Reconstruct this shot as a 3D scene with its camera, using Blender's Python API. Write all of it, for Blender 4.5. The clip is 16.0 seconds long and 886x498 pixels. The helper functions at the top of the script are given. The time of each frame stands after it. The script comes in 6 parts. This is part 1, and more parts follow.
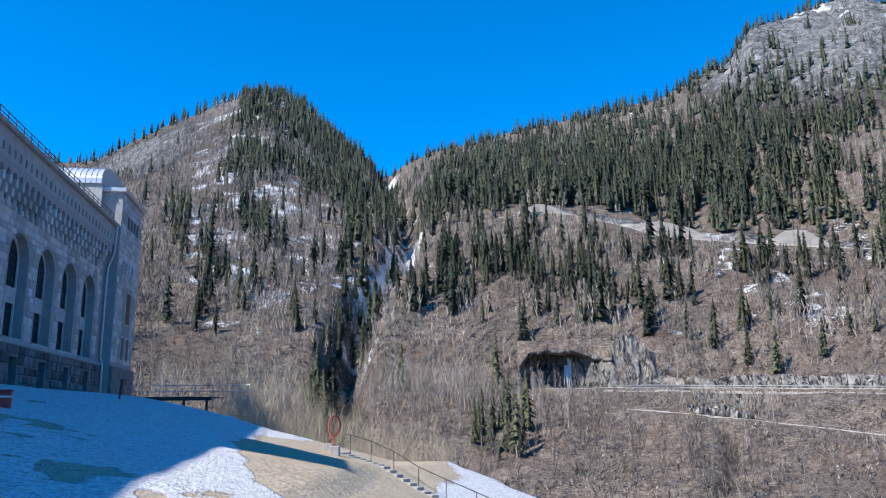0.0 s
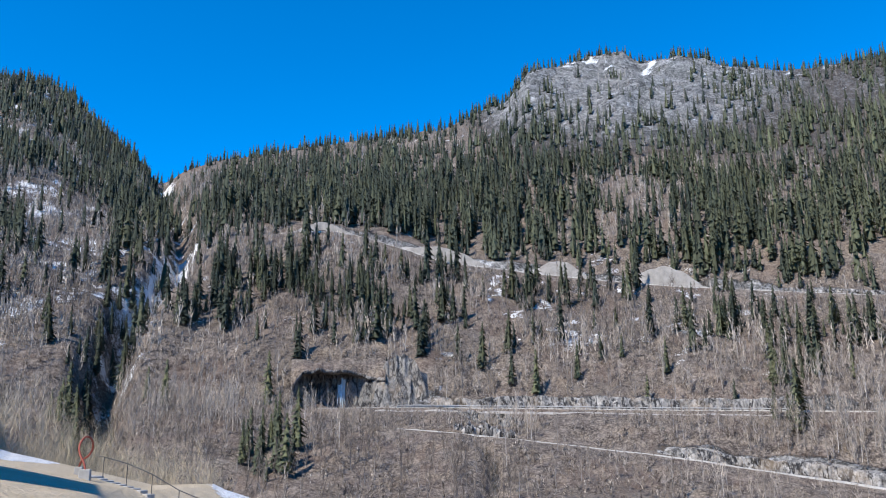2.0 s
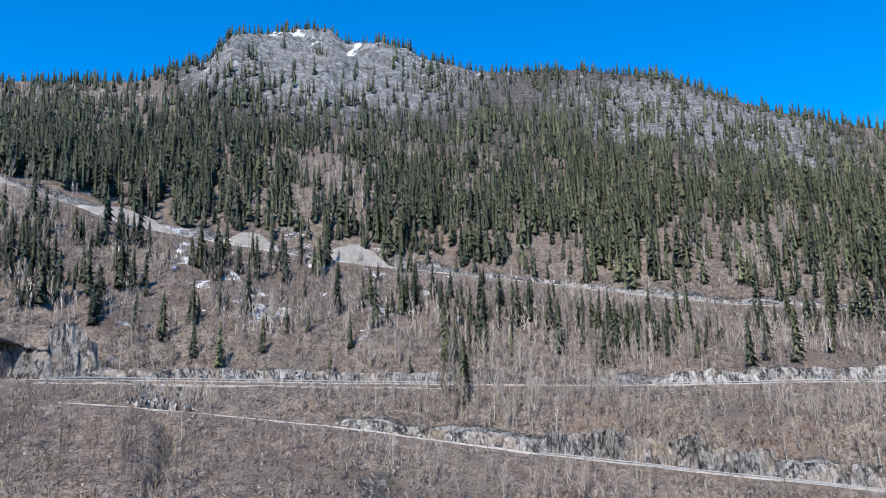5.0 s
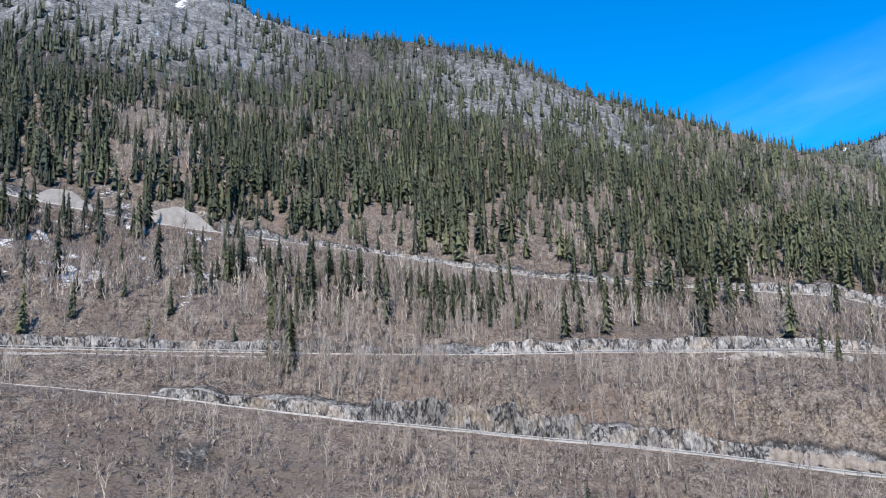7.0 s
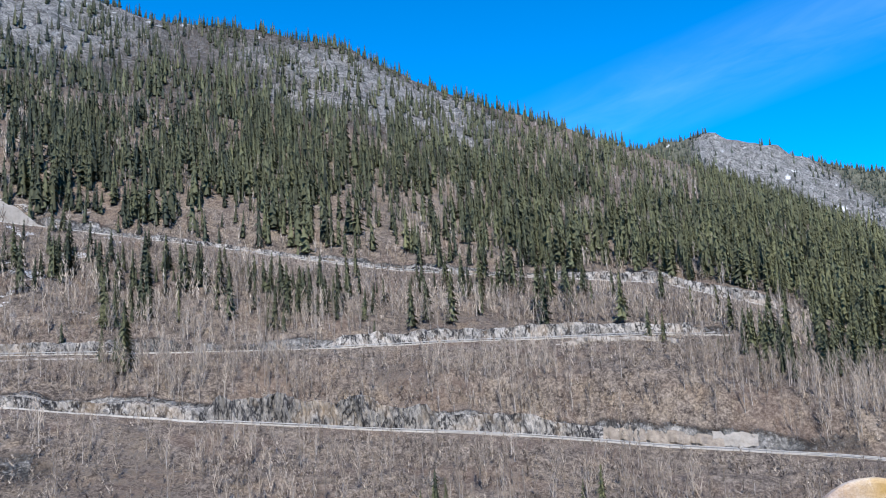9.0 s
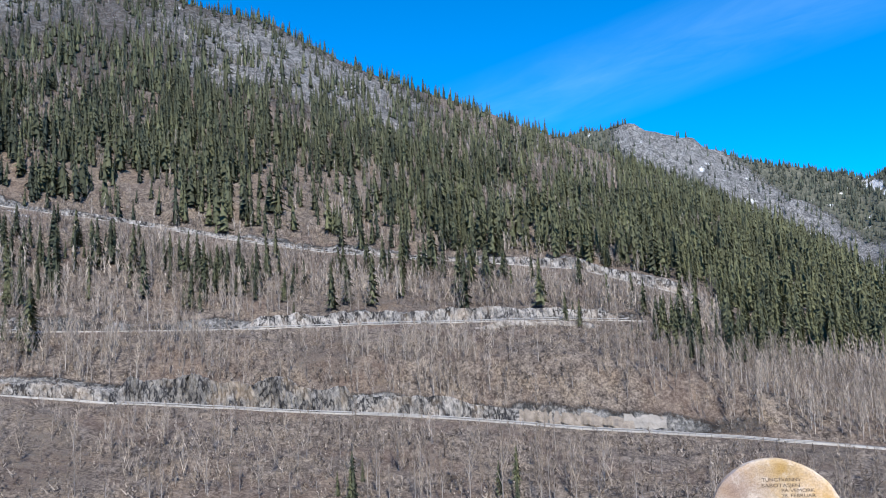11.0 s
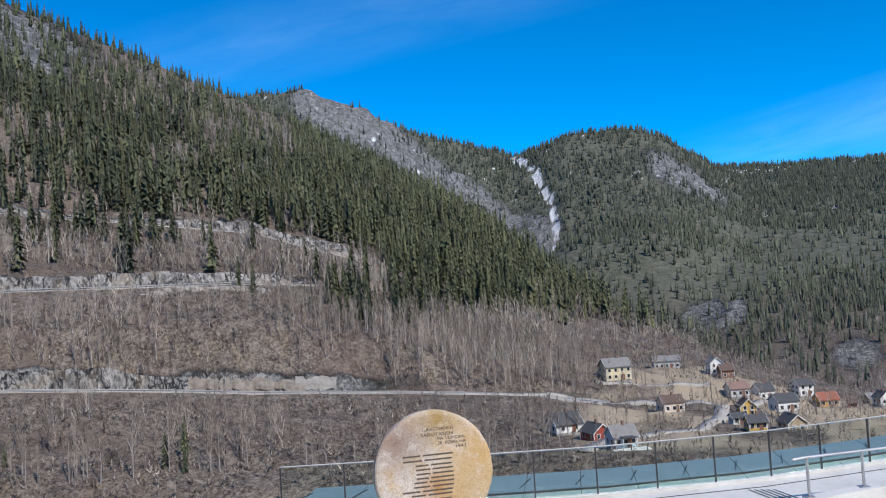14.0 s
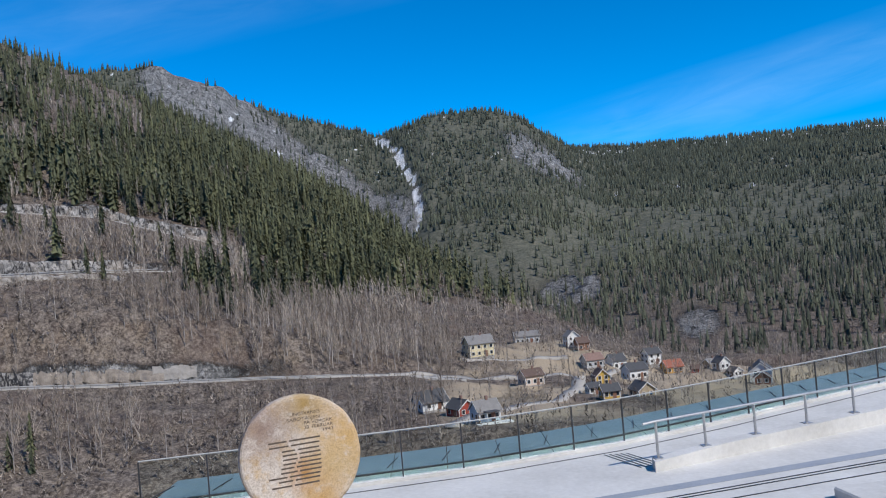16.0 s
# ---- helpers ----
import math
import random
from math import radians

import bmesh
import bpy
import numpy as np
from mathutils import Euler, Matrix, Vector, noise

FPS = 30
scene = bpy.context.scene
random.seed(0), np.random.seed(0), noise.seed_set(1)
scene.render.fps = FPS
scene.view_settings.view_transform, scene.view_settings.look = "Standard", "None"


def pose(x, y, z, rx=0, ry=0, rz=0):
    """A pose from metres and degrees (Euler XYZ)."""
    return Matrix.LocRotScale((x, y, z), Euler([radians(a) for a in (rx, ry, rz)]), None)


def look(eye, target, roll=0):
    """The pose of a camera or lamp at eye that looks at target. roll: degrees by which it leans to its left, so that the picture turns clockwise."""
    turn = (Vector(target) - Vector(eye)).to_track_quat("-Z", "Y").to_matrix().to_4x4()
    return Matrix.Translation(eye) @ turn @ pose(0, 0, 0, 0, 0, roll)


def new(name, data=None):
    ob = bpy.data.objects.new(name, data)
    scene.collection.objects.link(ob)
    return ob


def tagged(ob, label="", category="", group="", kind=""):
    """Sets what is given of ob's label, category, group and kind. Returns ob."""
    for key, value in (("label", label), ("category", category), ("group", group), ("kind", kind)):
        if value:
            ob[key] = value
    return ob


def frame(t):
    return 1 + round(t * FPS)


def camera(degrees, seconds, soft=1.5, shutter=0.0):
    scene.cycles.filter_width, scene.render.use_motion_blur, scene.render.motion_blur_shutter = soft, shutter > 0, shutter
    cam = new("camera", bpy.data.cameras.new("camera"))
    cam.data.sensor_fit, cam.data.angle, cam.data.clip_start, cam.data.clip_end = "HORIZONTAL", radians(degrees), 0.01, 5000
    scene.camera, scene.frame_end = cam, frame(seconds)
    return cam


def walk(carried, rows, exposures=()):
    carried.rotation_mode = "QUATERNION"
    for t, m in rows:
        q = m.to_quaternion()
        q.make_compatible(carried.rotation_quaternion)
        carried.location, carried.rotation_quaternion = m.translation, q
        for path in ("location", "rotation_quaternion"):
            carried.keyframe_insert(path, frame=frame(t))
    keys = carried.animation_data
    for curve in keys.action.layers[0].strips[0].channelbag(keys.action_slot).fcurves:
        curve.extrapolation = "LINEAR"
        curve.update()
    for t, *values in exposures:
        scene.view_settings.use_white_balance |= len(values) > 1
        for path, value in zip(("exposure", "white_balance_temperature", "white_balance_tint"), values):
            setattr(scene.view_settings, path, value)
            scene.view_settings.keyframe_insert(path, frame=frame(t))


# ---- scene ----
EYE = (0.0, 0.0, 1.6)
# seconds, yaw, pitch and roll in degrees: the camera turns on the spot
TURNS = [
    (0.0, 0.00, 12.00, 0.00),
    (0.5, -3.31, 12.78, 0.49),
    (1.0, -9.19, 13.20, 0.64),
    (1.5, -13.68, 13.33, 0.58),
    (2.0, -15.66, 13.28, 0.34),
    (2.5, -16.57, 13.25, 0.22),
    (3.0, -20.61, 13.00, 0.79),
    (3.5, -26.39, 12.62, 1.57),
    (4.0, -30.77, 12.08, 1.45),
    (4.5, -34.09, 11.59, 1.22),
    (4.7, -35.44, 11.45, 1.07),
    (6.8, -48.26, 9.06, 0.98),
    (7.0, -49.48, 8.86, 0.96),
    (7.5, -52.93, 8.44, 1.16),
    (8.0, -55.26, 8.24, 1.84),
    (8.5, -57.61, 8.17, 2.70),
    (9.0, -60.09, 7.96, 3.11),
    (9.2, -60.76, 7.81, 3.25),
    (11.3, -67.94, 5.85, 2.45),
    (11.5, -69.98, 5.49, 2.64),
    (12.0, -74.69, 4.90, 3.09),
    (12.5, -78.37, 4.39, 3.34),
    (13.0, -81.87, 3.78, 3.34),
    (13.5, -85.29, 3.20, 3.27),
    (14.0, -88.38, 2.80, 3.43),
    (14.5, -89.28, 2.60, 3.74),
    (15.0, -92.15, 2.25, 4.21),
    (15.5, -95.73, 1.61, 4.57),
    (16.0, -97.94, 0.80, 4.75),
]
cam = camera(57.18, 16.0, soft=1.05)
walk(cam, [(t, pose(*EYE, 90 + p, r, y)) for t, y, p, r in TURNS], exposures=[(0.0, 0.63), (2.0, 0.54), (4.5, 0.55), (9.0, 0.52), (11.5, 0.40), (12.5, 0.22), (14.0, -0.03), (16.0, -0.2)])


# ---------------------------------------------------------------- world, sun
SUN_BEARING, SUN_HEIGHT = -125.0, 46.0      # degrees right of the first look, degrees up
world = bpy.data.worlds.new("sky")
scene.world = world
world.use_nodes = True
wn, wl = world.node_tree.nodes, world.node_tree.links
wn.clear()
w_out = wn.new("ShaderNodeOutputWorld")
w_bg = wn.new("ShaderNodeBackground")
w_sky = wn.new("ShaderNodeTexSky")
w_sky.sky_type = "NISHITA"
w_sky.sun_disc = False
w_sky.sun_elevation = radians(SUN_HEIGHT)
w_sky.sun_rotation = radians(SUN_BEARING)
w_sky.altitude = 1500
w_sky.air_density, w_sky.dust_density, w_sky.ozone_density = 0.75, 0.0, 3.0
w_bg.inputs["Strength"].default_value = 0.21
w_hsv = wn.new("ShaderNodeHueSaturation")
w_hsv.inputs["Saturation"].default_value = 1.58
w_hsv.inputs["Value"].default_value = 1.0
# thin streaks of high cloud
w_geo = wn.new("ShaderNodeTexCoord")


def sky_way(bearing, height):
    b, h = radians(bearing), radians(height)
    return Vector((math.sin(b) * math.cos(h), math.cos(b) * math.cos(h), math.sin(h)))


def sky_math(op, a, b=0.0, c=None):
    n = wn.new("ShaderNodeMath")
    n.operation = op
    n.use_clamp = op == "MULTIPLY"
    for socket, v in zip(n.inputs, (a, b, c)):
        if v is None:
            continue
        if isinstance(v, (int, float)):
            socket.default_value = v
        else:
            wl.new(v, socket)
    return n.outputs[0]


def sky_dot(way):
    n = wn.new("ShaderNodeVectorMath")
    n.operation = "DOT_PRODUCT"
    n.inputs[1].default_value = way
    wl.new(w_geo.outputs["Generated"], n.inputs[0])
    return n.outputs["Value"]


def cirrus(start, end, wide, strength, seed):
    """A feathered streak of high cloud between two directions of the sky."""
    p, q = sky_way(*start), sky_way(*end)
    side = p.cross(q).normalized()
    mid = (p + q).normalized()
    run = (q - p).normalized()
    half = (q - p).length / 2
    m = wn.new("ShaderNodeCombineXYZ")
    across, length = sky_dot(side), sky_dot(run)
    wl.new(sky_math("MULTIPLY_ADD", length, 3.0, seed), m.inputs[0])
    wl.new(sky_math("MULTIPLY_ADD", across, 16.0, 0.0), m.inputs[1])
    n = wn.new("ShaderNodeTexNoise")
    n.inputs["Scale"].default_value = 2.2
    n.inputs["Detail"].default_value = 7
    n.inputs["Roughness"].default_value = 0.6
    n.inputs["Distortion"].default_value = 0.6
    wl.new(m.outputs[0], n.inputs["Vector"])
    off = sky_math("DIVIDE", sky_math("ABSOLUTE", across), wide)
    body = sky_math("MULTIPLY", sky_math("SUBTRACT", 1.0, sky_math("POWER", off, 1.5)), 1.0)
    ends = sky_math("MULTIPLY", sky_math("SUBTRACT", 1.0, sky_math("DIVIDE", sky_math("ABSOLUTE", length), half)), 2.5)
    ahead = sky_math("GREATER_THAN", sky_dot(mid), 0.3)
    veil = sky_math("MULTIPLY", sky_math("MULTIPLY", body, ends), sky_math("MULTIPLY_ADD", n.outputs["Fac"], 1.7, -0.35))
    return sky_math("MULTIPLY", sky_math("MULTIPLY", veil, strength), ahead)


w_veil = sky_math("ADD", cirrus((62, 13.0), (104, 22.0), 0.06, 0.065, 1.0), cirrus((104, 6.5), (142, 12.0), 0.05, 0.13, 4.0))
w_mix = wn.new("ShaderNodeMixRGB")
w_mix.inputs["Color2"].default_value = (5.0, 6.6, 8.0, 1)
wl.new(w_veil, w_mix.inputs["Fac"])
wl.new(w_sky.outputs["Color"], w_hsv.inputs["Color"])
wl.new(w_hsv.outputs["Color"], w_mix.inputs["Color1"])
wl.new(w_mix.outputs["Color"], w_bg.inputs["Color"])
wl.new(w_bg.outputs["Background"], w_out.inputs["Surface"])

sun = new("sun", bpy.data.lights.new("sun", "SUN"))
sun.data.energy, sun.data.angle, sun.data.color = 4.4, radians(0.53), (1.0, 0.95, 0.87)
sb, sh = radians(SUN_BEARING), radians(SUN_HEIGHT)
SUN_WAY = Vector((math.sin(sb) * math.cos(sh), math.cos(sb) * math.cos(sh), math.sin(sh)))
sun.matrix_world = look(SUN_WAY * 100, (0, 0, 0))


# ---------------------------------------------------------------- materials
def material(name):
    m = bpy.data.materials.new(name)
    m.use_nodes = True
    nt = m.node_tree
    return m, nt, nt.nodes["Principled BSDF"]


def noise_node(nt, scale, detail=4.0, rough=0.6, coord="Object", stretch=(1, 1, 1)):
    tc = nt.nodes.new("ShaderNodeTexCoord")
    mp = nt.nodes.new("ShaderNodeMapping")
    mp.inputs["Scale"].default_value = stretch
    n = nt.nodes.new("ShaderNodeTexNoise")
    n.inputs["Scale"].default_value = scale
    n.inputs["Detail"].default_value = detail
    n.inputs["Roughness"].default_value = rough
    nt.links.new(tc.outputs[coord], mp.inputs["Vector"])
    nt.links.new(mp.outputs["Vector"], n.inputs["Vector"])
    return n.outputs["Fac"]


def ramp(nt, fac, stops):
    r = nt.nodes.new("ShaderNodeValToRGB")
    els = r.color_ramp.elements
    while len(els) < len(stops):
        els.new(0.5)
    for e, (p, c) in zip(els, stops):
        e.position, e.color = p, (*c, 1) if len(c) == 3 else c
    nt.links.new(fac, r.inputs["Fac"])
    return r.outputs["Color"]


def mix(nt, fac, a, b, blend="MIX"):
    n = nt.nodes.new("ShaderNodeMixRGB")
    n.blend_type = blend
    for socket, v in ((n.inputs["Fac"], fac), (n.inputs["Color1"], a), (n.inputs["Color2"], b)):
        if isinstance(v, (int, float)):
            socket.default_value = v
        elif isinstance(v, tuple):
            socket.default_value = (*v, 1)
        else:
            nt.links.new(v, socket)
    return n.outputs["Color"]


def calc(nt, op, a, b=0.0, clamp=False):
    n = nt.nodes.new("ShaderNodeMath")
    n.operation, n.use_clamp = op, clamp
    for socket, v in zip(n.inputs, (a, b)):
        if isinstance(v, (int, float)):
            socket.default_value = v
        else:
            nt.links.new(v, socket)
    return n.outputs[0]


def bump(nt, bsdf, height, strength=0.4, distance=0.02):
    b = nt.nodes.new("ShaderNodeBump")
    b.inputs["Strength"].default_value = strength
    b.inputs["Distance"].default_value = distance
    nt.links.new(height, b.inputs["Height"])
    nt.links.new(b.outputs["Normal"], bsdf.inputs["Normal"])


def simple(name, dark, light, scale=3.0, rough=0.7, metal=0.0, bumpy=0.2, dist=0.01, fine=8.0, stretch=(1, 1, 1), coord="Object"):
    """A surface with stains at one scale and grain at a second."""
    m, nt, p = material(name)
    big = noise_node(nt, scale, 5, 0.6, coord, stretch)
    small = noise_node(nt, scale * fine, 4, 0.7, coord, stretch)
    both = calc(nt, "ADD", calc(nt, "MULTIPLY", big, 0.6), calc(nt, "MULTIPLY", small, 0.4))
    nt.links.new(ramp(nt, both, [(0.33, dark), (0.67, light)]), p.inputs["Base Color"])
    p.inputs["Roughness"].default_value = rough
    p.inputs["Metallic"].default_value = metal
    if bumpy:
        bump(nt, p, both, bumpy, dist)
    return m


def random_shift(nt, colour, amount=0.25, per_island=False):
    """Vary a colour from piece to piece."""
    if per_island:
        rnd = nt.nodes.new("ShaderNodeNewGeometry").outputs["Random Per Island"]
    else:
        rnd = nt.nodes.new("ShaderNodeObjectInfo").outputs["Random"]
    h = nt.nodes.new("ShaderNodeHueSaturation")
    nt.links.new(calc(nt, "ADD", calc(nt, "MULTIPLY", rnd, 2 * amount), 1 - amount), h.inputs["Value"])
    nt.links.new(colour, h.inputs["Color"])
    return h.outputs["Color"]


def make_ground():
    m, nt, p = material("hillside_ground")
    at = nt.nodes.new("ShaderNodeAttribute")
    at.attribute_name = "cover"
    sep = nt.nodes.new("ShaderNodeSeparateColor")
    nt.links.new(at.outputs["Color"], sep.inputs["Color"])
    rock_m, snow_m, lawn_m = sep.outputs["Red"], sep.outputs["Green"], sep.outputs["Blue"]
    n_big = noise_node(nt, 0.035, 5, 0.65)
    n_mid = noise_node(nt, 0.3, 5, 0.7)
    n_fine = noise_node(nt, 1.15, 4, 0.8)
    n_lawn = noise_node(nt, 14.0, 5, 0.8)
    n_tuft = noise_node(nt, 0.11, 5, 0.75)
    litter = mix(nt, 0.5, ramp(nt, n_mid, [(0.38, (0.028, 0.022, 0.019)), (0.5, (0.115, 0.093, 0.080)), (0.62, (0.27, 0.228, 0.190))]),
                 ramp(nt, n_fine, [(0.40, (0.016, 0.013, 0.012)), (0.5, (0.10, 0.083, 0.073)), (0.60, (0.31, 0.265, 0.225))]))
    litter = mix(nt, ramp(nt, n_tuft, [(0.48, (0, 0, 0)), (0.62, (0.45, 0.45, 0.45))]), litter, ramp(nt, n_fine, [(0.38, (0.070, 0.050, 0.038)), (0.62, (0.36, 0.290, 0.210))]))
    litter = mix(nt, ramp(nt, n_big, [(0.48, (0, 0, 0)), (0.62, (0.35, 0.35, 0.35))]), litter, (0.13, 0.085, 0.066))
    heath = mix(nt, 0.5, ramp(nt, n_mid, [(0.35, (0.04, 0.046, 0.033)), (0.65, (0.165, 0.155, 0.12))]), ramp(nt, noise_node(nt, 0.12, 4, 0.7), [(0.35, (0.035, 0.046, 0.03)), (0.65, (0.19, 0.18, 0.135))]))
    litter = mix(nt, at.outputs["Alpha"], litter, heath)
    rock_a = noise_node(nt, 0.22, 6, 0.75, stretch=(1, 1, 0.55))
    rock_b = noise_node(nt, 0.9, 5, 0.75, stretch=(1, 1, 0.35))
    rock = mix(nt, 0.5, ramp(nt, rock_a, [(0.38, (0.045, 0.045, 0.048)), (0.5, (0.20, 0.196, 0.192)), (0.61, (0.52, 0.50, 0.475))]),
               ramp(nt, rock_b, [(0.42, (0.02, 0.02, 0.022)), (0.5, (0.19, 0.186, 0.18)), (0.59, (0.54, 0.52, 0.49))]))
    rock_c = noise_node(nt, 0.045, 6, 0.8, stretch=(1, 1, 0.5))
    rock = mix(nt, ramp(nt, rock_c, [(0.40, (0.55, 0.55, 0.55)), (0.50, (0.08, 0.08, 0.08)), (0.6, (0, 0, 0))]), rock, (0.05, 0.052, 0.05))
    crack = calc(nt, "ABSOLUTE", calc(nt, "SUBTRACT", noise_node(nt, 0.055, 5, 0.65, stretch=(1, 1, 0.4)), 0.5))
    rock = mix(nt, ramp(nt, crack, [(0.006, (0.85, 0.85, 0.85)), (0.022, (0, 0, 0))]), rock, (0.03, 0.03, 0.032))
    rough_edge = calc(nt, "SUBTRACT", calc(nt, "ADD", calc(nt, "ADD", calc(nt, "MULTIPLY", n_mid, 0.6), calc(nt, "MULTIPLY", n_fine, 0.8)), calc(nt, "MULTIPLY", noise_node(nt, 6.0, 4, 0.8), 0.5)), 0.95)
    rock_f = calc(nt, "MULTIPLY", calc(nt, "SUBTRACT", calc(nt, "ADD", rock_m, rough_edge), 0.38), 6.0, True)
    grass = ramp(nt, n_lawn, [(0.34, (0.29, 0.225, 0.155)), (0.5, (0.46, 0.375, 0.27)), (0.66, (0.64, 0.55, 0.42))])
    grass = mix(nt, ramp(nt, n_mid, [(0.4, (0, 0, 0)), (0.65, (0.5, 0.5, 0.5))]), grass, (0.36, 0.29, 0.19))
    c = mix(nt, rock_f, litter, rock)
    c = mix(nt, calc(nt, "MULTIPLY", lawn_m, 1.0, True), c, grass)
    snow_f = calc(nt, "MULTIPLY", calc(nt, "SUBTRACT", calc(nt, "ADD", snow_m, calc(nt, "MULTIPLY", rough_edge, 1.3)), 0.44), 9.0, True)
    dirt = noise_node(nt, 5.0, 8, 0.95)
    snow = mix(nt, ramp(nt, dirt, [(0.47, (0, 0, 0)), (0.60, (0.85, 0.85, 0.85))]), (0.84, 0.85, 0.87), (0.28, 0.25, 0.22))
    c = mix(nt, snow_f, c, snow)
    nt.links.new(c, p.inputs["Base Color"])
    p.inputs["Roughness"].default_value = 0.95
    p.inputs["Specular IOR Level"].default_value = 0.2
    hgt = calc(nt, "ADD", calc(nt, "MULTIPLY", rock_b, calc(nt, "ADD", calc(nt, "MULTIPLY", rock_f, 4.0), 0.3)), calc(nt, "MULTIPLY", n_fine, 0.4))
    crust = calc(nt, "MULTIPLY", calc(nt, "ADD", noise_node(nt, 2.4, 5, 0.75), noise_node(nt, 9.0, 3, 0.7)), calc(nt, "MULTIPLY", snow_f, 0.34))
    bump(nt, p, calc(nt, "ADD", hgt, crust), 0.8, 0.6)
    return m


def make_foliage(name, dark, light, amount):
    m, nt, p = material(name)
    at = nt.nodes.new("ShaderNodeAttribute")
    at.attribute_name = "tone"
    n = noise_node(nt, 0.8, 3, 0.7)
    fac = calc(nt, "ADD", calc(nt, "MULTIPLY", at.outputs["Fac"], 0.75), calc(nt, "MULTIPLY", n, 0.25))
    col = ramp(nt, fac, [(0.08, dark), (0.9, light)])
    nt.links.new(random_shift(nt, col, amount, True), p.inputs["Base Color"])
    p.inputs["Roughness"].default_value = 0.8
    p.inputs["Specular IOR Level"].default_value = 0.25
    return m


GROUND = make_ground()
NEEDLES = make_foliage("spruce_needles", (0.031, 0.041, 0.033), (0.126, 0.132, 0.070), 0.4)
NEEDLES_FAR = make_foliage("far_spruce_needles", (0.030, 0.040, 0.034), (0.112, 0.120, 0.080), 0.4)
TWIGS = make_foliage("bare_twigs", (0.098, 0.078, 0.067), (0.46, 0.40, 0.34), 0.38)
BARK = make_foliage("pale_bark", (0.16, 0.14, 0.13), (0.54, 0.50, 0.47), 0.3)
SPRUCE_BARK = make_foliage("brown_bark", (0.07, 0.05, 0.04), (0.16, 0.125, 0.10), 0.3)


# ---------------------------------------------------------------- meshes
def arrays(name, verts, faces, mat, tone=None):
    """A mesh from numpy arrays; faces (n, 3) or (n, 4)."""
    me = bpy.data.meshes.new(name)
    n, k = faces.shape
    me.vertices.add(len(verts))
    me.vertices.foreach_set("co", np.ascontiguousarray(verts, dtype=np.float32).ravel())
    me.loops.add(n * k)
    me.loops.foreach_set("vertex_index", np.ascontiguousarray(faces, dtype=np.int32).ravel())
    me.polygons.add(n)
    me.polygons.foreach_set("loop_start", np.arange(0, n * k, k, dtype=np.int32))
    me.update(calc_edges=True)
    if mat:
        me.materials.append(mat)
    if tone is not None:
        a = me.attributes.new("tone", "FLOAT", "POINT")
        a.data.foreach_set("value", np.ascontiguousarray(tone, dtype=np.float32))
    return me


def hashed(ix, iy, seed):
    v = np.sin(ix * 127.1 + iy * 311.7 + seed * 74.7) * 43758.5453
    return v - np.floor(v)


def value_noise(x, y, seed=0):
    ix, iy = np.floor(x), np.floor(y)
    fx, fy = x - ix, y - iy
    fx, fy = fx * fx * (3 - 2 * fx), fy * fy * (3 - 2 * fy)
    a, b = hashed(ix, iy, seed), hashed(ix + 1, iy, seed)
    c, e = hashed(ix, iy + 1, seed), hashed(ix + 1, iy + 1, seed)
    return (a * (1 - fx) + b * fx) * (1 - fy) + (c * (1 - fx) + e * fx) * fy


def fbm(x, y, octaves=4, seed=0):
    total, amp, norm = 0, 1.0, 0.0
    for o in range(octaves):
        total = total + amp * value_noise(x * 2 ** o, y * 2 ** o, seed + o)
        norm += amp
        amp *= 0.5
    return total / norm


def soft_box(v, lo, hi, edge):
    return np.clip((v - lo) / edge + 0.5, 0, 1) * np.clip((hi - v) / edge + 0.5, 0, 1)


def blob(b, r, b0, r0, wb, wr):
    return np.exp(-((b - b0) / wb) ** 2 - ((r - r0) / wr) ** 2)


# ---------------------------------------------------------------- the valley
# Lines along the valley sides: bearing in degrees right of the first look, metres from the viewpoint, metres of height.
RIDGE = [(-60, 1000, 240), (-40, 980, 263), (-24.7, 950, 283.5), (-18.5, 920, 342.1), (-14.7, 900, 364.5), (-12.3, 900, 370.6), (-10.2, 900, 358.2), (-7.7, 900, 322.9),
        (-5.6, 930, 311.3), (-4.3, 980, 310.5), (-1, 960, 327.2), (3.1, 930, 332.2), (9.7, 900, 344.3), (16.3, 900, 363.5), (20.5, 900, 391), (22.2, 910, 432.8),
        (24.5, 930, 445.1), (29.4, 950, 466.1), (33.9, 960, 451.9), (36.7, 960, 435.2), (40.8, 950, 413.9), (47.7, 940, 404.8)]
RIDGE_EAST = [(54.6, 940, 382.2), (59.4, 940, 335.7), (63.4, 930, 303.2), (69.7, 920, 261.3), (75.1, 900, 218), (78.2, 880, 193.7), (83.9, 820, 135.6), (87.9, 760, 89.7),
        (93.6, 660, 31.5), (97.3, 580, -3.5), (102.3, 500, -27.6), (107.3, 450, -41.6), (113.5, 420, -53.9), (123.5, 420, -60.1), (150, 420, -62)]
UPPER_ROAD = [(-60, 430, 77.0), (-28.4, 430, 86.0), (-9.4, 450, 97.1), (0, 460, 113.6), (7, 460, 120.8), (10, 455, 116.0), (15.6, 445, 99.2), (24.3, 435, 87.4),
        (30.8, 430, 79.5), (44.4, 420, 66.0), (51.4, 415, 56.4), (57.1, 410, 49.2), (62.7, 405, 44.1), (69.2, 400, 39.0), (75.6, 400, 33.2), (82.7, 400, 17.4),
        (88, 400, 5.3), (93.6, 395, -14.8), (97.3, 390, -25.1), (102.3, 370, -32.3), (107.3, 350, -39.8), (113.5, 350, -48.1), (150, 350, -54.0)]
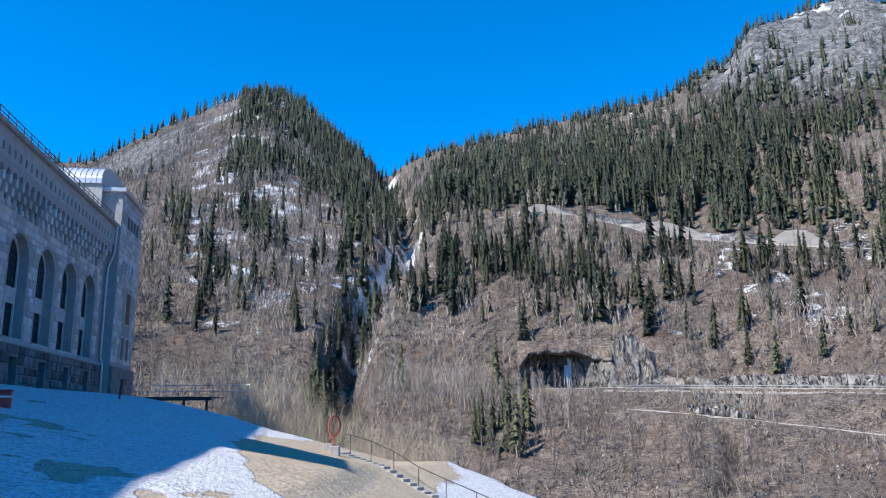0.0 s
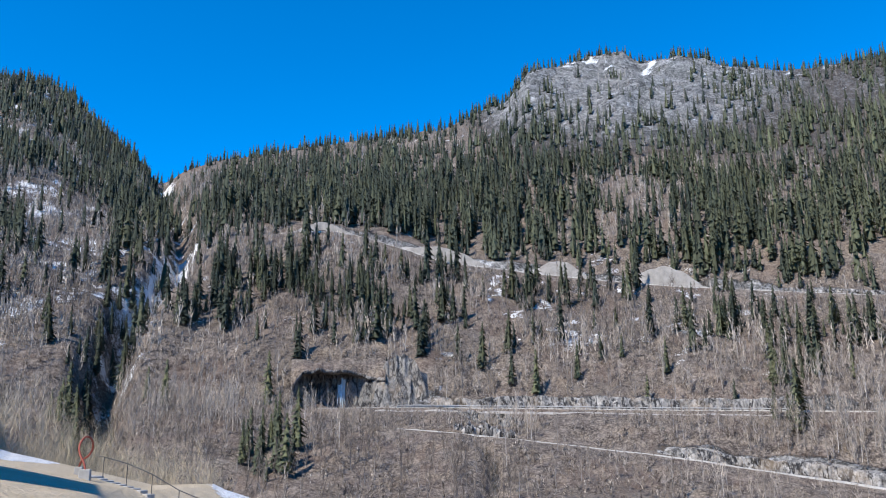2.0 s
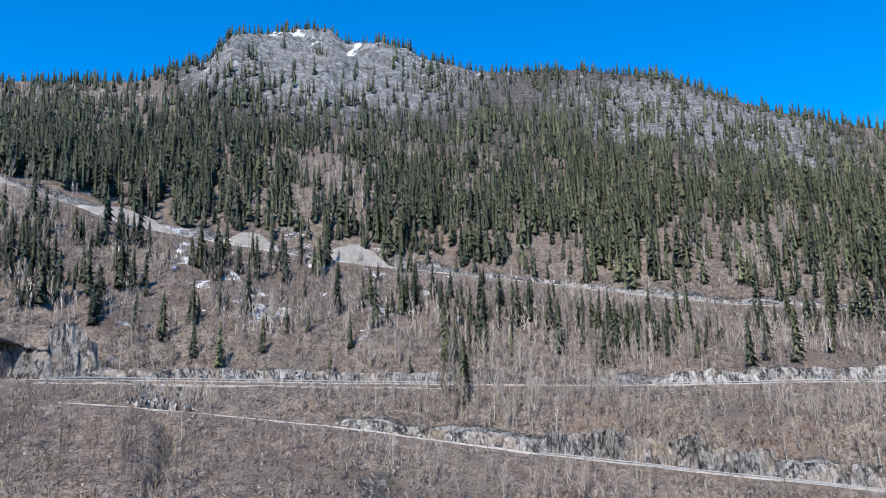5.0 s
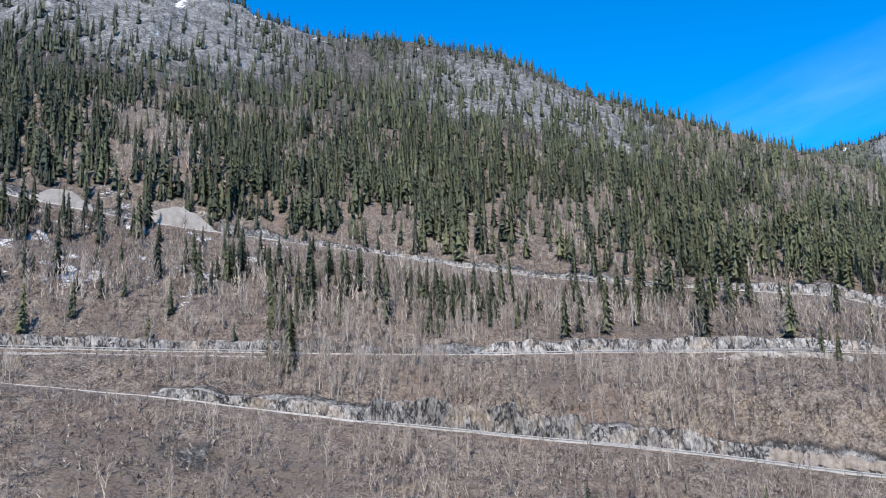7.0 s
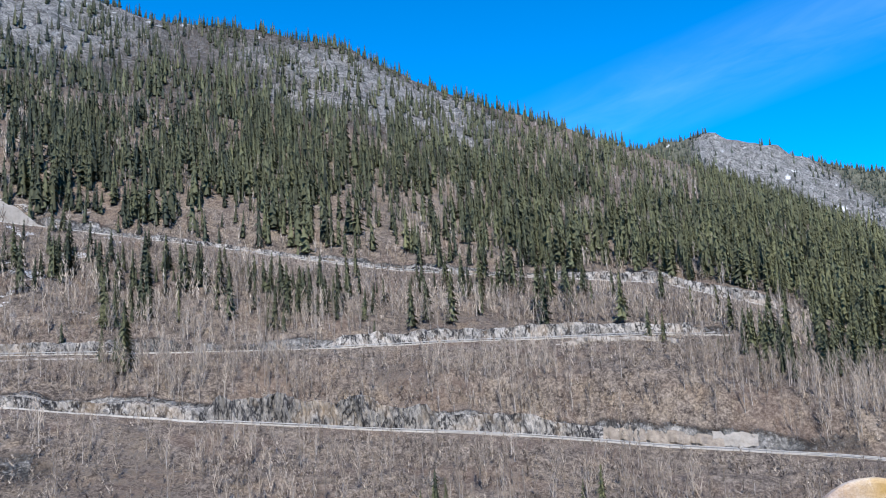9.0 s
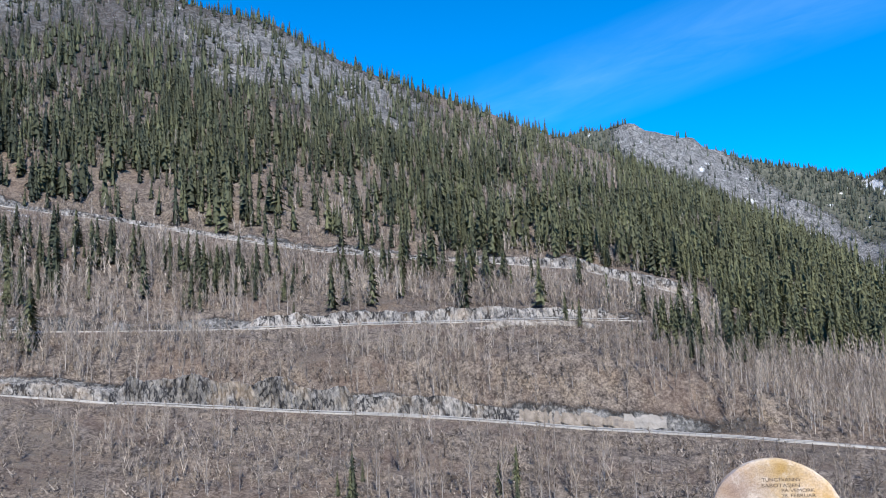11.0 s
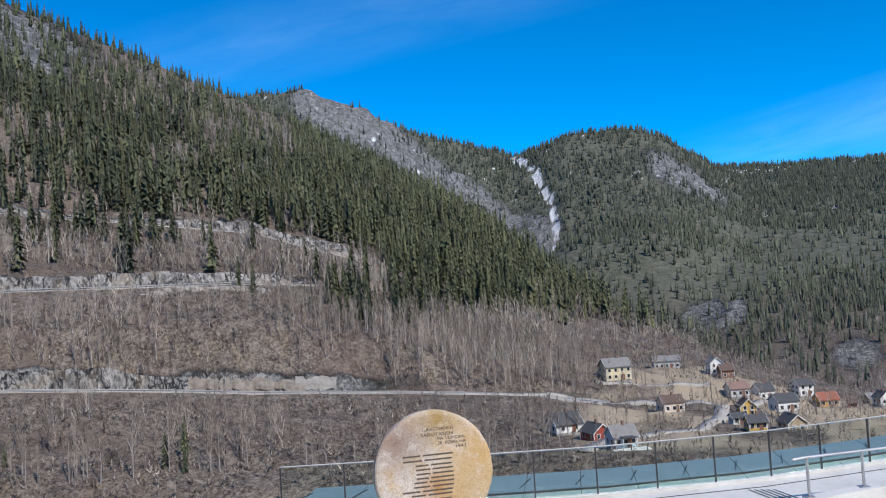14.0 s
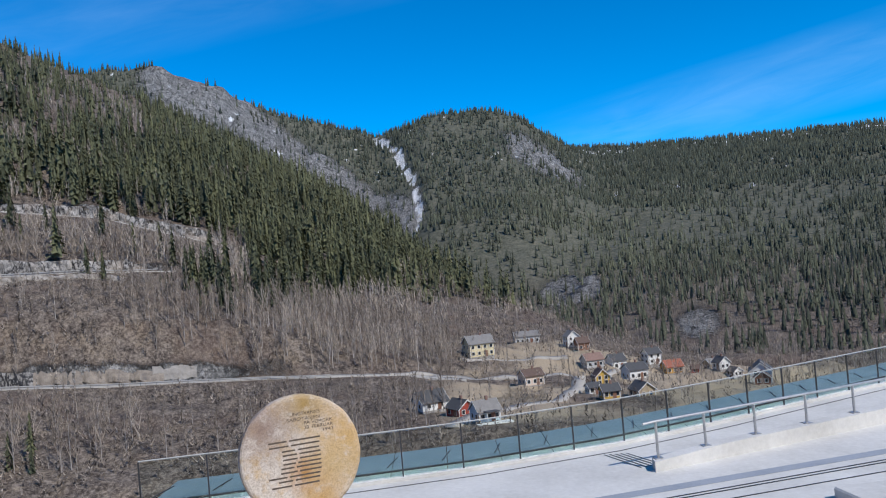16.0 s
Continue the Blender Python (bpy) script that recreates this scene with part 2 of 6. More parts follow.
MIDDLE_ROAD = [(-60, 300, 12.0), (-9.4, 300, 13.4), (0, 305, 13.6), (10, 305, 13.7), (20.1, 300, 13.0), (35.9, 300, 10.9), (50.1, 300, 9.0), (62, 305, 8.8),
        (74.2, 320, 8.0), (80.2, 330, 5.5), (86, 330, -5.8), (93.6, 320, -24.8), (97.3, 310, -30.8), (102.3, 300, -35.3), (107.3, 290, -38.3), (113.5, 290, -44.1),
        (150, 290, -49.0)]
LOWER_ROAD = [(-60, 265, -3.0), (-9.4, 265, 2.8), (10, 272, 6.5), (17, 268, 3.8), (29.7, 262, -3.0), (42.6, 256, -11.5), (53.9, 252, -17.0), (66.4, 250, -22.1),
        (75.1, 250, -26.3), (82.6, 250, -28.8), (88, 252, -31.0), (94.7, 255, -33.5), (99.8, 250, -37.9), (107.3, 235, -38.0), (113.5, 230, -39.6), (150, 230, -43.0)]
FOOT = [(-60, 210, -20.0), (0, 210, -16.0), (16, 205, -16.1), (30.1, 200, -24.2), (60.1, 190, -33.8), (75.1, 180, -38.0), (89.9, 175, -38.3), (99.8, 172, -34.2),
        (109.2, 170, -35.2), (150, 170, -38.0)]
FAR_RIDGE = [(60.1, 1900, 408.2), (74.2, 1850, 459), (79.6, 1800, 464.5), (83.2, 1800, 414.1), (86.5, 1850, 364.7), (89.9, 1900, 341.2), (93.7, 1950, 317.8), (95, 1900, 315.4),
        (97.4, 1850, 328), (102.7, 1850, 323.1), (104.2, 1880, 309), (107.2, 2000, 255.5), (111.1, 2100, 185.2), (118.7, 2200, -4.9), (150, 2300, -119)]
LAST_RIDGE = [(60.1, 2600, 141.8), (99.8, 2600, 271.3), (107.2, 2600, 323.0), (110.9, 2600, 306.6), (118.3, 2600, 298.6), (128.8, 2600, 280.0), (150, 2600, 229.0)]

BEAR = np.concatenate([np.arange(-44, 138, 0.35), np.arange(138, 316, 4.0)])
RAD = np.concatenate([np.arange(0.6, 30, 0.6), np.arange(30, 62, 1.2), np.arange(62, 160, 6), np.arange(160, 480, 1.9), np.arange(480, 1010, 6),
                      np.arange(1010, 2700, 20), np.arange(2700, 4900, 300)])


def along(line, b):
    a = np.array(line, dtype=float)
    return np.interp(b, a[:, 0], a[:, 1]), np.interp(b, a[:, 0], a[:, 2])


def folded(b):
    """Behind the viewpoint the valley closes with the same hills, mirrored."""
    return np.where(b > 138, np.maximum(-60, 138 - (b - 138) * 1.1), b)


def near_ground(b, r):
    """The levelled ground round the viewpoint: it climbs to the power station and falls to the gorge."""
    x, y = r * np.sin(np.radians(b)), r * np.cos(np.radians(b))
    bank = 3.6 * np.clip((-x - 3) / 20, 0, 0.95) * np.clip((y - 3) / 14, 0.2, 1)
    z = bank - 0.017 * np.clip(y - 4, 0, 70) * np.clip(1 - bank / 2, 0, 1)
    start = -4 + 0.35 * np.clip(y - 40, 0, 20)
    z = z - 0.33 * np.clip(x - start, 0, None) * np.clip((y - 14) / 14, 0, 1)      # sideways fall towards the gorge
    rim = np.interp(b, [-44, -26, -18, -12, -7, 0, 8, 14, 25, 80, 88, 94, 150, 200, 316], [95, 92, 62, 54, 53, 53, 50, 20, 7.5, 6.2, 6.0, 3.3, 3.3, 30, 95])
    z = z - 0.62 * np.clip(r - rim, 0, None) + 0.12 * (fbm(x * 0.35, y * 0.35, 4, 5) - 0.5)
    z = z - np.interp(b, [10, 25, 138, 200], [0, 0.05, 0.07, 0]) * np.clip(r - 2, 0, 6)
    return np.maximum(z, -70)


def far_side(line, b, r, base, foot):
    rr, zz = along(line, b)
    up = np.clip((r - foot) / (rr - foot), 0, 1)
    rise = base + (zz - base) * (0.55 * up + 0.45 * up ** 1.6)
    return np.where(r > rr, zz - (r - rr) * 0.35, rise)


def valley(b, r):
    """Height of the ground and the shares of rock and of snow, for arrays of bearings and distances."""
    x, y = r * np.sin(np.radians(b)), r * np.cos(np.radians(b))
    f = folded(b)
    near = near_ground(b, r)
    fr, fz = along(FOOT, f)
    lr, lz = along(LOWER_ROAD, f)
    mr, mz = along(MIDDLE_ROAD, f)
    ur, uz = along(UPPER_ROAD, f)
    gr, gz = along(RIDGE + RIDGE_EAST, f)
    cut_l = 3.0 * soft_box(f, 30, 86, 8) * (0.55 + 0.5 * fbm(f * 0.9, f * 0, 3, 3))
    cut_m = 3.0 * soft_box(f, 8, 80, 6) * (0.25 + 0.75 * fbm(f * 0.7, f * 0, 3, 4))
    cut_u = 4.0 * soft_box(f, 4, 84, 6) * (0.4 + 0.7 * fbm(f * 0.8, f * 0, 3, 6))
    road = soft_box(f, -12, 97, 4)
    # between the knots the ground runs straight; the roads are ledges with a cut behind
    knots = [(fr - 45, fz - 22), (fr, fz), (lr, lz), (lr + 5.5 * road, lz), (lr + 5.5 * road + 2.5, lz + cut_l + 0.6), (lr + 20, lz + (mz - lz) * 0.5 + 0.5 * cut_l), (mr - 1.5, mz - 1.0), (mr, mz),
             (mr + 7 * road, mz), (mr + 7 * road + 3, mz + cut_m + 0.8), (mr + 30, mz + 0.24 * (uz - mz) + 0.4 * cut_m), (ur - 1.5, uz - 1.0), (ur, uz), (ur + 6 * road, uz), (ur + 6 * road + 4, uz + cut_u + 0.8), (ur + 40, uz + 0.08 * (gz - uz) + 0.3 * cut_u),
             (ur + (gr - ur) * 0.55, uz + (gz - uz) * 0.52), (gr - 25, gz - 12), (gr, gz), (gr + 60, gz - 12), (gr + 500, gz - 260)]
    z = np.full(r.shape, -62.0)
    for (r0, z0), (r1, z1) in zip(knots, knots[1:]):
        seg = (r >= r0) & (r < r1)
        z = np.where(seg, z0 + (z1 - z0) * (r - r0) / np.maximum(r1 - r0, 0.01), z)
    last = knots[-1]
    z = np.where(r >= last[0], np.maximum(last[1], -60), z)
    on_road = soft_box(r - lr, 0, 5.5, 2) + soft_box(r - mr, 0, 7, 2) + soft_box(r - ur, 0, 6, 2)
    verge = soft_box(r - lr, -9, 8, 12) + soft_box(r - mr, -9, 9, 12) + soft_box(r - ur, -9, 8, 12)
    rough = np.clip((r - 180) / 60, 0, 1) * (1 - np.clip(on_road * road, 0, 1)) * (1 - 0.85 * np.clip(verge * road, 0, 1))
    # gully of the frozen stream
    gb = np.interp(r, [240, 330, 365, 390, 410, 430, 450, 560, 640, 800, 1000], [-7.5, -6.8, -6.1, -5.2, -3.8, -3.0, -2.7, -2.5, -3.2, -3.8, -4.1])
    gully = np.exp(-((f - gb) / np.interp(r, [250, 450, 950], [1.2, 1.1, 0.9])) ** 2) * soft_box(r, 215, 980, 40)
    z = z - gully * (np.interp(r, [250, 450, 980], [30, 28, 20]) + 14 * (fbm(x * 0.07, y * 0.07, 3, 15) - 0.5) + 6 * (fbm(x * 0.2, y * 0.2, 2, 17) - 0.5))
    # spurs and hollows
    z = z + rough * (np.interp(r, [200, 400, 700, 1000], [3, 9, 22, 6]) * (fbm(x * 0.010, y * 0.010, 3, 11) - 0.5) + 7 * (fbm(x * 0.05, y * 0.05, 4, 21) - 0.5)
                 + 2.6 * (np.floor(fbm(x * 0.06, y * 0.06, 3, 23) * 9) / 9 - 0.5) + 2.2 * (fbm(x * 0.17, y * 0.17, 3, 25) - 0.5))
    # bare outcrops and a dry ravine on the gorge side
    ledge = sum(blob(f, r, cb, cr, wb, wr) for cb, cr, wb, wr in ((46.5, 212, 2.2, 9), (51.5, 206, 1.6, 8), (59, 214, 1.8, 7), (20.5, 236, 1.2, 10), (33, 224, 1.6, 7), (66, 204, 1.5, 6)))
    ravine = np.exp(-((f - 18.2 - 0.9 * np.sin(r * 0.06)) / 0.36) ** 2) * soft_box(r, 205, 264, 10)
    z = z + np.clip(ledge, 0, 1) * 9 * (fbm(x * 0.11, y * 0.11, 4, 27) - 0.42) - ravine * 4.5
    # cliffs
    crag = np.clip(blob(f, r, 28.5, 880, 7.5, 110) * 1.5, 0, 1)
    knob = np.clip(blob(f, r, 15.2, 322, 2.0, 12) * 1.5, 0, 1)
    z = z + knob * 3 * (0.7 + 0.6 * (fbm(x * 0.15, y * 0.15, 3, 37) - 0.5))
    cave = np.clip(blob(f, r, 10.3, 315, 1.5, 8) * 1.6, 0, 1)
    z = z + crag * (30 * (fbm(x * 0.022, y * 0.022, 5, 31) - 0.5) + 16 * (np.floor(fbm(x * 0.03, y * 0.03, 3, 35) * 9) / 9 - 0.5))
    # the quarried recess beside the road
    z = np.where((f > 5.5) & (f < 11.4) & (r > 308) & (r < 326.5), np.minimum(z, np.interp(f, [5.5, 8.5, 12], [18.0, 13.2, 13.2])), z)
    c = far_side(FAR_RIDGE, f, r, -75, np.interp(f, [80, 112], [1000, 640]))
    e = far_side(LAST_RIDGE, f, r, -66, np.interp(f, [96, 112, 150], [900, 540, 500]))
    hills = np.maximum(c, e)
    fb = np.interp(r, [1100, 1350, 1500, 1700, 1950], [95.6, 96.6, 96.4, 95.4, 93.7])
    fall = np.exp(-((f - fb) / np.interp(r, [1100, 1400, 1900], [0.20, 0.28, 0.46])) ** 2) * soft_box(r, 1050, 1960, 60)
    hills = hills + np.clip((r - 560) / 300, 0, 1) * (46 * (fbm(x * 0.0045, y * 0.0045, 4, 41) - 0.5) * np.clip((r - 700) / 500, 0, 1)
                                                      * np.clip((2500 - r) / 600, 0.2, 1) + 8 * (fbm(x * 0.03, y * 0.03, 3, 43) - 0.5)) - fall * 9
    far_rock = np.clip(0.9 * sum(blob(f, r, cb, cr, 1.9, 120) for cb, cr in ((81, 1760), (83.5, 1740), (86, 1720), (88.5, 1640), (91, 1560), (93.3, 1440), (95.0, 1330))) + 0.7 * blob(f, r, 81, 1760, 3.5, 90) + 0.95 * blob(f, r, 105.5, 1650, 3.2, 150)
                       + 1.2 * blob(f, r, 106.4, 850, 2.0, 70) + 0.5 * blob(f, r, 108, 800, 1.2, 60) + 0.95 * blob(f, r, 115.0, 610, 1.6, 60), 0, 1)
    hills = hills + far_rock * (34 * (fbm(x * 0.022, y * 0.022, 4, 45) - 0.5) + 10 * (np.floor(fbm(x * 0.035, y * 0.035, 3, 47) * 9) / 9 - 0.5)) * np.clip((2000 - r) / 300, 0, 1)
    use_far = (hills > z) & (r > 450) & (f > 55)
    z = np.where(use_far, hills, z)
    z = np.where(r < 170, np.maximum(near, np.where(r > 100, z, near)), np.maximum(z, near))
    # shares of rock and snow
    cuts = 0.85 * (soft_box(r - lr, 4.5, 10.5, 1.5) * np.clip(cut_l / 3, 0, 1) + soft_box(r - mr, 6, 12, 1.5) * np.clip(cut_m / 3, 0, 1)
                   + soft_box(r - ur, 5.5, 12.5, 1.5) * np.clip(cut_u / 3, 0, 1) * 0.8)
    rock = crag * 0.95 + 0.15 * knob + 0.5 * cave + 0.7 * blob(f, r, 102.5, 222, 2.2, 12) + cuts + 0.28 * gully + 0.45 * np.clip(ledge, 0, 1) * np.clip((fbm(x * 0.12, y * 0.12, 3, 29) - 0.42) * 7, 0, 1) + 0.55 * ravine + 0.42 * soft_box(r, 620, 1010, 60) * soft_box(f, 18, 66, 6)
    rock = rock + 0.95 * blob(f, r, -22.5, 790, 5.5, 140) + 0.5 * blob(f, r, 58, 830, 9, 60) + 0.7 * (blob(f, r, 51, 720, 2.4, 30) + blob(f, r, 57, 735, 2.2, 34) + blob(f, r, 62, 720, 1.8, 26)) + 0.30 * soft_box(r, 190, 420, 20) * np.clip((fbm(x * 0.03, y * 0.03, 3, 51) - 0.5) * 6, 0, 1)
    rock = np.where(use_far, far_rock + 0.5 * fall, rock)
    patch = fbm(x * 0.075, y * 0.075, 4, 61)
    cold = np.interp(f, [-44, -6, 0, 20, 50, 70], [0.4, 0.4, 0.16, 0.18, 0.10, -0.1]) + np.interp(r, [240, 400, 800, 980], [-0.12, 0.02, 0.05, 0.16])
    flecks = fbm(x * 0.19, y * 0.19, 3, 67)
    snow = np.clip((0.5 * patch + 0.5 * flecks - 0.555) * 8, 0, 1) * np.clip(cold * 3, 0, 1) * np.interp(f, [-20, -14, -4, -2], [0.1, 0.3, 0.3, 0.8]) * np.interp(r, [820, 900], [1, 0.45])
    speck = soft_box(f, -19, -3.5, 3) * soft_box(r, 330, 860, 60)
    snow = snow + speck * np.clip((patch - 0.30) * 1.6, 0, 0.46) + 0.22 * soft_box(f, 14, 40, 4) * soft_box(r, 315, 420, 20) * np.clip((patch - 0.45) * 5, 0, 1)
    snow = snow + soft_box(r, 890, 990, 30) * soft_box(f, 20, 52, 3) * np.clip((0.35 * patch + 0.65 * flecks - 0.55) * 6, 0, 0.43)
    snow = snow + gully * 1.1 * np.clip((fbm(x * 0.11, y * 0.11, 4, 71) - 0.36) * 6, 0, 1) * np.interp(r, [250, 290, 330, 380, 405, 422, 550, 580, 640, 880, 930], [0.25, 0.5, 0.25, 0.3, 0.3, 0.95, 0.95, 0.4, 0.25, 0.2, 0.7])
    snow = np.where(use_far, 1.0 * np.clip(fall * 1.3 - 0.2, 0, 1) * np.clip((fbm(x * 0.05, y * 0.05, 4, 73) - 0.27) * 5, 0, 1) + np.clip((patch - 0.66) * 5, 0, 0.9) * soft_box(r, 1500, 2700, 100) + 0.9 * np.clip((flecks - 0.50) * 6, 0, 1) * soft_box(r, 2380, 2640, 60), snow)
    snow = snow + 0.5 * blob(f, r, -10.6, 885, 1.6, 22) * np.clip((flecks - 0.3) * 4, 0, 1)
    snow = np.where((r < 170), 0, snow)
    rock = np.where((r < 170), 0, rock)
    return z, np.clip(rock, 0, 1), np.clip(snow, 0, 1), use_far


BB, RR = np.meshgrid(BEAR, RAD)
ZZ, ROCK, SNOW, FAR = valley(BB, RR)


def near_cover(b, r):
    """Lawn and old snow on the levelled ground."""
    x, y = r * np.sin(np.radians(b)), r * np.cos(np.radians(b))
    wob = 2.2 * (fbm(x * 0.3, y * 0.3, 4, 81) - 0.5)
    lawn = np.where((r < 70) | (y < 0) & (r < 120), 1.0, 0.0)
    lawn = np.maximum(lawn, soft_box(b, 97.5, 125, 3) * soft_box(r, 178, 345, 8) * np.clip((fbm(x * 0.04, y * 0.04, 3, 83) - 0.30) * 5, 0, 0.72))
    limit = np.interp(y, [0, 10, 15, 20, 27, 36, 42, 50, 60], [-2.0, -2.6, -3.2, -4.2, -6.6, -9.0, -9.4, -8.2, -8.0])
    snow = np.clip((limit - x + wob) / 0.5 + 0.5, 0, 1)
    bare = 1.1 * np.clip((fbm(x * 0.9, y * 0.9, 4, 85) - 0.50) * 3, 0, 0.5) * blob(x, y, -9, 16, 6, 8) + 1.2 * blob(x, y, -12.5, 24, 2.8, 1.3) + 0.8 * blob(x, y, -8.5, 17, 3.5, 1.4) + 0.7 * blob(x, y, -11, 20.5, 3.5, 0.8) + 0.8 * blob(x, y, -6.0, 11.5, 1.6, 1.3) + 0.7 * blob(x, y, -17, 33, 3, 1.2) + 0.6 * blob(x, y, -9, 16, 2.5, 1.0)
    bare = bare * np.clip((fbm(x * 1.3, y * 1.3, 3, 87) - 0.40) * 6, 0, 1.3)
    snow = snow * (1 - np.clip(bare * 0.9, 0, 0.72))
    beyond = y - (40 - 1.54 * (x + 1.1))                     # past the flight of steps
    slope = np.clip((beyond - 0.5 + wob * 0.4) / 0.8, 0, 1) * np.maximum(np.clip((x + 0.4 + wob * 0.5) / 0.6, 0, 1), np.clip((38.0 - y + wob) / 0.8, 0, 1)) * (x < 22)
    slope = slope * (1 - np.clip(1.6 * blob(x, y, -1.6, 48.0, 2.4, 4.2) + 0.9 * blob(x - 0.25 * (y - 44), y, 3.6, 44.5, 0.7, 3), 0, 1))
    return lawn, np.clip(np.maximum(snow, slope), 0, 1) * (r < 82) * (y > 0)


LAWN, SNOW_NEAR = near_cover(BB, RR)
SNOW = np.maximum(SNOW, SNOW_NEAR)


def ground_height(b, r):
    """Height of the sheet at bearings b and distances r, between its points."""
    b, r = np.atleast_1d(np.asarray(b, float)), np.atleast_1d(np.asarray(r, float))
    i = np.clip(np.searchsorted(RAD, r) - 1, 0, len(RAD) - 2)
    j = np.clip(np.searchsorted(BEAR, b) - 1, 0, len(BEAR) - 2)
    u = np.clip((r - RAD[i]) / (RAD[i + 1] - RAD[i]), 0, 1)
    v = np.clip((b - BEAR[j]) / (BEAR[j + 1] - BEAR[j]), 0, 1)
    return (ZZ[i, j] * (1 - u) + ZZ[i + 1, j] * u) * (1 - v) + (ZZ[i, j + 1] * (1 - u) + ZZ[i + 1, j + 1] * u) * v


def ground_at(x, y):
    b = math.degrees(math.atan2(x, y))
    if b < -44:
        b += 360
    return float(ground_height(b, math.hypot(x, y))[0])


def build_ground():
    rows, cols = ZZ.shape
    xs, ys = RR * np.sin(np.radians(BB)), RR * np.cos(np.radians(BB))
    verts = np.stack([xs.ravel(), ys.ravel(), ZZ.ravel()], 1)
    verts = np.vstack([verts, [[0, 0, ZZ[0].mean()]]])
    i, j = np.meshgrid(np.arange(rows - 1), np.arange(cols), indexing="ij")
    jn = (j + 1) % cols
    quads = np.stack([i * cols + j, i * cols + jn, (i + 1) * cols + jn, (i + 1) * cols + j], -1).reshape(-1, 4)
    centre = rows * cols
    k = np.arange(cols)
    tris = np.stack([np.full(cols, centre), (k + 1) % cols, k, k], 1)
    me = bpy.data.meshes.new("ground")
    faces = [tuple(q) for q in quads.tolist()] + [(t[0], t[1], t[2]) for t in tris.tolist()]
    me.from_pydata(verts.tolist(), [], faces)
    me.materials.append(GROUND)
    cover = np.ones((len(verts), 4), dtype=np.float32)
    for ch, a in enumerate((ROCK, SNOW, LAWN)):
        cover[:-1, ch] = a.ravel()
        cover[-1, ch] = a[0, 0]
    cover[:-1, 3] = FAR.ravel() * np.clip((RR.ravel() - 600) / 400, 0, 1)
    cover[-1, 3] = 0
    ca = me.color_attributes.new("cover", "FLOAT_COLOR", "POINT")
    ca.data.foreach_set("color", cover.ravel())
    me.polygons.foreach_set("use_smooth", np.ones(len(me.polygons), dtype=bool))
    return tagged(new("ground", me), "valley ground of brown litter, grey rock, dry lawn and old snow", "ground", kind="structure")


ground = build_ground()


def build_road(name, line, b0, b1, out, wide, label, mat):
    b = np.arange(b0, b1, 0.4)
    r, _ = along(line, b)
    pts = []
    for off in (out, out + wide):
        h = ground_height(b, r + off)
        pts.append(np.stack([(r + off) * np.sin(np.radians(b)), (r + off) * np.cos(np.radians(b)), h + 0.16], 1))
    mid_z = np.maximum(pts[0][:, 2], pts[1][:, 2])
    ker = np.ones(7) / 7
    mid_z = np.convolve(np.pad(mid_z, 3, mode="edge"), ker, "valid")
    n = len(b)
    low = [p.copy() for p in pts]
    for p in pts:
        p[:, 2] = mid_z
    for p in low:
        p[:, 2] = mid_z - 1.2
    verts = np.vstack(pts + low)
    k = np.arange(n - 1)
    top = np.stack([k, k + 1, n + k + 1, n + k], 1)
    front = np.stack([2 * n + k, 2 * n + k + 1, k + 1, k], 1)
    back = np.stack([n + k, n + k + 1, 3 * n + k + 1, 3 * n + k], 1)
    me = arrays(name, verts, np.vstack([top, front, back]), mat)
    return tagged(new(name, me), label, "road", kind="structure"), b, pts[0]


ROADWAY = simple("pale_gravel", (0.28, 0.265, 0.245), (0.44, 0.42, 0.39), 0.4, 0.9, bumpy=0.1)


# ---------------------------------------------------------------- trees
def spruce_parts(rng, tiers, arms, spread=0.13):
    """Unit spruce: verts and triangles of a feathery crown of height 1 round a slim dark core."""
    v, f = [], []
    base = 0.07
    for t in range(tiers):
        q = t / tiers
        for a in range(arms):
            qq = min(q + rng.uniform(0, 1.0) / tiers, 0.985)
            z = base + (1 - base) * qq
            rr = (spread * (1 - qq) ** 0.8 + 0.012) * rng.uniform(0.55, 1.3)
            ang = 6.283 * (a + rng.uniform(-0.5, 0.5)) / arms + t * 1.3
            ca, sa = math.cos(ang), math.sin(ang)
            w = rr * rng.uniform(0.16, 0.34) + 0.004
            rise = rng.uniform(0.03, 0.07)
            i = len(v)
            v += [(ca * rr * 0.18 - sa * w, sa * rr * 0.18 + ca * w, z + rise * 0.4), (ca * rr * 0.18 + sa * w, sa * rr * 0.18 - ca * w, z + rise),
                  (ca * rr, sa * rr, z - rng.uniform(0.01, 0.05) * (1.2 - qq))]
            f.append((i, i + 1, i + 2))
    i = len(v)
    c = spread * 0.58
    v += [(c, 0, base), (-c * 0.5, c * 0.87, base), (-c * 0.5, -c * 0.87, base), (0, 0, 1.02)]
    f += [(i, i + 1, i + 3), (i + 1, i + 2, i + 3), (i + 2, i, i + 3)]
    return np.array(v), np.array(f)


def stem_parts(rng, rad, top, bend=0.02, sides=3, segs=2):
    """Tapered stem of unit height."""
    v, f = [], []
    cx = cy = 0.0
    for s in range(segs + 1):
        q = s / segs
        w = rad * (1 - 0.85 * q)
        for a in range(sides):
            ang = 6.283 * a / sides
            v.append((cx + w * math.cos(ang), cy + w * math.sin(ang), top * q - (0.03 if s == 0 else 0)))
        cx += rng.uniform(-bend, bend)
        cy += rng.uniform(-bend, bend)
    for s in range(segs):
        for a in range(sides):
            p, q = s * sides + a, s * sides + (a + 1) % sides
            f += [(p, q, q + sides), (p, q + sides, p + sides)]
    return np.array(v), np.array(f)


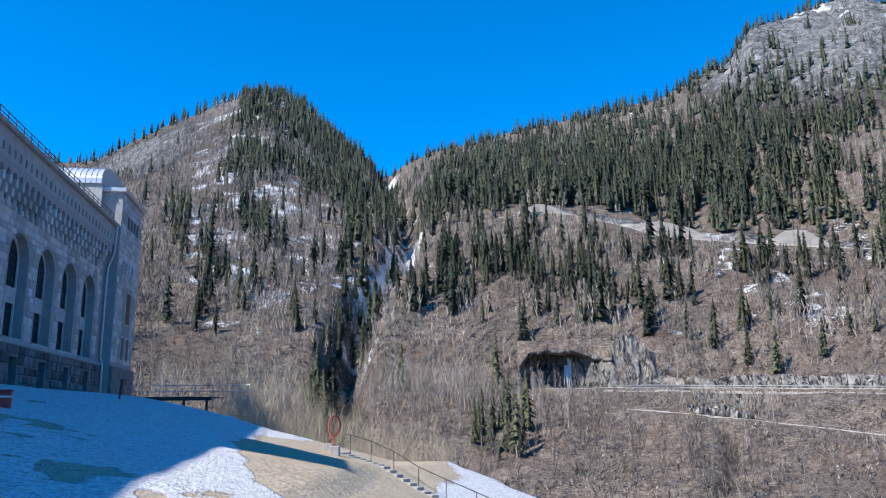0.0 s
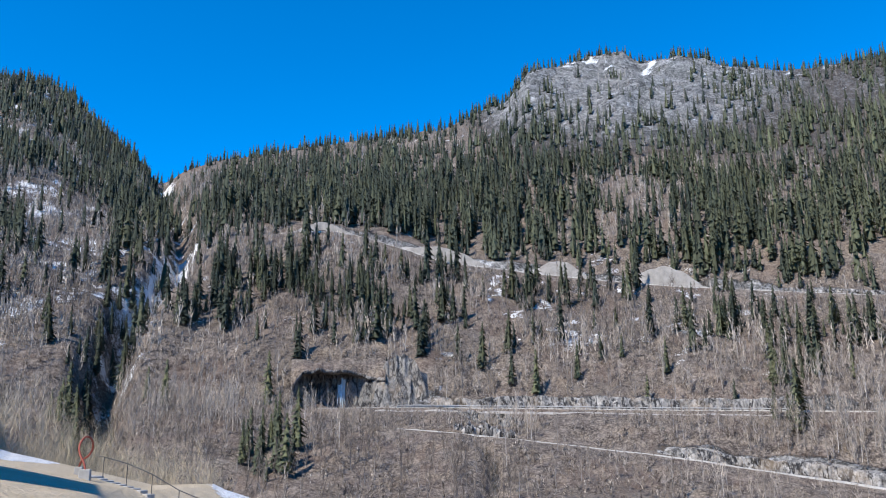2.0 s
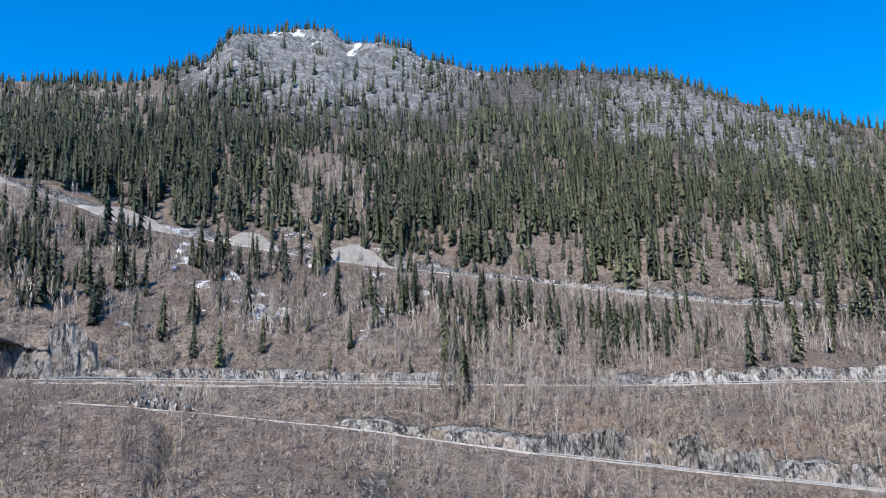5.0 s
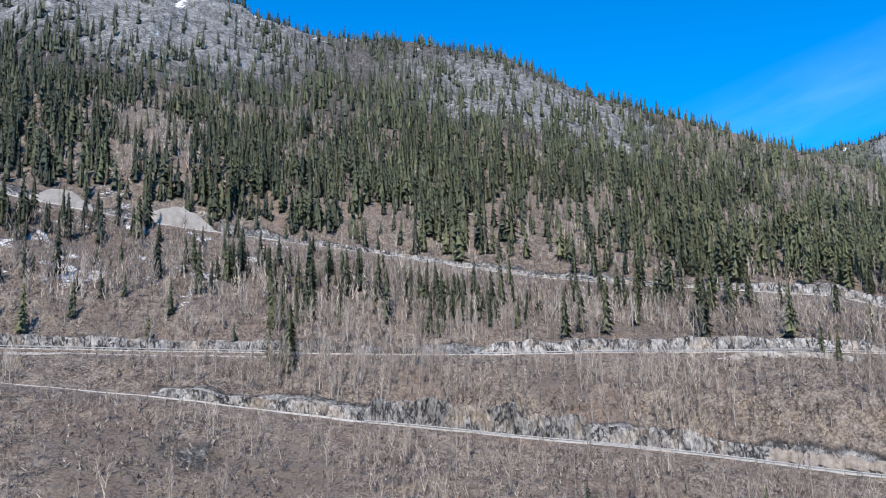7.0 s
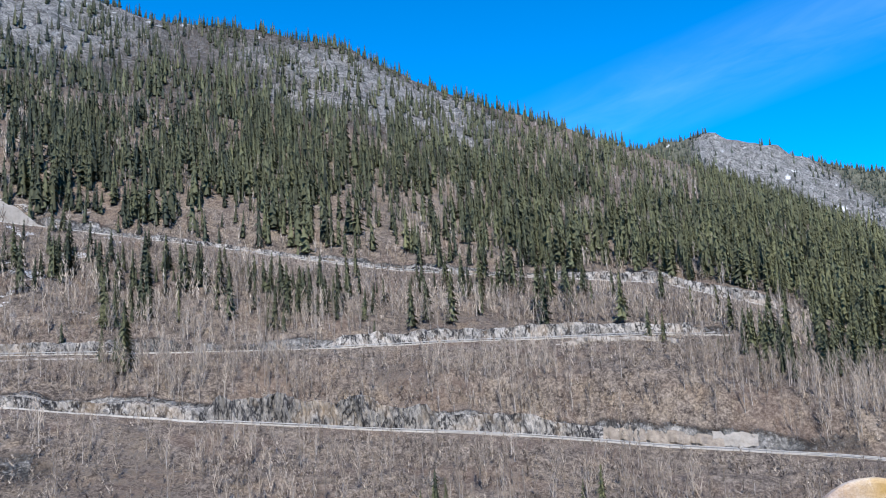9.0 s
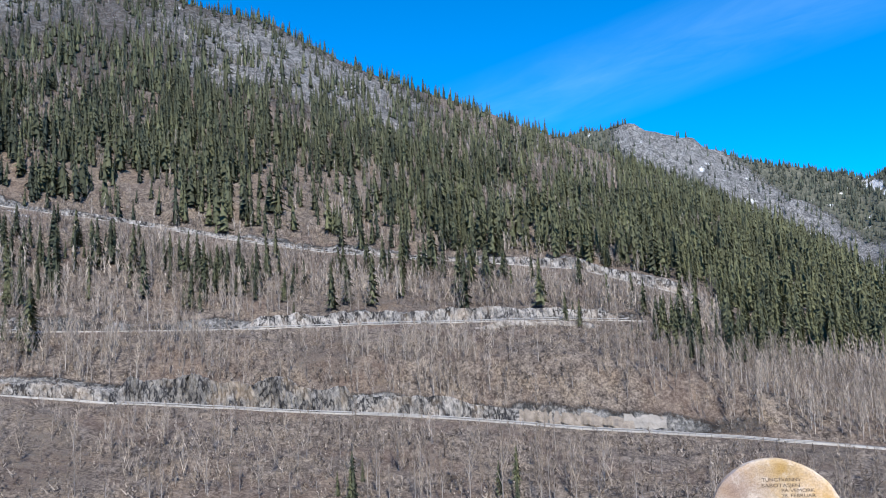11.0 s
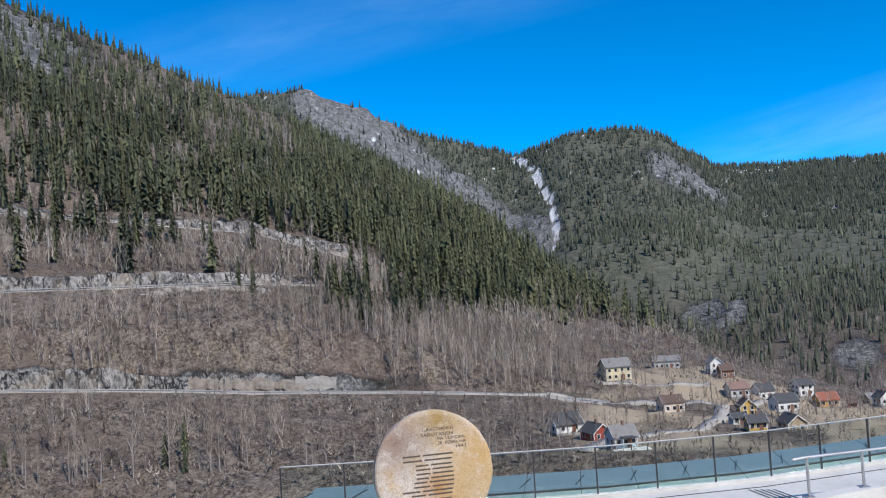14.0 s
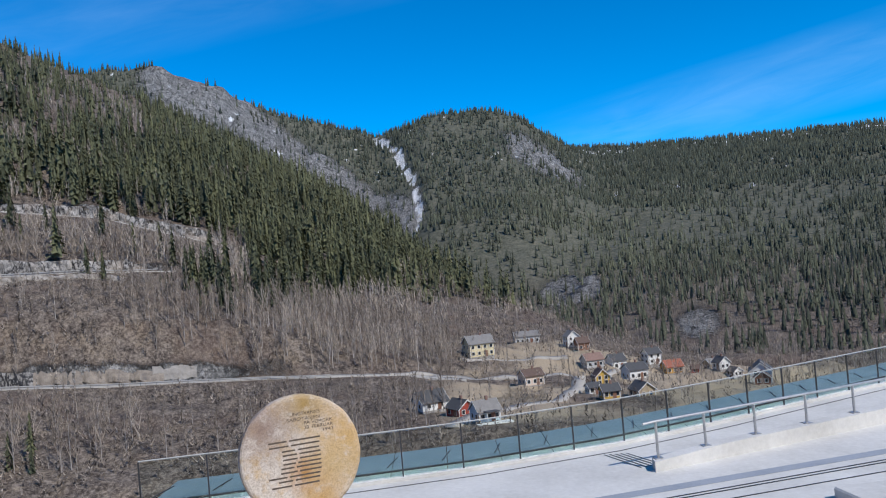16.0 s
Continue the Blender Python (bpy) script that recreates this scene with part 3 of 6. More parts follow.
def bare_parts(rng, limbs, twigs, low=0.28, wide=0.012):
    """Leafless crown of unit height: rising limbs, each with fine twigs."""
    v, f = [], []

    def blade(p, q, w):
        d = np.array(q) - np.array(p)
        side = np.cross(d, rng.normal(size=3))
        side = side / (np.linalg.norm(side) + 1e-9) * w
        i = len(v)
        v.extend([tuple(np.array(p) - side), tuple(np.array(p) + side), tuple(q)])
        f.append((i, i + 1, i + 2))

    for k in range(limbs):
        z = low + (0.93 - low) * (k + rng.uniform(0, 1)) / limbs
        ang = rng.uniform(0, 6.28)
        ln = (0.30 * (1 - z) + 0.10) * rng.uniform(0.75, 1.3)
        out = rng.uniform(0.2, 0.48)
        tip = (math.cos(ang) * ln * out, math.sin(ang) * ln * out, min(z + ln * rng.uniform(0.8, 1.25), 1.04))
        blade((0, 0, z), tip, wide)
        for _ in range(twigs):
            q = rng.uniform(0.3, 0.95)
            p = (tip[0] * q, tip[1] * q, z + (tip[2] - z) * q)
            t = (p[0] + rng.uniform(-0.06, 0.06), p[1] + rng.uniform(-0.06, 0.06), p[2] + rng.uniform(0.03, 0.15))
            blade(p, t, wide * 0.62)
    return np.array(v), np.array(f)


def planted(name, kinds, places, heights, widths, tones, mat, rng):
    """One mesh of many trees: each place takes one of the kinds, turned and scaled."""
    vs, fs, ts, start = [], [], [], 0
    pick = rng.integers(0, len(kinds), len(places))
    for k, (v, f) in enumerate(kinds):
        idx = np.nonzero(pick == k)[0]
        if not len(idx):
            continue
        ang = rng.uniform(0, 6.283, len(idx))
        c, s = np.cos(ang)[:, None], np.sin(ang)[:, None]
        w, h = widths[idx][:, None], heights[idx][:, None]
        lean = rng.normal(0, 0.025, (len(idx), 2))
        px = (v[None, :, 0] * c - v[None, :, 1] * s) * w + v[None, :, 2] * h * lean[:, :1] + places[idx][:, 0:1]
        py = (v[None, :, 0] * s + v[None, :, 1] * c) * w + v[None, :, 2] * h * lean[:, 1:] + places[idx][:, 1:2]
        pz = v[None, :, 2] * h + places[idx][:, 2:3]
        vs.append(np.stack([px, py, pz], -1).reshape(-1, 3))
        fs.append((f[None] + (np.arange(len(idx)) * len(v))[:, None, None] + start).reshape(-1, 3))
        ts.append(np.repeat(tones[idx], len(v)))
        start += len(idx) * len(v)
    return arrays(name, np.vstack(vs), np.vstack(fs), mat, np.concatenate(ts))


def scatter(rng, b0, b1, r0, r1, n):
    b = rng.uniform(b0, b1, n)
    r = np.sqrt(rng.uniform(r0 ** 2, r1 ** 2, n))
    return b, r


def off_roads(b, r, gap=1.5, front=4.0):
    ok = np.ones(len(b), bool)
    for line, wide, b0, b1 in ((LOWER_ROAD, 5.5, 12, 97), (MIDDLE_ROAD, 7, 8, 84), (UPPER_ROAD, 6, -4, 86)):
        rr, _ = along(line, b)
        ok &= ~((r > rr - front) & (r < rr + wide + gap) & (b > b0) & (b < b1))
    return ok & ~((b > 5) & (b < 15) & (r > 296) & (r < 327))


def verge_limit(b, r, rng, spare):
    """Growth below the roads is kept low: the height a tree may have, most of the time."""
    cap = np.full(len(b), 99.0)
    g = ground_height(b, r)
    for line, b0, b1, reach in ((LOWER_ROAD, 13, 97, 50), (MIDDLE_ROAD, 9, 37.5, 40), (MIDDLE_ROAD, 50, 79, 48), (UPPER_ROAD, 6, 82, 45)):
        rr, zz = along(line, b)
        room = 1.6 + (zz - 1.6) * r / rr - g
        cap = np.where((b > b0) & (b < b1) & (r < rr) & (r > rr - reach), np.minimum(cap, room * rng.uniform(0.5, 1.5, len(b))), cap)
    return np.where(rng.uniform(size=len(b)) < spare, 99.0, cap)


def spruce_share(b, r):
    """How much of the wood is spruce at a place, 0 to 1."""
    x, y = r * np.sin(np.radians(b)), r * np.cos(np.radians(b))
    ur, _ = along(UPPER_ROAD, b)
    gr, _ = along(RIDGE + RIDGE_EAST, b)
    lump = fbm(x * 0.016, y * 0.016, 3, 91)
    fine = fbm(x * 0.06, y * 0.06, 2, 95)
    above = np.clip((r - ur - 8) / 15, 0, 1)
    east = np.clip((b + 3) / 4, 0, 1)
    s = above * east * np.interp(r - ur, [0, 40, 150, 250, 350, 520], [1.0, 1.0, 0.82, 0.58, 0.40, 0.28]) * np.clip((lump - 0.29) * 7, 0.24, 1) * np.clip((fine - 0.28) * 5, 0.30, 1)
    # the western hill: thick wood on its crown and along the stream, scattered groups below
    west = np.clip(1 - above * east, 0, 1) * (b < -2)
    crown = soft_box(b, -15.5 + (r - 600) * 0.004, -3.4, 1.2) * soft_box(r, 590, 915, 50) * np.clip((lump - 0.26) * 6, 0.15, 1)
    groups = sum(blob(b, r, cb, cr, wb, wr) for cb, cr, wb, wr in ((-13.5, 475, 1.6, 28), (-18.7, 500, 1.2, 26), (-18.5, 440, 1.0, 18), (-8.4, 335, 0.9, 20), (-6.2, 540, 1.2, 50), (-9.6, 420, 0.9, 18), (-16, 380, 1.0, 16)))
    bank = soft_box(b, -7.2, -3.4, 1.2) * soft_box(r, 345, 620, 20) + soft_box(b, -9.4, -7.2, 0.8) * soft_box(r, 270, 350, 15)
    s = s + west * (0.62 * crown + 0.5 * np.clip(groups, 0, 1) + 0.72 * bank * np.clip((fine - 0.3) * 5, 0.2, 1) + 0.05 * (lump > 0.5))
    # below the upper road: groves
    grove = sum(q * blob(b, r, cb, cr, wb, wr) for q, cb, cr, wb, wr in (
        (0.62, 3.5, 400, 5.5, 38), (0.55, 9.5, 368, 4.5, 36), (0.8, -0.5, 372, 1.6, 22), (0.7, 15.8, 405, 2.0, 18), (0.6, 21.6, 400, 1.4, 14), (0.7, 24.5, 408, 1.1, 12),
        (0.5, 20.4, 345, 0.5, 5), (0.6, 28.5, 412, 1.2, 9), (0.55, 34.5, 372, 2.2, 18), (0.5, 43.5, 362, 3.4, 18), (0.45, 47.5, 345, 2.4, 16), (0.5, 38.5, 335, 2.0, 14),
        (0.8, 38.4, 293, 1.1, 8), (3.0, 4.4, 246, 1.3, 9), (0.6, 62, 385, 3.0, 14), (0.7, 67.5, 380, 2.6, 18), (0.5, 53, 350, 3.0, 14), (0.9, 70.5, 318, 0.6, 6),
        (0.8, 74.5, 318, 1.3, 9), (1.2, 58.6, 196, 1.2, 6), (0.8, 46.0, 198, 0.5, 5), (0.8, 70, 196, 1.0, 6), (0.9, 91, 184, 3.0, 7), (0.8, 97, 190, 0.8, 6), (0.9, 98.5, 160, 3.5, 7)))
    s = s + (1 - above) * (np.clip(grove * 1.25, 0, 1) * np.clip((fine - 0.30) * 5, 0.1, 1) + 0.045 * soft_box(b, 10, 78, 3) * soft_box(r, 318, 425, 8) + 0.02 * (r > 300))
    # the spur: its lower edge draws back up the slope
    edge = np.interp(b, [76, 78, 80, 82.7, 85, 87.7, 90.5, 93.6, 98.3, 102, 106], [330, 300, 285, 272, 285, 316, 342, 396, 460, 494, 520])
    edge = edge + 14 * (lump - 0.5)
    spur = np.clip((b - 77.5) / 2, 0, 1) * np.clip((r - edge) / 10, 0, 1)
    spur = spur * np.where((b < 84.5) & (r > 338) & (r < 416), 0.10, 1.0)
    s = np.where(b > 78, s * spur, s)
    s = np.maximum(s, spur * (b < 104) * np.clip((lump - 0.2) * 5, 0.3, 1) * 0.9)
    crag = np.clip(blob(b, r, 28.5, 880, 6.5, 125) * 2.0, 0, 1) + 0.75 * np.clip(1.2 * blob(b, r, 57, 840, 8, 40) + blob(b, r, 51, 720, 2.6, 35) + blob(b, r, 57, 735, 2.5, 40) + blob(b, r, 62, 720, 2.0, 30) + 0.8 * blob(b, r, 43, 690, 1.2, 60) + 0.9 * blob(b, r, 45, 800, 4.0, 40), 0, 1) + 0.95 * np.clip(blob(b, r, -22.5, 800, 4.5, 110) * 1.4, 0, 1)
    fringe = 0.30 * soft_box(r - gr, -28, 22, 6) * (b < 80)
    return np.maximum(s * np.clip(1 - 0.93 * crag, 0, 1), fringe) * (r < gr + 25)


def in_gully(b, r):
    gb = np.interp(r, [240, 330, 365, 390, 410, 430, 450, 560, 640, 800, 1000], [-7.5, -6.8, -6.1, -5.2, -3.8, -3.0, -2.7, -2.5, -3.2, -3.8, -4.1])
    return np.exp(-((b - gb) / np.interp(r, [250, 450, 950], [0.6, 0.8, 0.5])) ** 2) * (r < 980)


def plant_woods():
    rng = np.random.default_rng(7)
    spruce_fine = [spruce_parts(rng, 13, 7, rng.uniform(0.10, 0.15)) for _ in range(10)]
    spruce_slope = [spruce_parts(rng, 9, 5, rng.uniform(0.105, 0.15)) for _ in range(10)]
    spruce_mid = [spruce_parts(rng, 6, 4, rng.uniform(0.11, 0.155)) for _ in range(8)]
    spruce_far = [spruce_parts(rng, 3, 4, rng.uniform(0.14, 0.19)) for _ in range(5)]
    spruce_last = [spruce_parts(rng, 2, 3, rng.uniform(0.15, 0.19)) for _ in range(5)]
    bare = [bare_parts(rng, 14, 3, low=0.2, wide=0.0068) for _ in range(8)]
    bare_far = [bare_parts(rng, 7, 2, low=0.12, wide=0.018) for _ in range(6)]
    stems = [stem_parts(rng, 0.0105, 0.92, 0.03, 3, 1) for _ in range(4)]

    def ground_of(b, r, sink=0.25):
        return np.stack([r * np.sin(np.radians(b)), r * np.cos(np.radians(b)), ground_height(b, r) - sink], 1)

    # spruces of the near valley side
    b, r = scatter(rng, -40, 110, 150, 1010, 67000)
    keep = (rng.uniform(size=len(b)) < spruce_share(b, r) * 0.92) & off_roads(b, r) & ((in_gully(b, r) < 0.72) | (r > 600)) & ~((np.abs(b + 2.7) < 0.8) & (r > 385) & (r < 570))
    b, r = b[keep], r[keep]
    h = np.interp(r, [150, 185, 230, 270, 385, 440, 700, 980], [7, 8, 12, 15, 15, 18.5, 16.5, 11.5]) * np.clip(rng.lognormal(-0.14, 0.36, len(b)), 0.28, 1.4)
    h = np.minimum(h, verge_limit(b, r, rng, 0.55)) * np.where((b > 75) & (b < 85) & (r < 340), 0.75, 1.0)
    keep = h > 2.5
    b, r, h = b[keep], r[keep], h[keep]
    # tone by bearing paints in the left hill's shade and the right side's haze
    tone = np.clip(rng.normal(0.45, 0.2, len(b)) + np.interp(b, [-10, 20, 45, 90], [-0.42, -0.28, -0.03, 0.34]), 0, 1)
    place = ground_of(b, r)
    order = np.argsort(r)
    single, rest = order[:150], order[150:]
    near_r, slope_r, far_r = rest[r[rest] < 425], rest[(r[rest] >= 425) & (r[rest] < 620)], rest[r[rest] >= 620]
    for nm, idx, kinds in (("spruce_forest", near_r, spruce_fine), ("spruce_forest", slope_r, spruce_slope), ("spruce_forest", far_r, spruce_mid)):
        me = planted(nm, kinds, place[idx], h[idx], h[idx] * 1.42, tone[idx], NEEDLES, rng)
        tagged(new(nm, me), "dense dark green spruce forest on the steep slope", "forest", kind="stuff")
    crowns = [arrays("crown", v, f, NEEDLES, np.full(len(v), 0.2 + 0.12 * k)) for k, (v, f) in enumerate(spruce_fine)]
    trunks = [arrays("trunk", v, f, SPRUCE_BARK, np.full(len(v), 0.4)) for v, f in (stem_parts(rng, 0.013, 0.8, 0.0, 6, 2) for _ in range(3))]
    for n, i in enumerate(single):
        tree = new("spruce_tree")
        tree.matrix_basis = Matrix.LocRotScale(place[i], Euler((0, 0, rng.uniform(0, 6.28))), (h[i] * 1.4, h[i] * 1.4, h[i]))
        for part_name, data in (("trunk", trunks[n % 3]), ("crown", crowns[n % 6])):
            ob = new(part_name, data)
            ob.parent = tree
        tagged(tree, "dark green spruce tree with drooping boughs on the slope", "tree", "spruces of the lower slope")

    # spruces of the far hills
    b, r = scatter(rng, 74, 137, 455, 2680, 58000)
    x, y = r * np.sin(np.radians(b)), r * np.cos(np.radians(b))
    _, rock, snow, far = valley(b, r)
    lump = fbm(x * 0.004, y * 0.004, 3, 97)
    keep = far & (rng.uniform(size=len(b)) < np.clip((lump - 0.26) * 5, 0.25, 1) * (1 - 0.85 * np.clip(rock * 1.3, 0, 1)) * 0.95 * np.interp(r, [455, 640, 800], [0.4, 0.65, 1.0])) & (snow < 0.45)
    gr, gz = along(RIDGE + RIDGE_EAST, b)
    keep &= (ground_height(b, r) + 18) / r > gz / gr - 0.012          # none in the hollow behind the near ridge
    b, r = b[keep], r[keep]
    h = rng.uniform(9, 17, len(b)) * np.interp(r, [600, 1400, 2600], [1.0, 1.0, 1.25])
    tone = np.clip(rng.normal(0.4, 0.2, len(b)) + 0.5 * blob(b, r, 110, 1100, 9, 330), 0, 1)
    place = ground_of(b, r)
    for idx, kinds in ((np.nonzero(r < 1250)[0], spruce_far), (np.nonzero(r >= 1250)[0], spruce_last)):
        me = planted("far_spruce_forest", kinds, place[idx], h[idx], h[idx] * 1.5, tone[idx], NEEDLES_FAR, rng)
        tagged(new("far_spruce_forest", me), "far dark spruce forest covering the distant hills", "forest", kind="stuff")

    # leafless birches and alders
    b, r = scatter(rng, -36, 130, 150, 860, 142000)
    x, y = r * np.sin(np.radians(b)), r * np.cos(np.radians(b))
    ur, _ = along(UPPER_ROAD, b)
    thin = np.clip((fbm(x * 0.035, y * 0.035, 3, 99) - 0.30) * 5, 0.2, 1)
    lr, _ = along(LOWER_ROAD, b)
    thin = np.where((b > 8) & (b < 97), thin, np.maximum(thin, 0.45))
    share = np.where(r < lr, 0.36, np.where(r < ur, 1.0, np.where(b < -1, 0.9, 0.5))) * thin * np.where((r > 640) & (b > -1) & (b < 97), 0.5, 1) * np.clip(1 - 1.15 * spruce_share(b, r), 0, 1)
    village = soft_box(b, 98, 126, 3) * (r < 420) * (r > 172)
    share = share * np.where(village > 0.5, 0.22, 1)
    _, rock, snow, far = valley(b, r)
    keep = (rng.uniform(size=len(b)) < share * (1 - 0.8 * np.clip(rock * 1.2, 0, 1))) & off_roads(b, r, 1.5, 6.0) & ((r > 188) | (b > 86)) & (in_gully(b, r) < 0.8)
    b, r = b[keep], r[keep]
    h = rng.uniform(5, 13, len(b)) * np.interp(b, [-30, 60, 90, 110], [1, 1, 1.1, 0.62]) * np.where(r < 188, 0.6, 1)
    h = np.minimum(h, verge_limit(b, r, rng, 0.07))
    keep = h > 1.8
    b, r, h = b[keep], r[keep], h[keep]
    x, y = r * np.sin(np.radians(b)), r * np.cos(np.radians(b))
    tone = np.clip(rng.normal(0.52, 0.2, len(b)) + 1.5 * (fbm(x * 0.03, y * 0.03, 3, 13) - 0.5), 0, 1)
    place = ground_of(b, r)
    order = np.argsort(r)
    single, rest = order[:280], order[280:]
    near_r, far_r = rest[r[rest] < 330], rest[r[rest] >= 330]
    for idx, kinds in ((near_r, bare), (far_r, bare_far)):
        me = planted("birch_woods", kinds, place[idx], h[idx], h[idx] * 1.1, tone[idx], TWIGS, rng)
        tagged(new("birch_woods", me), "leafless grey-brown birch wood on the hillside", "wood", kind="stuff")
    pale = rest[rng.uniform(size=len(rest)) < np.interp(b[rest], [70, 82, 98, 102], [0.30, 0.6, 0.6, 0.3])]
    me = planted("birch_stems", stems, place[pale], h[pale], h[pale] * 1.0, np.clip(tone[pale] + rng.normal(0, 0.25, len(pale)), 0, 1), BARK, rng)
    tagged(new("birch_stems", me), "pale slender birch stems among the bare twigs", "wood", kind="stuff")
    crowns = [arrays("crown", v, f, TWIGS, np.full(len(v), 0.3 + 0.08 * k)) for k, (v, f) in enumerate(bare)]
    trunks = [arrays("trunk", v, f, BARK, np.full(len(v), 0.45)) for v, f in (stem_parts(rng, 0.011, 0.97, 0.015, 5, 3) for _ in range(3))]
    for n, i in enumerate(single):
        tree = new("birch_tree")
        tree.matrix_basis = Matrix.LocRotScale(place[i], Euler((0, 0, rng.uniform(0, 6.28))), (h[i], h[i], h[i]))
        for part_name, data in (("trunk", trunks[n % 3]), ("crown", crowns[n % 6])):
            ob = new(part_name, data)
            ob.parent = tree
        tagged(tree, "leafless birch tree with a pale slender trunk", "tree", "birches of the gorge side")


def plant_brush():
    """Low leafless scrub between the trees."""
    rng = np.random.default_rng(21)
    kinds = [bare_parts(rng, 6, 1, low=0.0, wide=0.024) for _ in range(8)]
    b, r = scatter(rng, -34, 128, 150, 440, 60000)
    x, y = r * np.sin(np.radians(b)), r * np.cos(np.radians(b))
    _, rock, snow, far = valley(b, r)
    keep = (rng.uniform(size=len(b)) < np.clip((fbm(x * 0.05, y * 0.05, 3, 111) - 0.28) * 5, 0.2, 1) * (1 - 0.7 * rock) * np.where((b > 95) & (r > 172), 0.3, 1)) & off_roads(b, r, 0.6, 3.0) & (in_gully(b, r) < 0.7)
    b, r = b[keep], r[keep]
    place = np.stack([r * np.sin(np.radians(b)), r * np.cos(np.radians(b)), ground_height(b, r) - 0.1], 1)
    h = np.minimum(rng.uniform(0.9, 3.8, len(b)), np.maximum(verge_limit(b, r, rng, 0.1), 0.8))
    me = planted("brush", kinds, place, h, h * 2.6, np.clip(rng.normal(0.3, 0.28, len(b)), 0, 1), TWIGS, rng)
    tagged(new("brush", me), "low leafless brown scrub on the slope", "scrub", kind="stuff")


def plant_thicket():
    """Pale willow and birch saplings on the near edge of the gorge."""
    rng = np.random.default_rng(33)
    kinds = [bare_parts(rng, 24, 8, low=0.06, wide=0.0009) for _ in range(5)]
    b, r = scatter(rng, -14.8, 1, 58, 92, 420)
    keep = r > np.interp(b, [-21, -16, -7, 0], [80, 66, 60, 58])
    b, r = b[keep], r[keep]
    z = ground_height(b, r)
    want = np.interp(b, [-21, -15, -10, -6, 1], [4.4, 4.6, 3.0, 0.0, -1.8])                # height of the thicket's top over the lawn
    h = np.clip(want + 1.6 - z, 3, 16) * rng.uniform(0.7, 1.05, len(b))
    place = np.stack([r * np.sin(np.radians(b)), r * np.cos(np.radians(b)), z - 0.1], 1)
    me = planted("willow_thicket", kinds, place, h, h * 1.35, np.clip(rng.normal(0.6, 0.2, len(b)), 0, 1), WILLOW, rng)
    tagged(new("willow_thicket", me), "pale yellowish leafless willow thicket at the lawn's edge", "thicket", kind="stuff")


WILLOW = make_foliage("willow_twigs", (0.25, 0.205, 0.145), (0.52, 0.44, 0.32), 0.3)
plant_woods()
plant_brush()
plant_thicket()
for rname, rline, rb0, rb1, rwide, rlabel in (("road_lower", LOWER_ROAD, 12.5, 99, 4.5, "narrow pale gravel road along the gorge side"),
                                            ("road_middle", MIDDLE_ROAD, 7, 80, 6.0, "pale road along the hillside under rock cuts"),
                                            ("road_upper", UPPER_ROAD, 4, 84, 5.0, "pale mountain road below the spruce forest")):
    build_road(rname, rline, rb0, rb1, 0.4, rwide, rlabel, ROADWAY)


def make_cut_rock(name, light):
    m, nt, p = material(name)
    a = noise_node(nt, 0.40, 5, 0.75, stretch=(1, 1, 0.5))
    c = noise_node(nt, 1.3, 5, 0.8, stretch=(1, 1, 0.6))
    rust = noise_node(nt, 0.12, 4, 0.6)
    # near-black ramp ends paint in crevice shade that the frontal sun flattens
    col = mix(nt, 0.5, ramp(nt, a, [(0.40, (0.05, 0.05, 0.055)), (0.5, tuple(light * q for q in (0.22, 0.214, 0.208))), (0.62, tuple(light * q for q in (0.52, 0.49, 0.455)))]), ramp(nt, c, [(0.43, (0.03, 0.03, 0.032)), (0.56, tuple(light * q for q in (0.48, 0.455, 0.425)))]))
    # thin near-black lines: the shadow inside clefts, put into the colour
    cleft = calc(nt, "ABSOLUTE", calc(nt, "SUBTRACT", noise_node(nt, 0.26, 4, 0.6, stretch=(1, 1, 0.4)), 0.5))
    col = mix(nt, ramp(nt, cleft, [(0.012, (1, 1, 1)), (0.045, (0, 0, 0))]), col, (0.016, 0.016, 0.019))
    col = mix(nt, ramp(nt, rust, [(0.5, (0, 0, 0)), (0.7, (0.5, 0.5, 0.5))]), col, (0.36, 0.28, 0.20))
    nt.links.new(col, p.inputs["Base Color"])
    p.inputs["Roughness"].default_value = 0.9
    bump(nt, p, c, 0.7, 0.15)
    return m


CUT_ROCK = make_cut_rock("blasted_rock", 0.8)
PALE_ROCK = make_cut_rock("pale_gneiss", 0.95)
DARK_ROCK = make_cut_rock("dark_schist", 0.62)


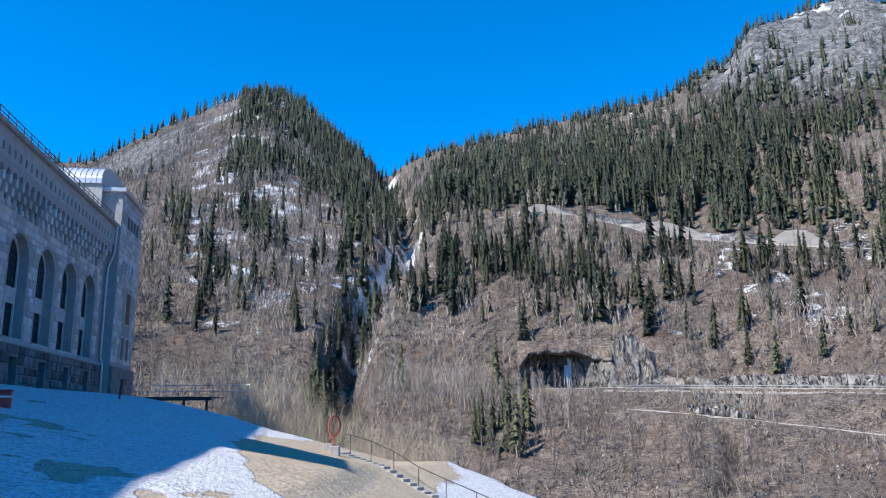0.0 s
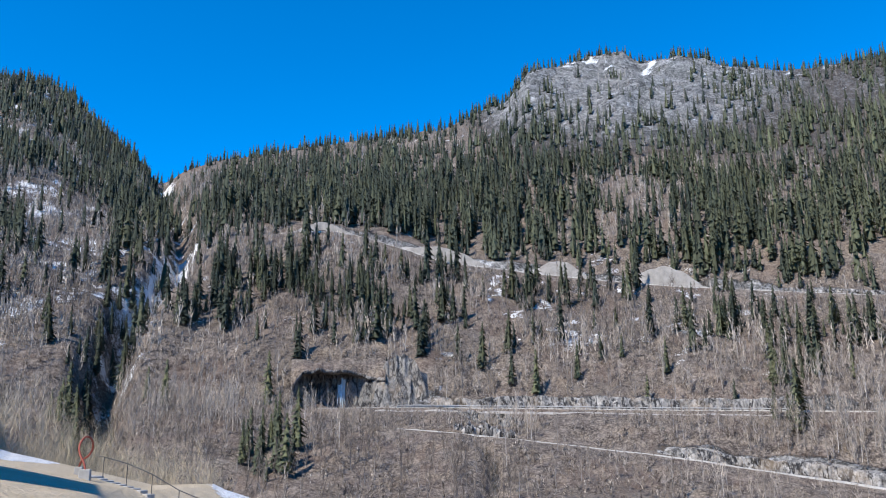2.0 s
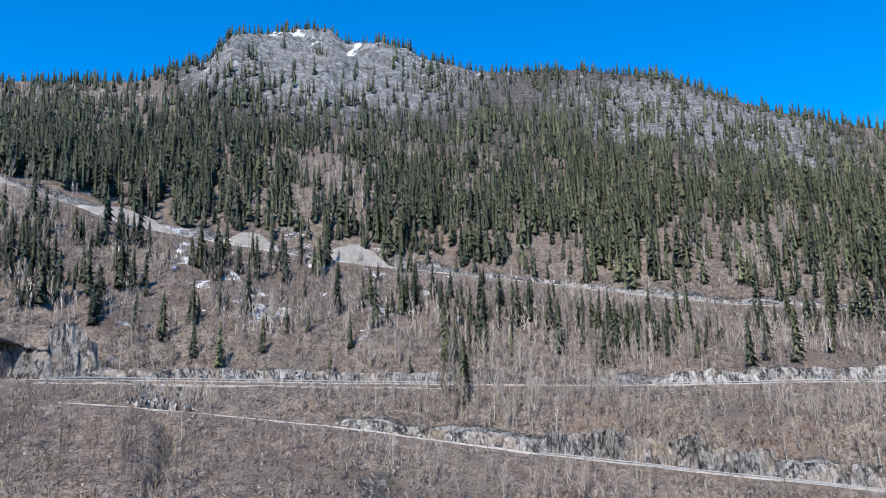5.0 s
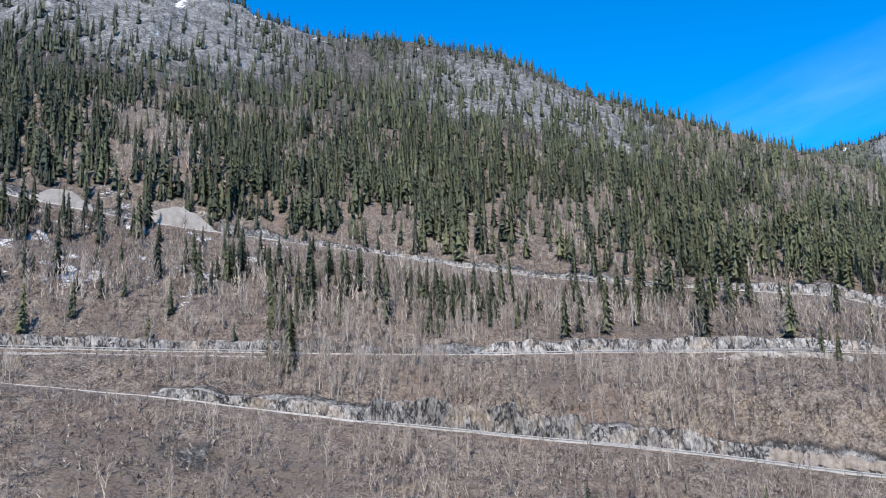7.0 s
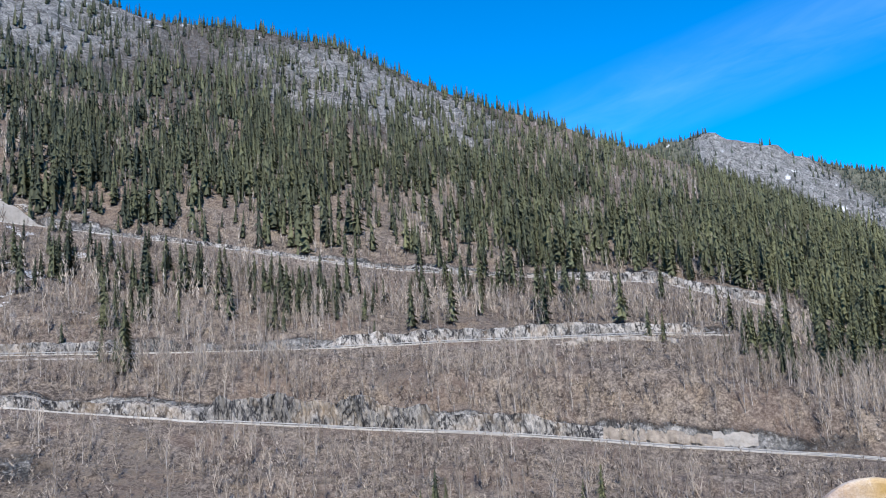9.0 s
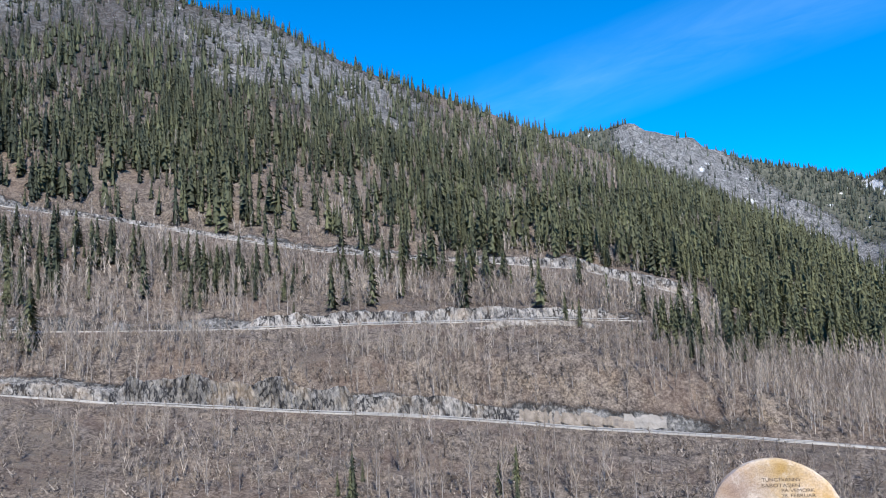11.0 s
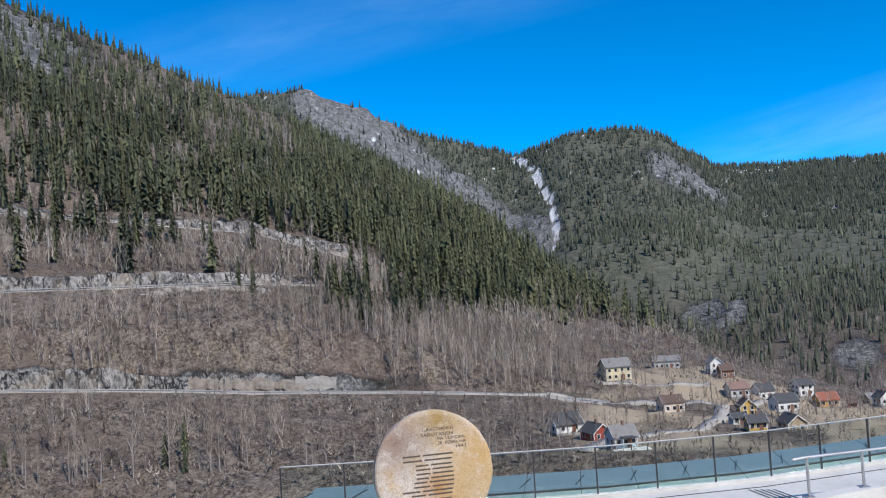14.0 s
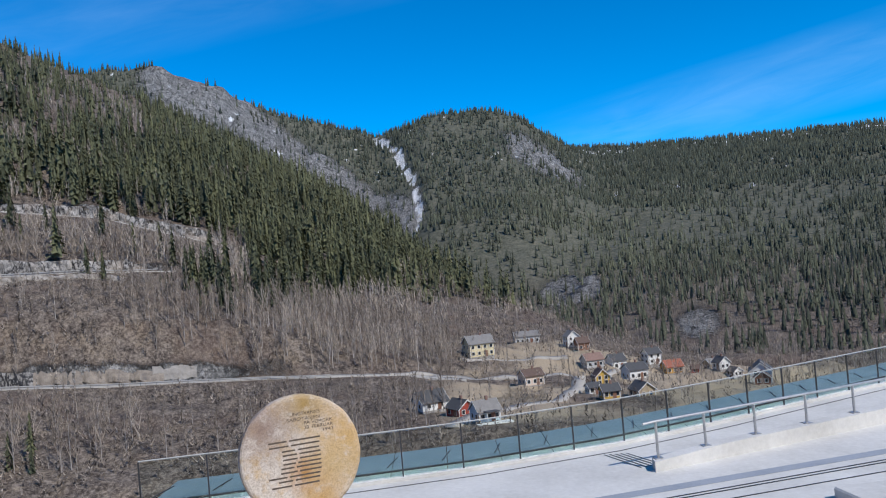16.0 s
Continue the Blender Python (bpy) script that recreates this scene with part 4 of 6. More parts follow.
def rock_cut(line, b0, b1, back, tall, seed, label, jut=1.6, mat=None, arched=False, over=0.0):
    """A blasted rock face behind a road: broken pillars and clefts of uneven height."""
    b = np.arange(b0, b1, 0.075)
    r, _ = along(line, b)
    ends = np.clip((b - b0) / 1.2, 0, 1) * np.clip((b1 - b) / 1.2, 0, 1)
    crest = tall * ends * (0.62 + 0.45 * fbm(b * 0.35, b * 0, 2, seed)) * (0.86 + 0.22 * np.floor(value_noise(b * 1.6, b * 0, seed + 3) * 4) / 4)
    if arched:
        crest = tall * (1 - np.clip(np.abs((b - (b0 + b1) / 2) / ((b1 - b0) / 2)), 0, 1) ** (3.0 if over < 0 else 1.7)) * (0.9 + 0.2 * fbm(b * 1.5, b * 0, 2, seed))
    rows = 13
    verts = []
    for k in range(rows):
        q = k / (rows - 1)
        step = np.floor(value_noise(b * 1.7 + 0.10 * k, b * 0 + k * 0.10, seed + 9) * 4) / 4
        fine = value_noise(b * 6.0 + 0.15 * k, b * 0 + k * 0.25, seed + 17)
        rr = r + back + q * 1.3 - jut * (step - 0.3) * ends - 0.7 * jut * (fine - 0.5) * ends - over * q * ends
        if k == rows - 1:
            rr = r + back + 5.0 + max(-over, 0)
        z0 = ground_height(b, r + back - 0.5) - 0.6
        top = np.maximum(ground_height(b, r + back + 1.5), z0 + 0.6 + crest)
        z = z0 + (top - z0) * min(q * 1.15, 1.0) + 0.35 * (fine - 0.5) * (0 < k < rows - 2)
        if k == rows - 1:
            z = ground_height(b, rr) - 0.4
        verts.append(np.stack([rr * np.sin(np.radians(b)), rr * np.cos(np.radians(b)), z], 1))
    n = len(b)
    verts = np.vstack(verts)
    i, j = np.meshgrid(np.arange(rows - 1), np.arange(n - 1), indexing="ij")
    quads = np.stack([i * n + j, (i + 1) * n + j, (i + 1) * n + j + 1, i * n + j + 1], -1).reshape(-1, 4)
    tagged(new("cliff", arrays("cliff", verts, quads, mat or CUT_ROCK)), label, "cliff")


EARTH = simple("crumbling_earth", (0.12, 0.10, 0.085), (0.33, 0.285, 0.235), 0.5, 0.95, bumpy=0.4, dist=0.2, fine=6)
VERGE = simple("gravel_verge", (0.24, 0.222, 0.20), (0.42, 0.39, 0.355), 0.5, 0.95, bumpy=0.3, dist=0.15, fine=8)
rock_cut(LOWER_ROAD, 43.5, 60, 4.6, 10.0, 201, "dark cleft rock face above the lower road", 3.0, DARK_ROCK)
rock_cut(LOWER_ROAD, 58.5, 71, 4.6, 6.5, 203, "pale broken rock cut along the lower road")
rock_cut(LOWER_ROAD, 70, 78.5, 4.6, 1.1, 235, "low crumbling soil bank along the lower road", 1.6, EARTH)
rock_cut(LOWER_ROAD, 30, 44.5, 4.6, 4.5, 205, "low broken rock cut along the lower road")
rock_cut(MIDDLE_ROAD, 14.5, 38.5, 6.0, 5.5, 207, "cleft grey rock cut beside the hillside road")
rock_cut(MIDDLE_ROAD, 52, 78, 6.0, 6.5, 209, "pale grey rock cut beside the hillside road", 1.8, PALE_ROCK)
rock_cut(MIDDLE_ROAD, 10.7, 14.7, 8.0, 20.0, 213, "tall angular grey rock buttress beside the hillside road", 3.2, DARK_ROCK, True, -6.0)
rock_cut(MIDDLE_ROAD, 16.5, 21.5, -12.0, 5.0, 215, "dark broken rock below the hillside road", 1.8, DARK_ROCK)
rock_cut(MIDDLE_ROAD, 11, 38.5, -4.8, 0.3, 231, "pale gravel bank below the hillside road", 0.6, VERGE)
SCREE = simple("pale_scree", (0.19, 0.175, 0.158), (0.37, 0.345, 0.315), 0.3, 0.95, bumpy=0.3, dist=0.2, fine=10)
for sb0, sb1, stall in ((12.6, 19.2, 9.5), (22.0, 26.3, 10.0), (28.6, 34.0, 12.0), (4.5, 9.5, 6.0)):
    rock_cut(UPPER_ROAD, sb0, sb1, 4.6, stall, 217 + int(sb0), "pale arched scree bank below the spruce forest", 0.35, SCREE, True)
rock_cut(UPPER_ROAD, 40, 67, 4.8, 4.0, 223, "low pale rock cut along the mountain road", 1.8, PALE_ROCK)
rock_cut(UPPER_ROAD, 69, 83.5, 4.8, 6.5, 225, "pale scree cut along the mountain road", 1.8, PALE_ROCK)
rock_cut(MIDDLE_ROAD, 68, 77, -7.0, 2.6, 227, "pale scree bank below the hillside road", 1.8, VERGE)
rock_cut(LOWER_ROAD, 77.8, 80.6, 6.0, 2.6, 229, "pale gravel pit beside the lower road", 0.8, SCREE, True)


def build_guard_rail(line, b0, b1, label):
    """Steel guard rail on posts along the outer edge of a road."""
    base = new("guard_rail")
    tagged(base, label, "guard rail")
    b = np.arange(b0, b1, 0.5)
    r, _ = along(line, b)
    z = ground_height(b, r + 0.6)
    z = np.convolve(np.pad(z, 3, mode="edge"), np.ones(7) / 7, "valid") + 0.2
    pts = [(float(rr * math.sin(radians(bb))), float(rr * math.cos(radians(bb))), float(zz)) for bb, rr, zz in zip(b, r, z)]
    n = len(pts)
    va = np.array([(x, y, zz + dz) for dz in (0.5, 0.75) for x, y, zz in pts] + [(x * 1.0004, y * 1.0004, zz + dz) for dz in (0.45, 0.8) for x, y, zz in pts])
    k = np.arange(n - 1)
    faces = np.vstack([np.stack([k, k + 1, n + k + 1, n + k], 1), np.stack([n + k, n + k + 1, 3 * n + k + 1, 3 * n + k], 1), np.stack([3 * n + k, 3 * n + k + 1, 2 * n + k + 1, 2 * n + k], 1)])
    rail = new("rail", arrays("rail", va, faces, GALVANISED))
    rail.parent = base
    bm = bmesh.new()
    bmesh.ops.create_cube(bm, size=1, matrix=Matrix.Diagonal((0.14, 0.14, 1.3, 1)))
    me = bpy.data.meshes.new("post")
    bm.to_mesh(me)
    bm.free()
    me.materials.append(GALVANISED)
    for x, y, zz in pts[::2]:
        ob = new("post", me)
        ob.parent, ob.location = base, (x * 1.0008, y * 1.0008, zz + 0.1)


GALVANISED = simple("galvanised_steel", (0.22, 0.22, 0.222), (0.33, 0.33, 0.332), 0.5, 0.6, 0.2, bumpy=0.05)
build_guard_rail(MIDDLE_ROAD, 12.5, 39, "galvanised guard rail along the hillside road")
build_guard_rail(MIDDLE_ROAD, 52, 79, "galvanised guard rail along the hillside road")
build_guard_rail(UPPER_ROAD, 46, 66, "galvanised guard rail along the mountain road")
build_guard_rail(LOWER_ROAD, 44, 90, "galvanised guard rail along the gorge road")


def boulder_mesh(seed):
    """An angular block: a ball cut by random planes."""
    rng = random.Random(seed)
    bm = bmesh.new()
    bmesh.ops.create_icosphere(bm, subdivisions=3, radius=1.0)
    planes = [(Vector((rng.uniform(-1, 1), rng.uniform(-1, 1), rng.uniform(-0.7, 1))).normalized(), rng.uniform(0.45, 0.8)) for _ in range(16)]
    for v in bm.verts:
        for n, d in planes:
            over = v.co.dot(n) - d
            if over > 0:
                v.co -= n * over
        v.co *= 1 + 0.10 * noise.noise(v.co * 2.3 + Vector((seed, 0, 0)))
    me = bpy.data.meshes.new("boulder")
    bm.to_mesh(me)
    bm.free()
    me.materials.append(CUT_ROCK)
    return me


BOULDERS = [boulder_mesh(k) for k in range(6)]


def build_buttress(name, label, b0, b1, r_off, tall, count, seed, size=(2.2, 5.0)):
    """A crag of piled angular blocks beside the road."""
    rng = random.Random(seed)
    base = new(name)
    tagged(base, label, "rock outcrop")
    for k in range(count):
        b = b0 + (b1 - b0) * (k + rng.random()) / count
        q = 1 - abs(2 * (b - b0) / (b1 - b0) - 1) ** 2
        r = float(along(MIDDLE_ROAD, b)[0]) + r_off + rng.uniform(0, 6)
        s = rng.uniform(*size)
        g = float(ground_height(b, r)[0])
        z = g + rng.uniform(0.0, max(tall * q - s, 0.3))
        ob = new("boulder", BOULDERS[rng.randrange(6)])
        ob.parent = base
        ob.matrix_basis = Matrix.LocRotScale((r * math.sin(radians(b)), r * math.cos(radians(b)), z), Euler((rng.uniform(-0.3, 0.3), rng.uniform(-0.3, 0.3), rng.uniform(0, 6.28))), (s, s * 0.9, s * rng.uniform(0.9, 1.6)))




def build_recess():
    """A quarried recess under an overhang, open to the road, with frozen seepage on its wall."""
    b = np.arange(5.2, 11.7, 0.06)
    face = np.interp(b, [5.2, 5.7, 6.4, 9.0, 10.5, 11.7], [309, 318, 324, 322, 319, 314])
    lip = np.interp(b, [5.2, 5.8, 7.0, 8.8, 10.0, 11.7], [310, 312, 312.5, 315, 318, 313])
    floor = np.interp(b, [5.2, 8.5, 12], [19.5, 13.0, 12.8])
    top = np.interp(b, [5.2, 5.9, 7.0, 9.5, 11.7], [20.5, 25.5, 27.5, 27.0, 24.0]) + 1.6 * (np.floor(value_noise(b * 2.1, b * 0, 5) * 4) / 4 - 0.5)
    rows = []
    for k in range(11):
        q = k / 10
        rows.append((face - 2.0 * (np.floor(value_noise(b * 2.3 + 0.1 * k, b * 0 + 0.1 * k, 7) * 4) / 4 - 0.5) - 0.9 * value_noise(b * 7, b * 0 + k * 0.4, 9), floor - 1.2 + (top - floor + 1.2) * q))
    for q in (0.4, 0.8, 1.0):
        rows.append((face + (lip - face) * q + 0.8 * (value_noise(b * 4, b * 0 + q * 3, 11) - 0.5), top + 0.5 * q - 0.7 * value_noise(b * 3, b * 0 + q * 4, 13)))
    rows.append((lip + 0.4 + 1.0 * (value_noise(b * 3.2, b * 0, 15) - 0.5), top + 1.2))
    turf = [rows[-1]]
    back = ground_height(b, np.full(b.shape, 332.0)) - 0.4
    for q in (0.15, 0.3, 0.5, 0.75, 1.0):
        turf.append((lip + 0.4 + (332 - lip) * q + 0.8 * (value_noise(b * 4, b * 0 + q * 7, 17) - 0.5), top + 1.2 + (back - top - 1.2) * q ** 0.7 + (0.9 * fbm(b * 3, b * 0 + q * 9, 3, 19) if q < 1 else 0)))

    def sheet(lines):
        verts = np.vstack([np.stack([rr * np.sin(np.radians(b)), rr * np.cos(np.radians(b)), zz], 1) for rr, zz in lines])
        n = len(b)
        i, j = np.meshgrid(np.arange(len(lines) - 1), np.arange(n - 1), indexing="ij")
        return verts, np.stack([i * n + j, (i + 1) * n + j, (i + 1) * n + j + 1, i * n + j + 1], -1).reshape(-1, 4)

    cliff = tagged(new("cliff", arrays("cliff", *sheet(rows), DARK_ROCK)), "shaded overhanging rock recess beside the hillside road", "cliff")
    ledge = new("turf_ledge", arrays("turf_ledge", *sheet(turf), GROUND))
    ledge.data.color_attributes.new("cover", "FLOAT_COLOR", "POINT").data.foreach_set("color", np.zeros(4 * len(ledge.data.vertices), dtype=np.float32))
    ledge.parent = cliff
    ice = new("icefall")
    tagged(ice, "pale blue frozen icefall on the shaded rock wall", "icefall")
    rng = np.random.default_rng(5)
    for bb in np.linspace(8.45, 8.85, 6):
        rr = float(np.interp(bb, b, face)) - 2.6
        z1 = float(np.interp(bb, b, top)) - rng.uniform(1.0, 5.0)
        z0 = float(np.interp(bb, b, floor)) - 0.4 + rng.uniform(0, 3.5)
        v, f = stem_parts(rng, 0.085, 1.0, 0.03, 6, 5)
        v = v * np.array([5.5, 5.5, z0 - z1]) + np.array([rr * math.sin(radians(bb)), rr * math.cos(radians(bb)), z1])
        ob = new("icicle", arrays("icicle", v, f[:, ::-1], ICE))
        ob.parent = ice


ICE = simple("seepage_ice", (0.34, 0.42, 0.48), (0.66, 0.72, 0.76), 1.5, 0.25, bumpy=0.3, dist=0.05)
build_recess()
build_buttress("rock_outcrop", "broken rock and scree below the hillside road", 16.5, 20.5, -26.0, 4.0, 22, 75, (1.2, 2.6))


# ---------------------------------------------------------------- building helpers
def part(name, bm, mat, parent, label=""):
    """Link a bmesh, or a ready mesh, as one object under a thing or a part."""
    if isinstance(bm, bpy.types.Mesh):
        me = bm
    else:
        me = bpy.data.meshes.new(name)
        bmesh.ops.recalc_face_normals(bm, faces=bm.faces)
        bm.to_mesh(me)
        bm.free()
        me.materials.append(mat)
    ob = new(name, me)
    ob.parent = parent
    if label:
        tagged(ob, label)
    return ob


def box(bm, x0, x1, y0, y1, z0, z1, bevel=0.0):
    v = [bm.verts.new(p) for p in ((x0, y0, z0), (x1, y0, z0), (x1, y1, z0), (x0, y1, z0), (x0, y0, z1), (x1, y0, z1), (x1, y1, z1), (x0, y1, z1))]
    fs = [bm.faces.new([v[i] for i in q]) for q in ((0, 3, 2, 1), (4, 5, 6, 7), (0, 1, 5, 4), (1, 2, 6, 5), (2, 3, 7, 6), (3, 0, 4, 7))]
    if bevel:
        edges = list({e for f in fs for e in f.edges})
        bmesh.ops.bevel(bm, geom=edges, offset=bevel, segments=1, affect="EDGES")
    return bm


def boxed(*a, bevel=0.0):
    return box(bmesh.new(), *a, bevel=bevel)


def tube(points, radius, sides=8, closed=False):
    """A round bar along points."""
    bm = bmesh.new()
    pts = [Vector(p) for p in points]
    n = len(pts)
    rings, up = [], Vector((0, 0, 1))
    for i, p in enumerate(pts):
        if closed:
            d = (pts[(i + 1) % n] - pts[i - 1]).normalized()
        else:
            d = (pts[min(i + 1, n - 1)] - pts[max(i - 1, 0)]).normalized()
        ref = up if abs(d.dot(up)) < 0.95 else Vector((1, 0, 0))
        a = d.cross(ref).normalized()
        b = d.cross(a).normalized()
        rings.append([bm.verts.new(p + radius * (math.cos(6.28318 * k / sides) * a + math.sin(6.28318 * k / sides) * b)) for k in range(sides)])
    for i in range(n if closed else n - 1):
        r0, r1 = rings[i], rings[(i + 1) % n]
        for k in range(sides):
            bm.faces.new((r0[k], r0[(k + 1) % sides], r1[(k + 1) % sides], r1[k]))
    if not closed:
        bm.faces.new(rings[0])
        bm.faces.new(rings[-1][::-1])
    return bm


def pierced(outline, holes, y, depth):
    """A wall face in the plane y with holes, and the reveals of the outline and holes, depth metres inwards."""
    bm = bmesh.new()
    edges = []
    for loop in (outline, *holes):
        vs = [bm.verts.new((x, y, z)) for x, z in loop]
        back = [bm.verts.new((x, y - depth, z)) for x, z in loop]
        for i in range(len(vs)):
            j = (i + 1) % len(vs)
            edges.append(bm.edges.new((vs[i], vs[j])))
            bm.faces.new((vs[i], vs[j], back[j], back[i]))
    bmesh.ops.triangle_fill(bm, use_beauty=True, use_dissolve=False, edges=edges, normal=(0, 1, 0))
    return bm


def arch_loop(c, half, z0, z1, n=10):
    """Upright opening with a round head that reaches z1."""
    spring = z1 - half
    head = [(c + half * math.cos(math.pi * k / n), spring + half * math.sin(math.pi * k / n)) for k in range(n + 1)]
    return [(c - half, z0), (c + half, z0)] + head


def rect_loop(x0, x1, z0, z1):
    return [(x0, z0), (x1, z0), (x1, z1), (x0, z1)]


def stone_material(name, dark, light, amount, scale=1.2):
    m, nt, p = material(name)
    big = noise_node(nt, scale, 5, 0.65)
    fine = noise_node(nt, scale * 14, 4, 0.75)
    c = mix(nt, 0.45, ramp(nt, big, [(0.3, dark), (0.7, light)]), ramp(nt, fine, [(0.3, dark), (0.7, light)]))
    nt.links.new(random_shift(nt, c, amount), p.inputs["Base Color"])
    p.inputs["Roughness"].default_value = 0.9
    bump(nt, p, fine, 0.6, 0.03)
    return m


GRANITE = stone_material("grey_granite", (0.34, 0.36, 0.36), (0.64, 0.63, 0.61), 0.3)
MORTAR = stone_material("grey_mortar", (0.27, 0.27, 0.27), (0.44, 0.435, 0.425), 0.0, 2.0)
PLINTH_STONE = stone_material("dark_rough_granite", (0.06, 0.06, 0.063), (0.21, 0.205, 0.205), 0.5, 1.6)
CONCRETE = simple("pale_concrete", (0.50, 0.49, 0.47), (0.70, 0.69, 0.67), 0.5, 0.8, bumpy=0.08, fine=14)
CONCRETE_GREY = simple("grey_concrete", (0.27, 0.26, 0.25), (0.44, 0.425, 0.40), 0.8, 0.85, bumpy=0.15, fine=12)
ROOF_METAL = simple("pale_sheet_roof", (0.50, 0.52, 0.54), (0.68, 0.70, 0.72), 0.6, 0.4, 0.4, bumpy=0.05)
STEEL = simple("brushed_steel", (0.42, 0.42, 0.43), (0.62, 0.62, 0.63), 4.0, 0.45, 0.8, bumpy=0.03)
DARK_STEEL = simple("dark_painted_steel", (0.03, 0.033, 0.037), (0.07, 0.07, 0.075), 4.0, 0.5, 0.3, bumpy=0.05)
# window frames and vents; also the sheets that darken the niches and slots
FRAME_AND_SHADE = simple("dark_frame_and_shade", (0.05, 0.055, 0.06), (0.11, 0.115, 0.12), 5.0, 0.6, bumpy=0.05)
WEATHERED = simple("weathered_timber", (0.13, 0.11, 0.09), (0.28, 0.24, 0.20), 1.5, 0.85, bumpy=0.3, stretch=(1, 6, 1))
RED_PAINT = simple("red_paint", (0.38, 0.03, 0.03), (0.52, 0.06, 0.05), 3.0, 0.5, bumpy=0.05)
RUST_RED = simple("rust_red_steel", (0.20, 0.045, 0.03), (0.36, 0.09, 0.06), 6.0, 0.6, 0.3, bumpy=0.2)
BLUE_ROOF = simple("blue_green_roof_glass", (0.16, 0.225, 0.24), (0.215, 0.29, 0.305), 0.8, 0.5, bumpy=0.02)


def make_dark_glass():
    m, nt, p = material("dark_window_glass")
    n = noise_node(nt, 0.7, 3, 0.5)
    nt.links.new(ramp(nt, n, [(0.3, (0.012, 0.016, 0.022)), (0.7, (0.035, 0.042, 0.05))]), p.inputs["Base Color"])
    p.inputs["Roughness"].default_value = 0.3
    p.inputs["Specular IOR Level"].default_value = 0.15
    return m


def make_clear_glass():
    m, nt, p = material("clear_rail_glass")
    n = noise_node(nt, 2.0, 4, 0.6)
    nt.links.new(ramp(nt, n, [(0.3, (0.82, 0.88, 0.85)), (0.7, (0.88, 0.93, 0.91))]), p.inputs["Base Color"])
    p.inputs["Roughness"].default_value = 0.01
    p.inputs["IOR"].default_value = 1.12
    p.inputs["Transmission Weight"].default_value = 1.0
    return m


DARK_GLASS = make_dark_glass()
CLEAR_GLASS = make_clear_glass()


# ---------------------------------------------------------------- the power station
def build_power_station():
    base = new("power_station")
    base.matrix_basis = pose(-31.3, 73.6, 0, 0, 0, -82.16)      # x along the front towards the viewpoint, y outwards, z up
    tagged(base, "long grey granite power station with tall arched windows and corbels", "power station")
    rng = random.Random(5)
    bays = [3.65 + 5.47 * k for k in range(8)]
    half, sill, top = 1.78, 7.05, 14.1
    xs = [c + 0.55 + 1.09 * k for c in [3.65 - 5.47 / 2] + [b + 5.47 / 2 for b in bays] for k in range(5)]
    xs = [x for x in xs if 0.3 < x < 46.5]
    niches = [arch_loop((a + b) / 2, 0.36, 14.95, 17.0, 6) for i, (a, b) in enumerate(zip(xs, xs[1:])) if b - a < 1.2 and i % 5 != 4]
    part("wall", pierced(rect_loop(-1, 47, 6.8, 18.0), [arch_loop(c, half, sill, top, 12) for c in bays] + niches, 0, 0.95), MORTAR, base)
    # windows in the deep arched recesses
    for c in bays:
        w = part("window", pierced(arch_loop(c, half, sill, top, 12), [arch_loop(c, half - 0.18, 10.55, top - 0.18, 12), rect_loop(c - half + 0.25, c - 0.12, 7.2, 9.45),
                                                                      rect_loop(c + 0.12, c + half - 0.25, 7.2, 9.45)], -0.62, 0.1), GRANITE, base)
        pane = bmesh.new()
        box(pane, c - half + 0.05, c + half - 0.05, -0.80, -0.78, 7.1, top - 0.1)
        part("pane", pane, DARK_GLASS, w)
        bars = bmesh.new()
        for k in range(-2, 3):
            dx = k * 0.53
            hi = 12.3 + math.sqrt(max((half - 0.2) ** 2 - dx * dx, 0))
            box(bars, c + dx - 0.035, c + dx + 0.035, -0.77, -0.70, 10.55, hi)
        for k in range(1, 6):
            zb = 10.55 + 0.55 * k
            wd = half - 0.2 if zb < 12.3 else math.sqrt(max((half - 0.2) ** 2 - (zb - 12.3) ** 2, 0.01))
            box(bars, c - wd, c + wd, -0.765, -0.705, zb - 0.03, zb + 0.03)
        for k in range(1, 4):
            box(bars, c - half + 0.25, c + half - 0.25, -0.765, -0.705, 7.2 + 0.56 * k - 0.03, 7.2 + 0.56 * k + 0.03)
        part("glazing_bar", bars, FRAME_AND_SHADE, w)
        part("window_sill", boxed(c - half - 0.12, c + half + 0.12, -0.6, 0.16, sill - 0.22, sill, bevel=0.03), GRANITE, w)
    # plinth
    pl = part("plinth", pierced(rect_loop(-1.0, 47, 2.2, 6.55), [rect_loop(c - 0.72, c + 0.72, 3.2, 5.8) for c in bays], 0.32, 0.7), PLINTH_STONE, base, "dark rough-hewn granite plinth")
    part("ledge", boxed(-1.0, 47, -0.1, 0.42, 6.55, 6.85, bevel=0.05), GRANITE, base)
    for c in bays:
        w = part("window", boxed(c - 0.72, c + 0.72, -0.36, -0.28, 3.2, 5.8), FRAME_AND_SHADE, base)
        part("pane", boxed(c - 0.64, c + 0.64, -0.27, -0.25, 3.28, 5.72), DARK_GLASS, w)
    # corbels, their arches and the parapet
    corbel = bmesh.new()
    for k, (y1, z0, z1) in enumerate(((0.22, 15.2, 15.85), (0.42, 15.8, 16.4), (0.62, 16.35, 16.95))):
        box(corbel, -0.2, 0.2, 0, y1, z0, z1, bevel=0.05)
    me = bpy.data.meshes.new("corbel")
    corbel.to_mesh(me)
    corbel.free()
    me.materials.append(GRANITE)
    for x in xs:
        ob = part("corbel", me, None, base)
        ob.location.x = x
    scallop = [(0, 17.75), (0, 16.9)]
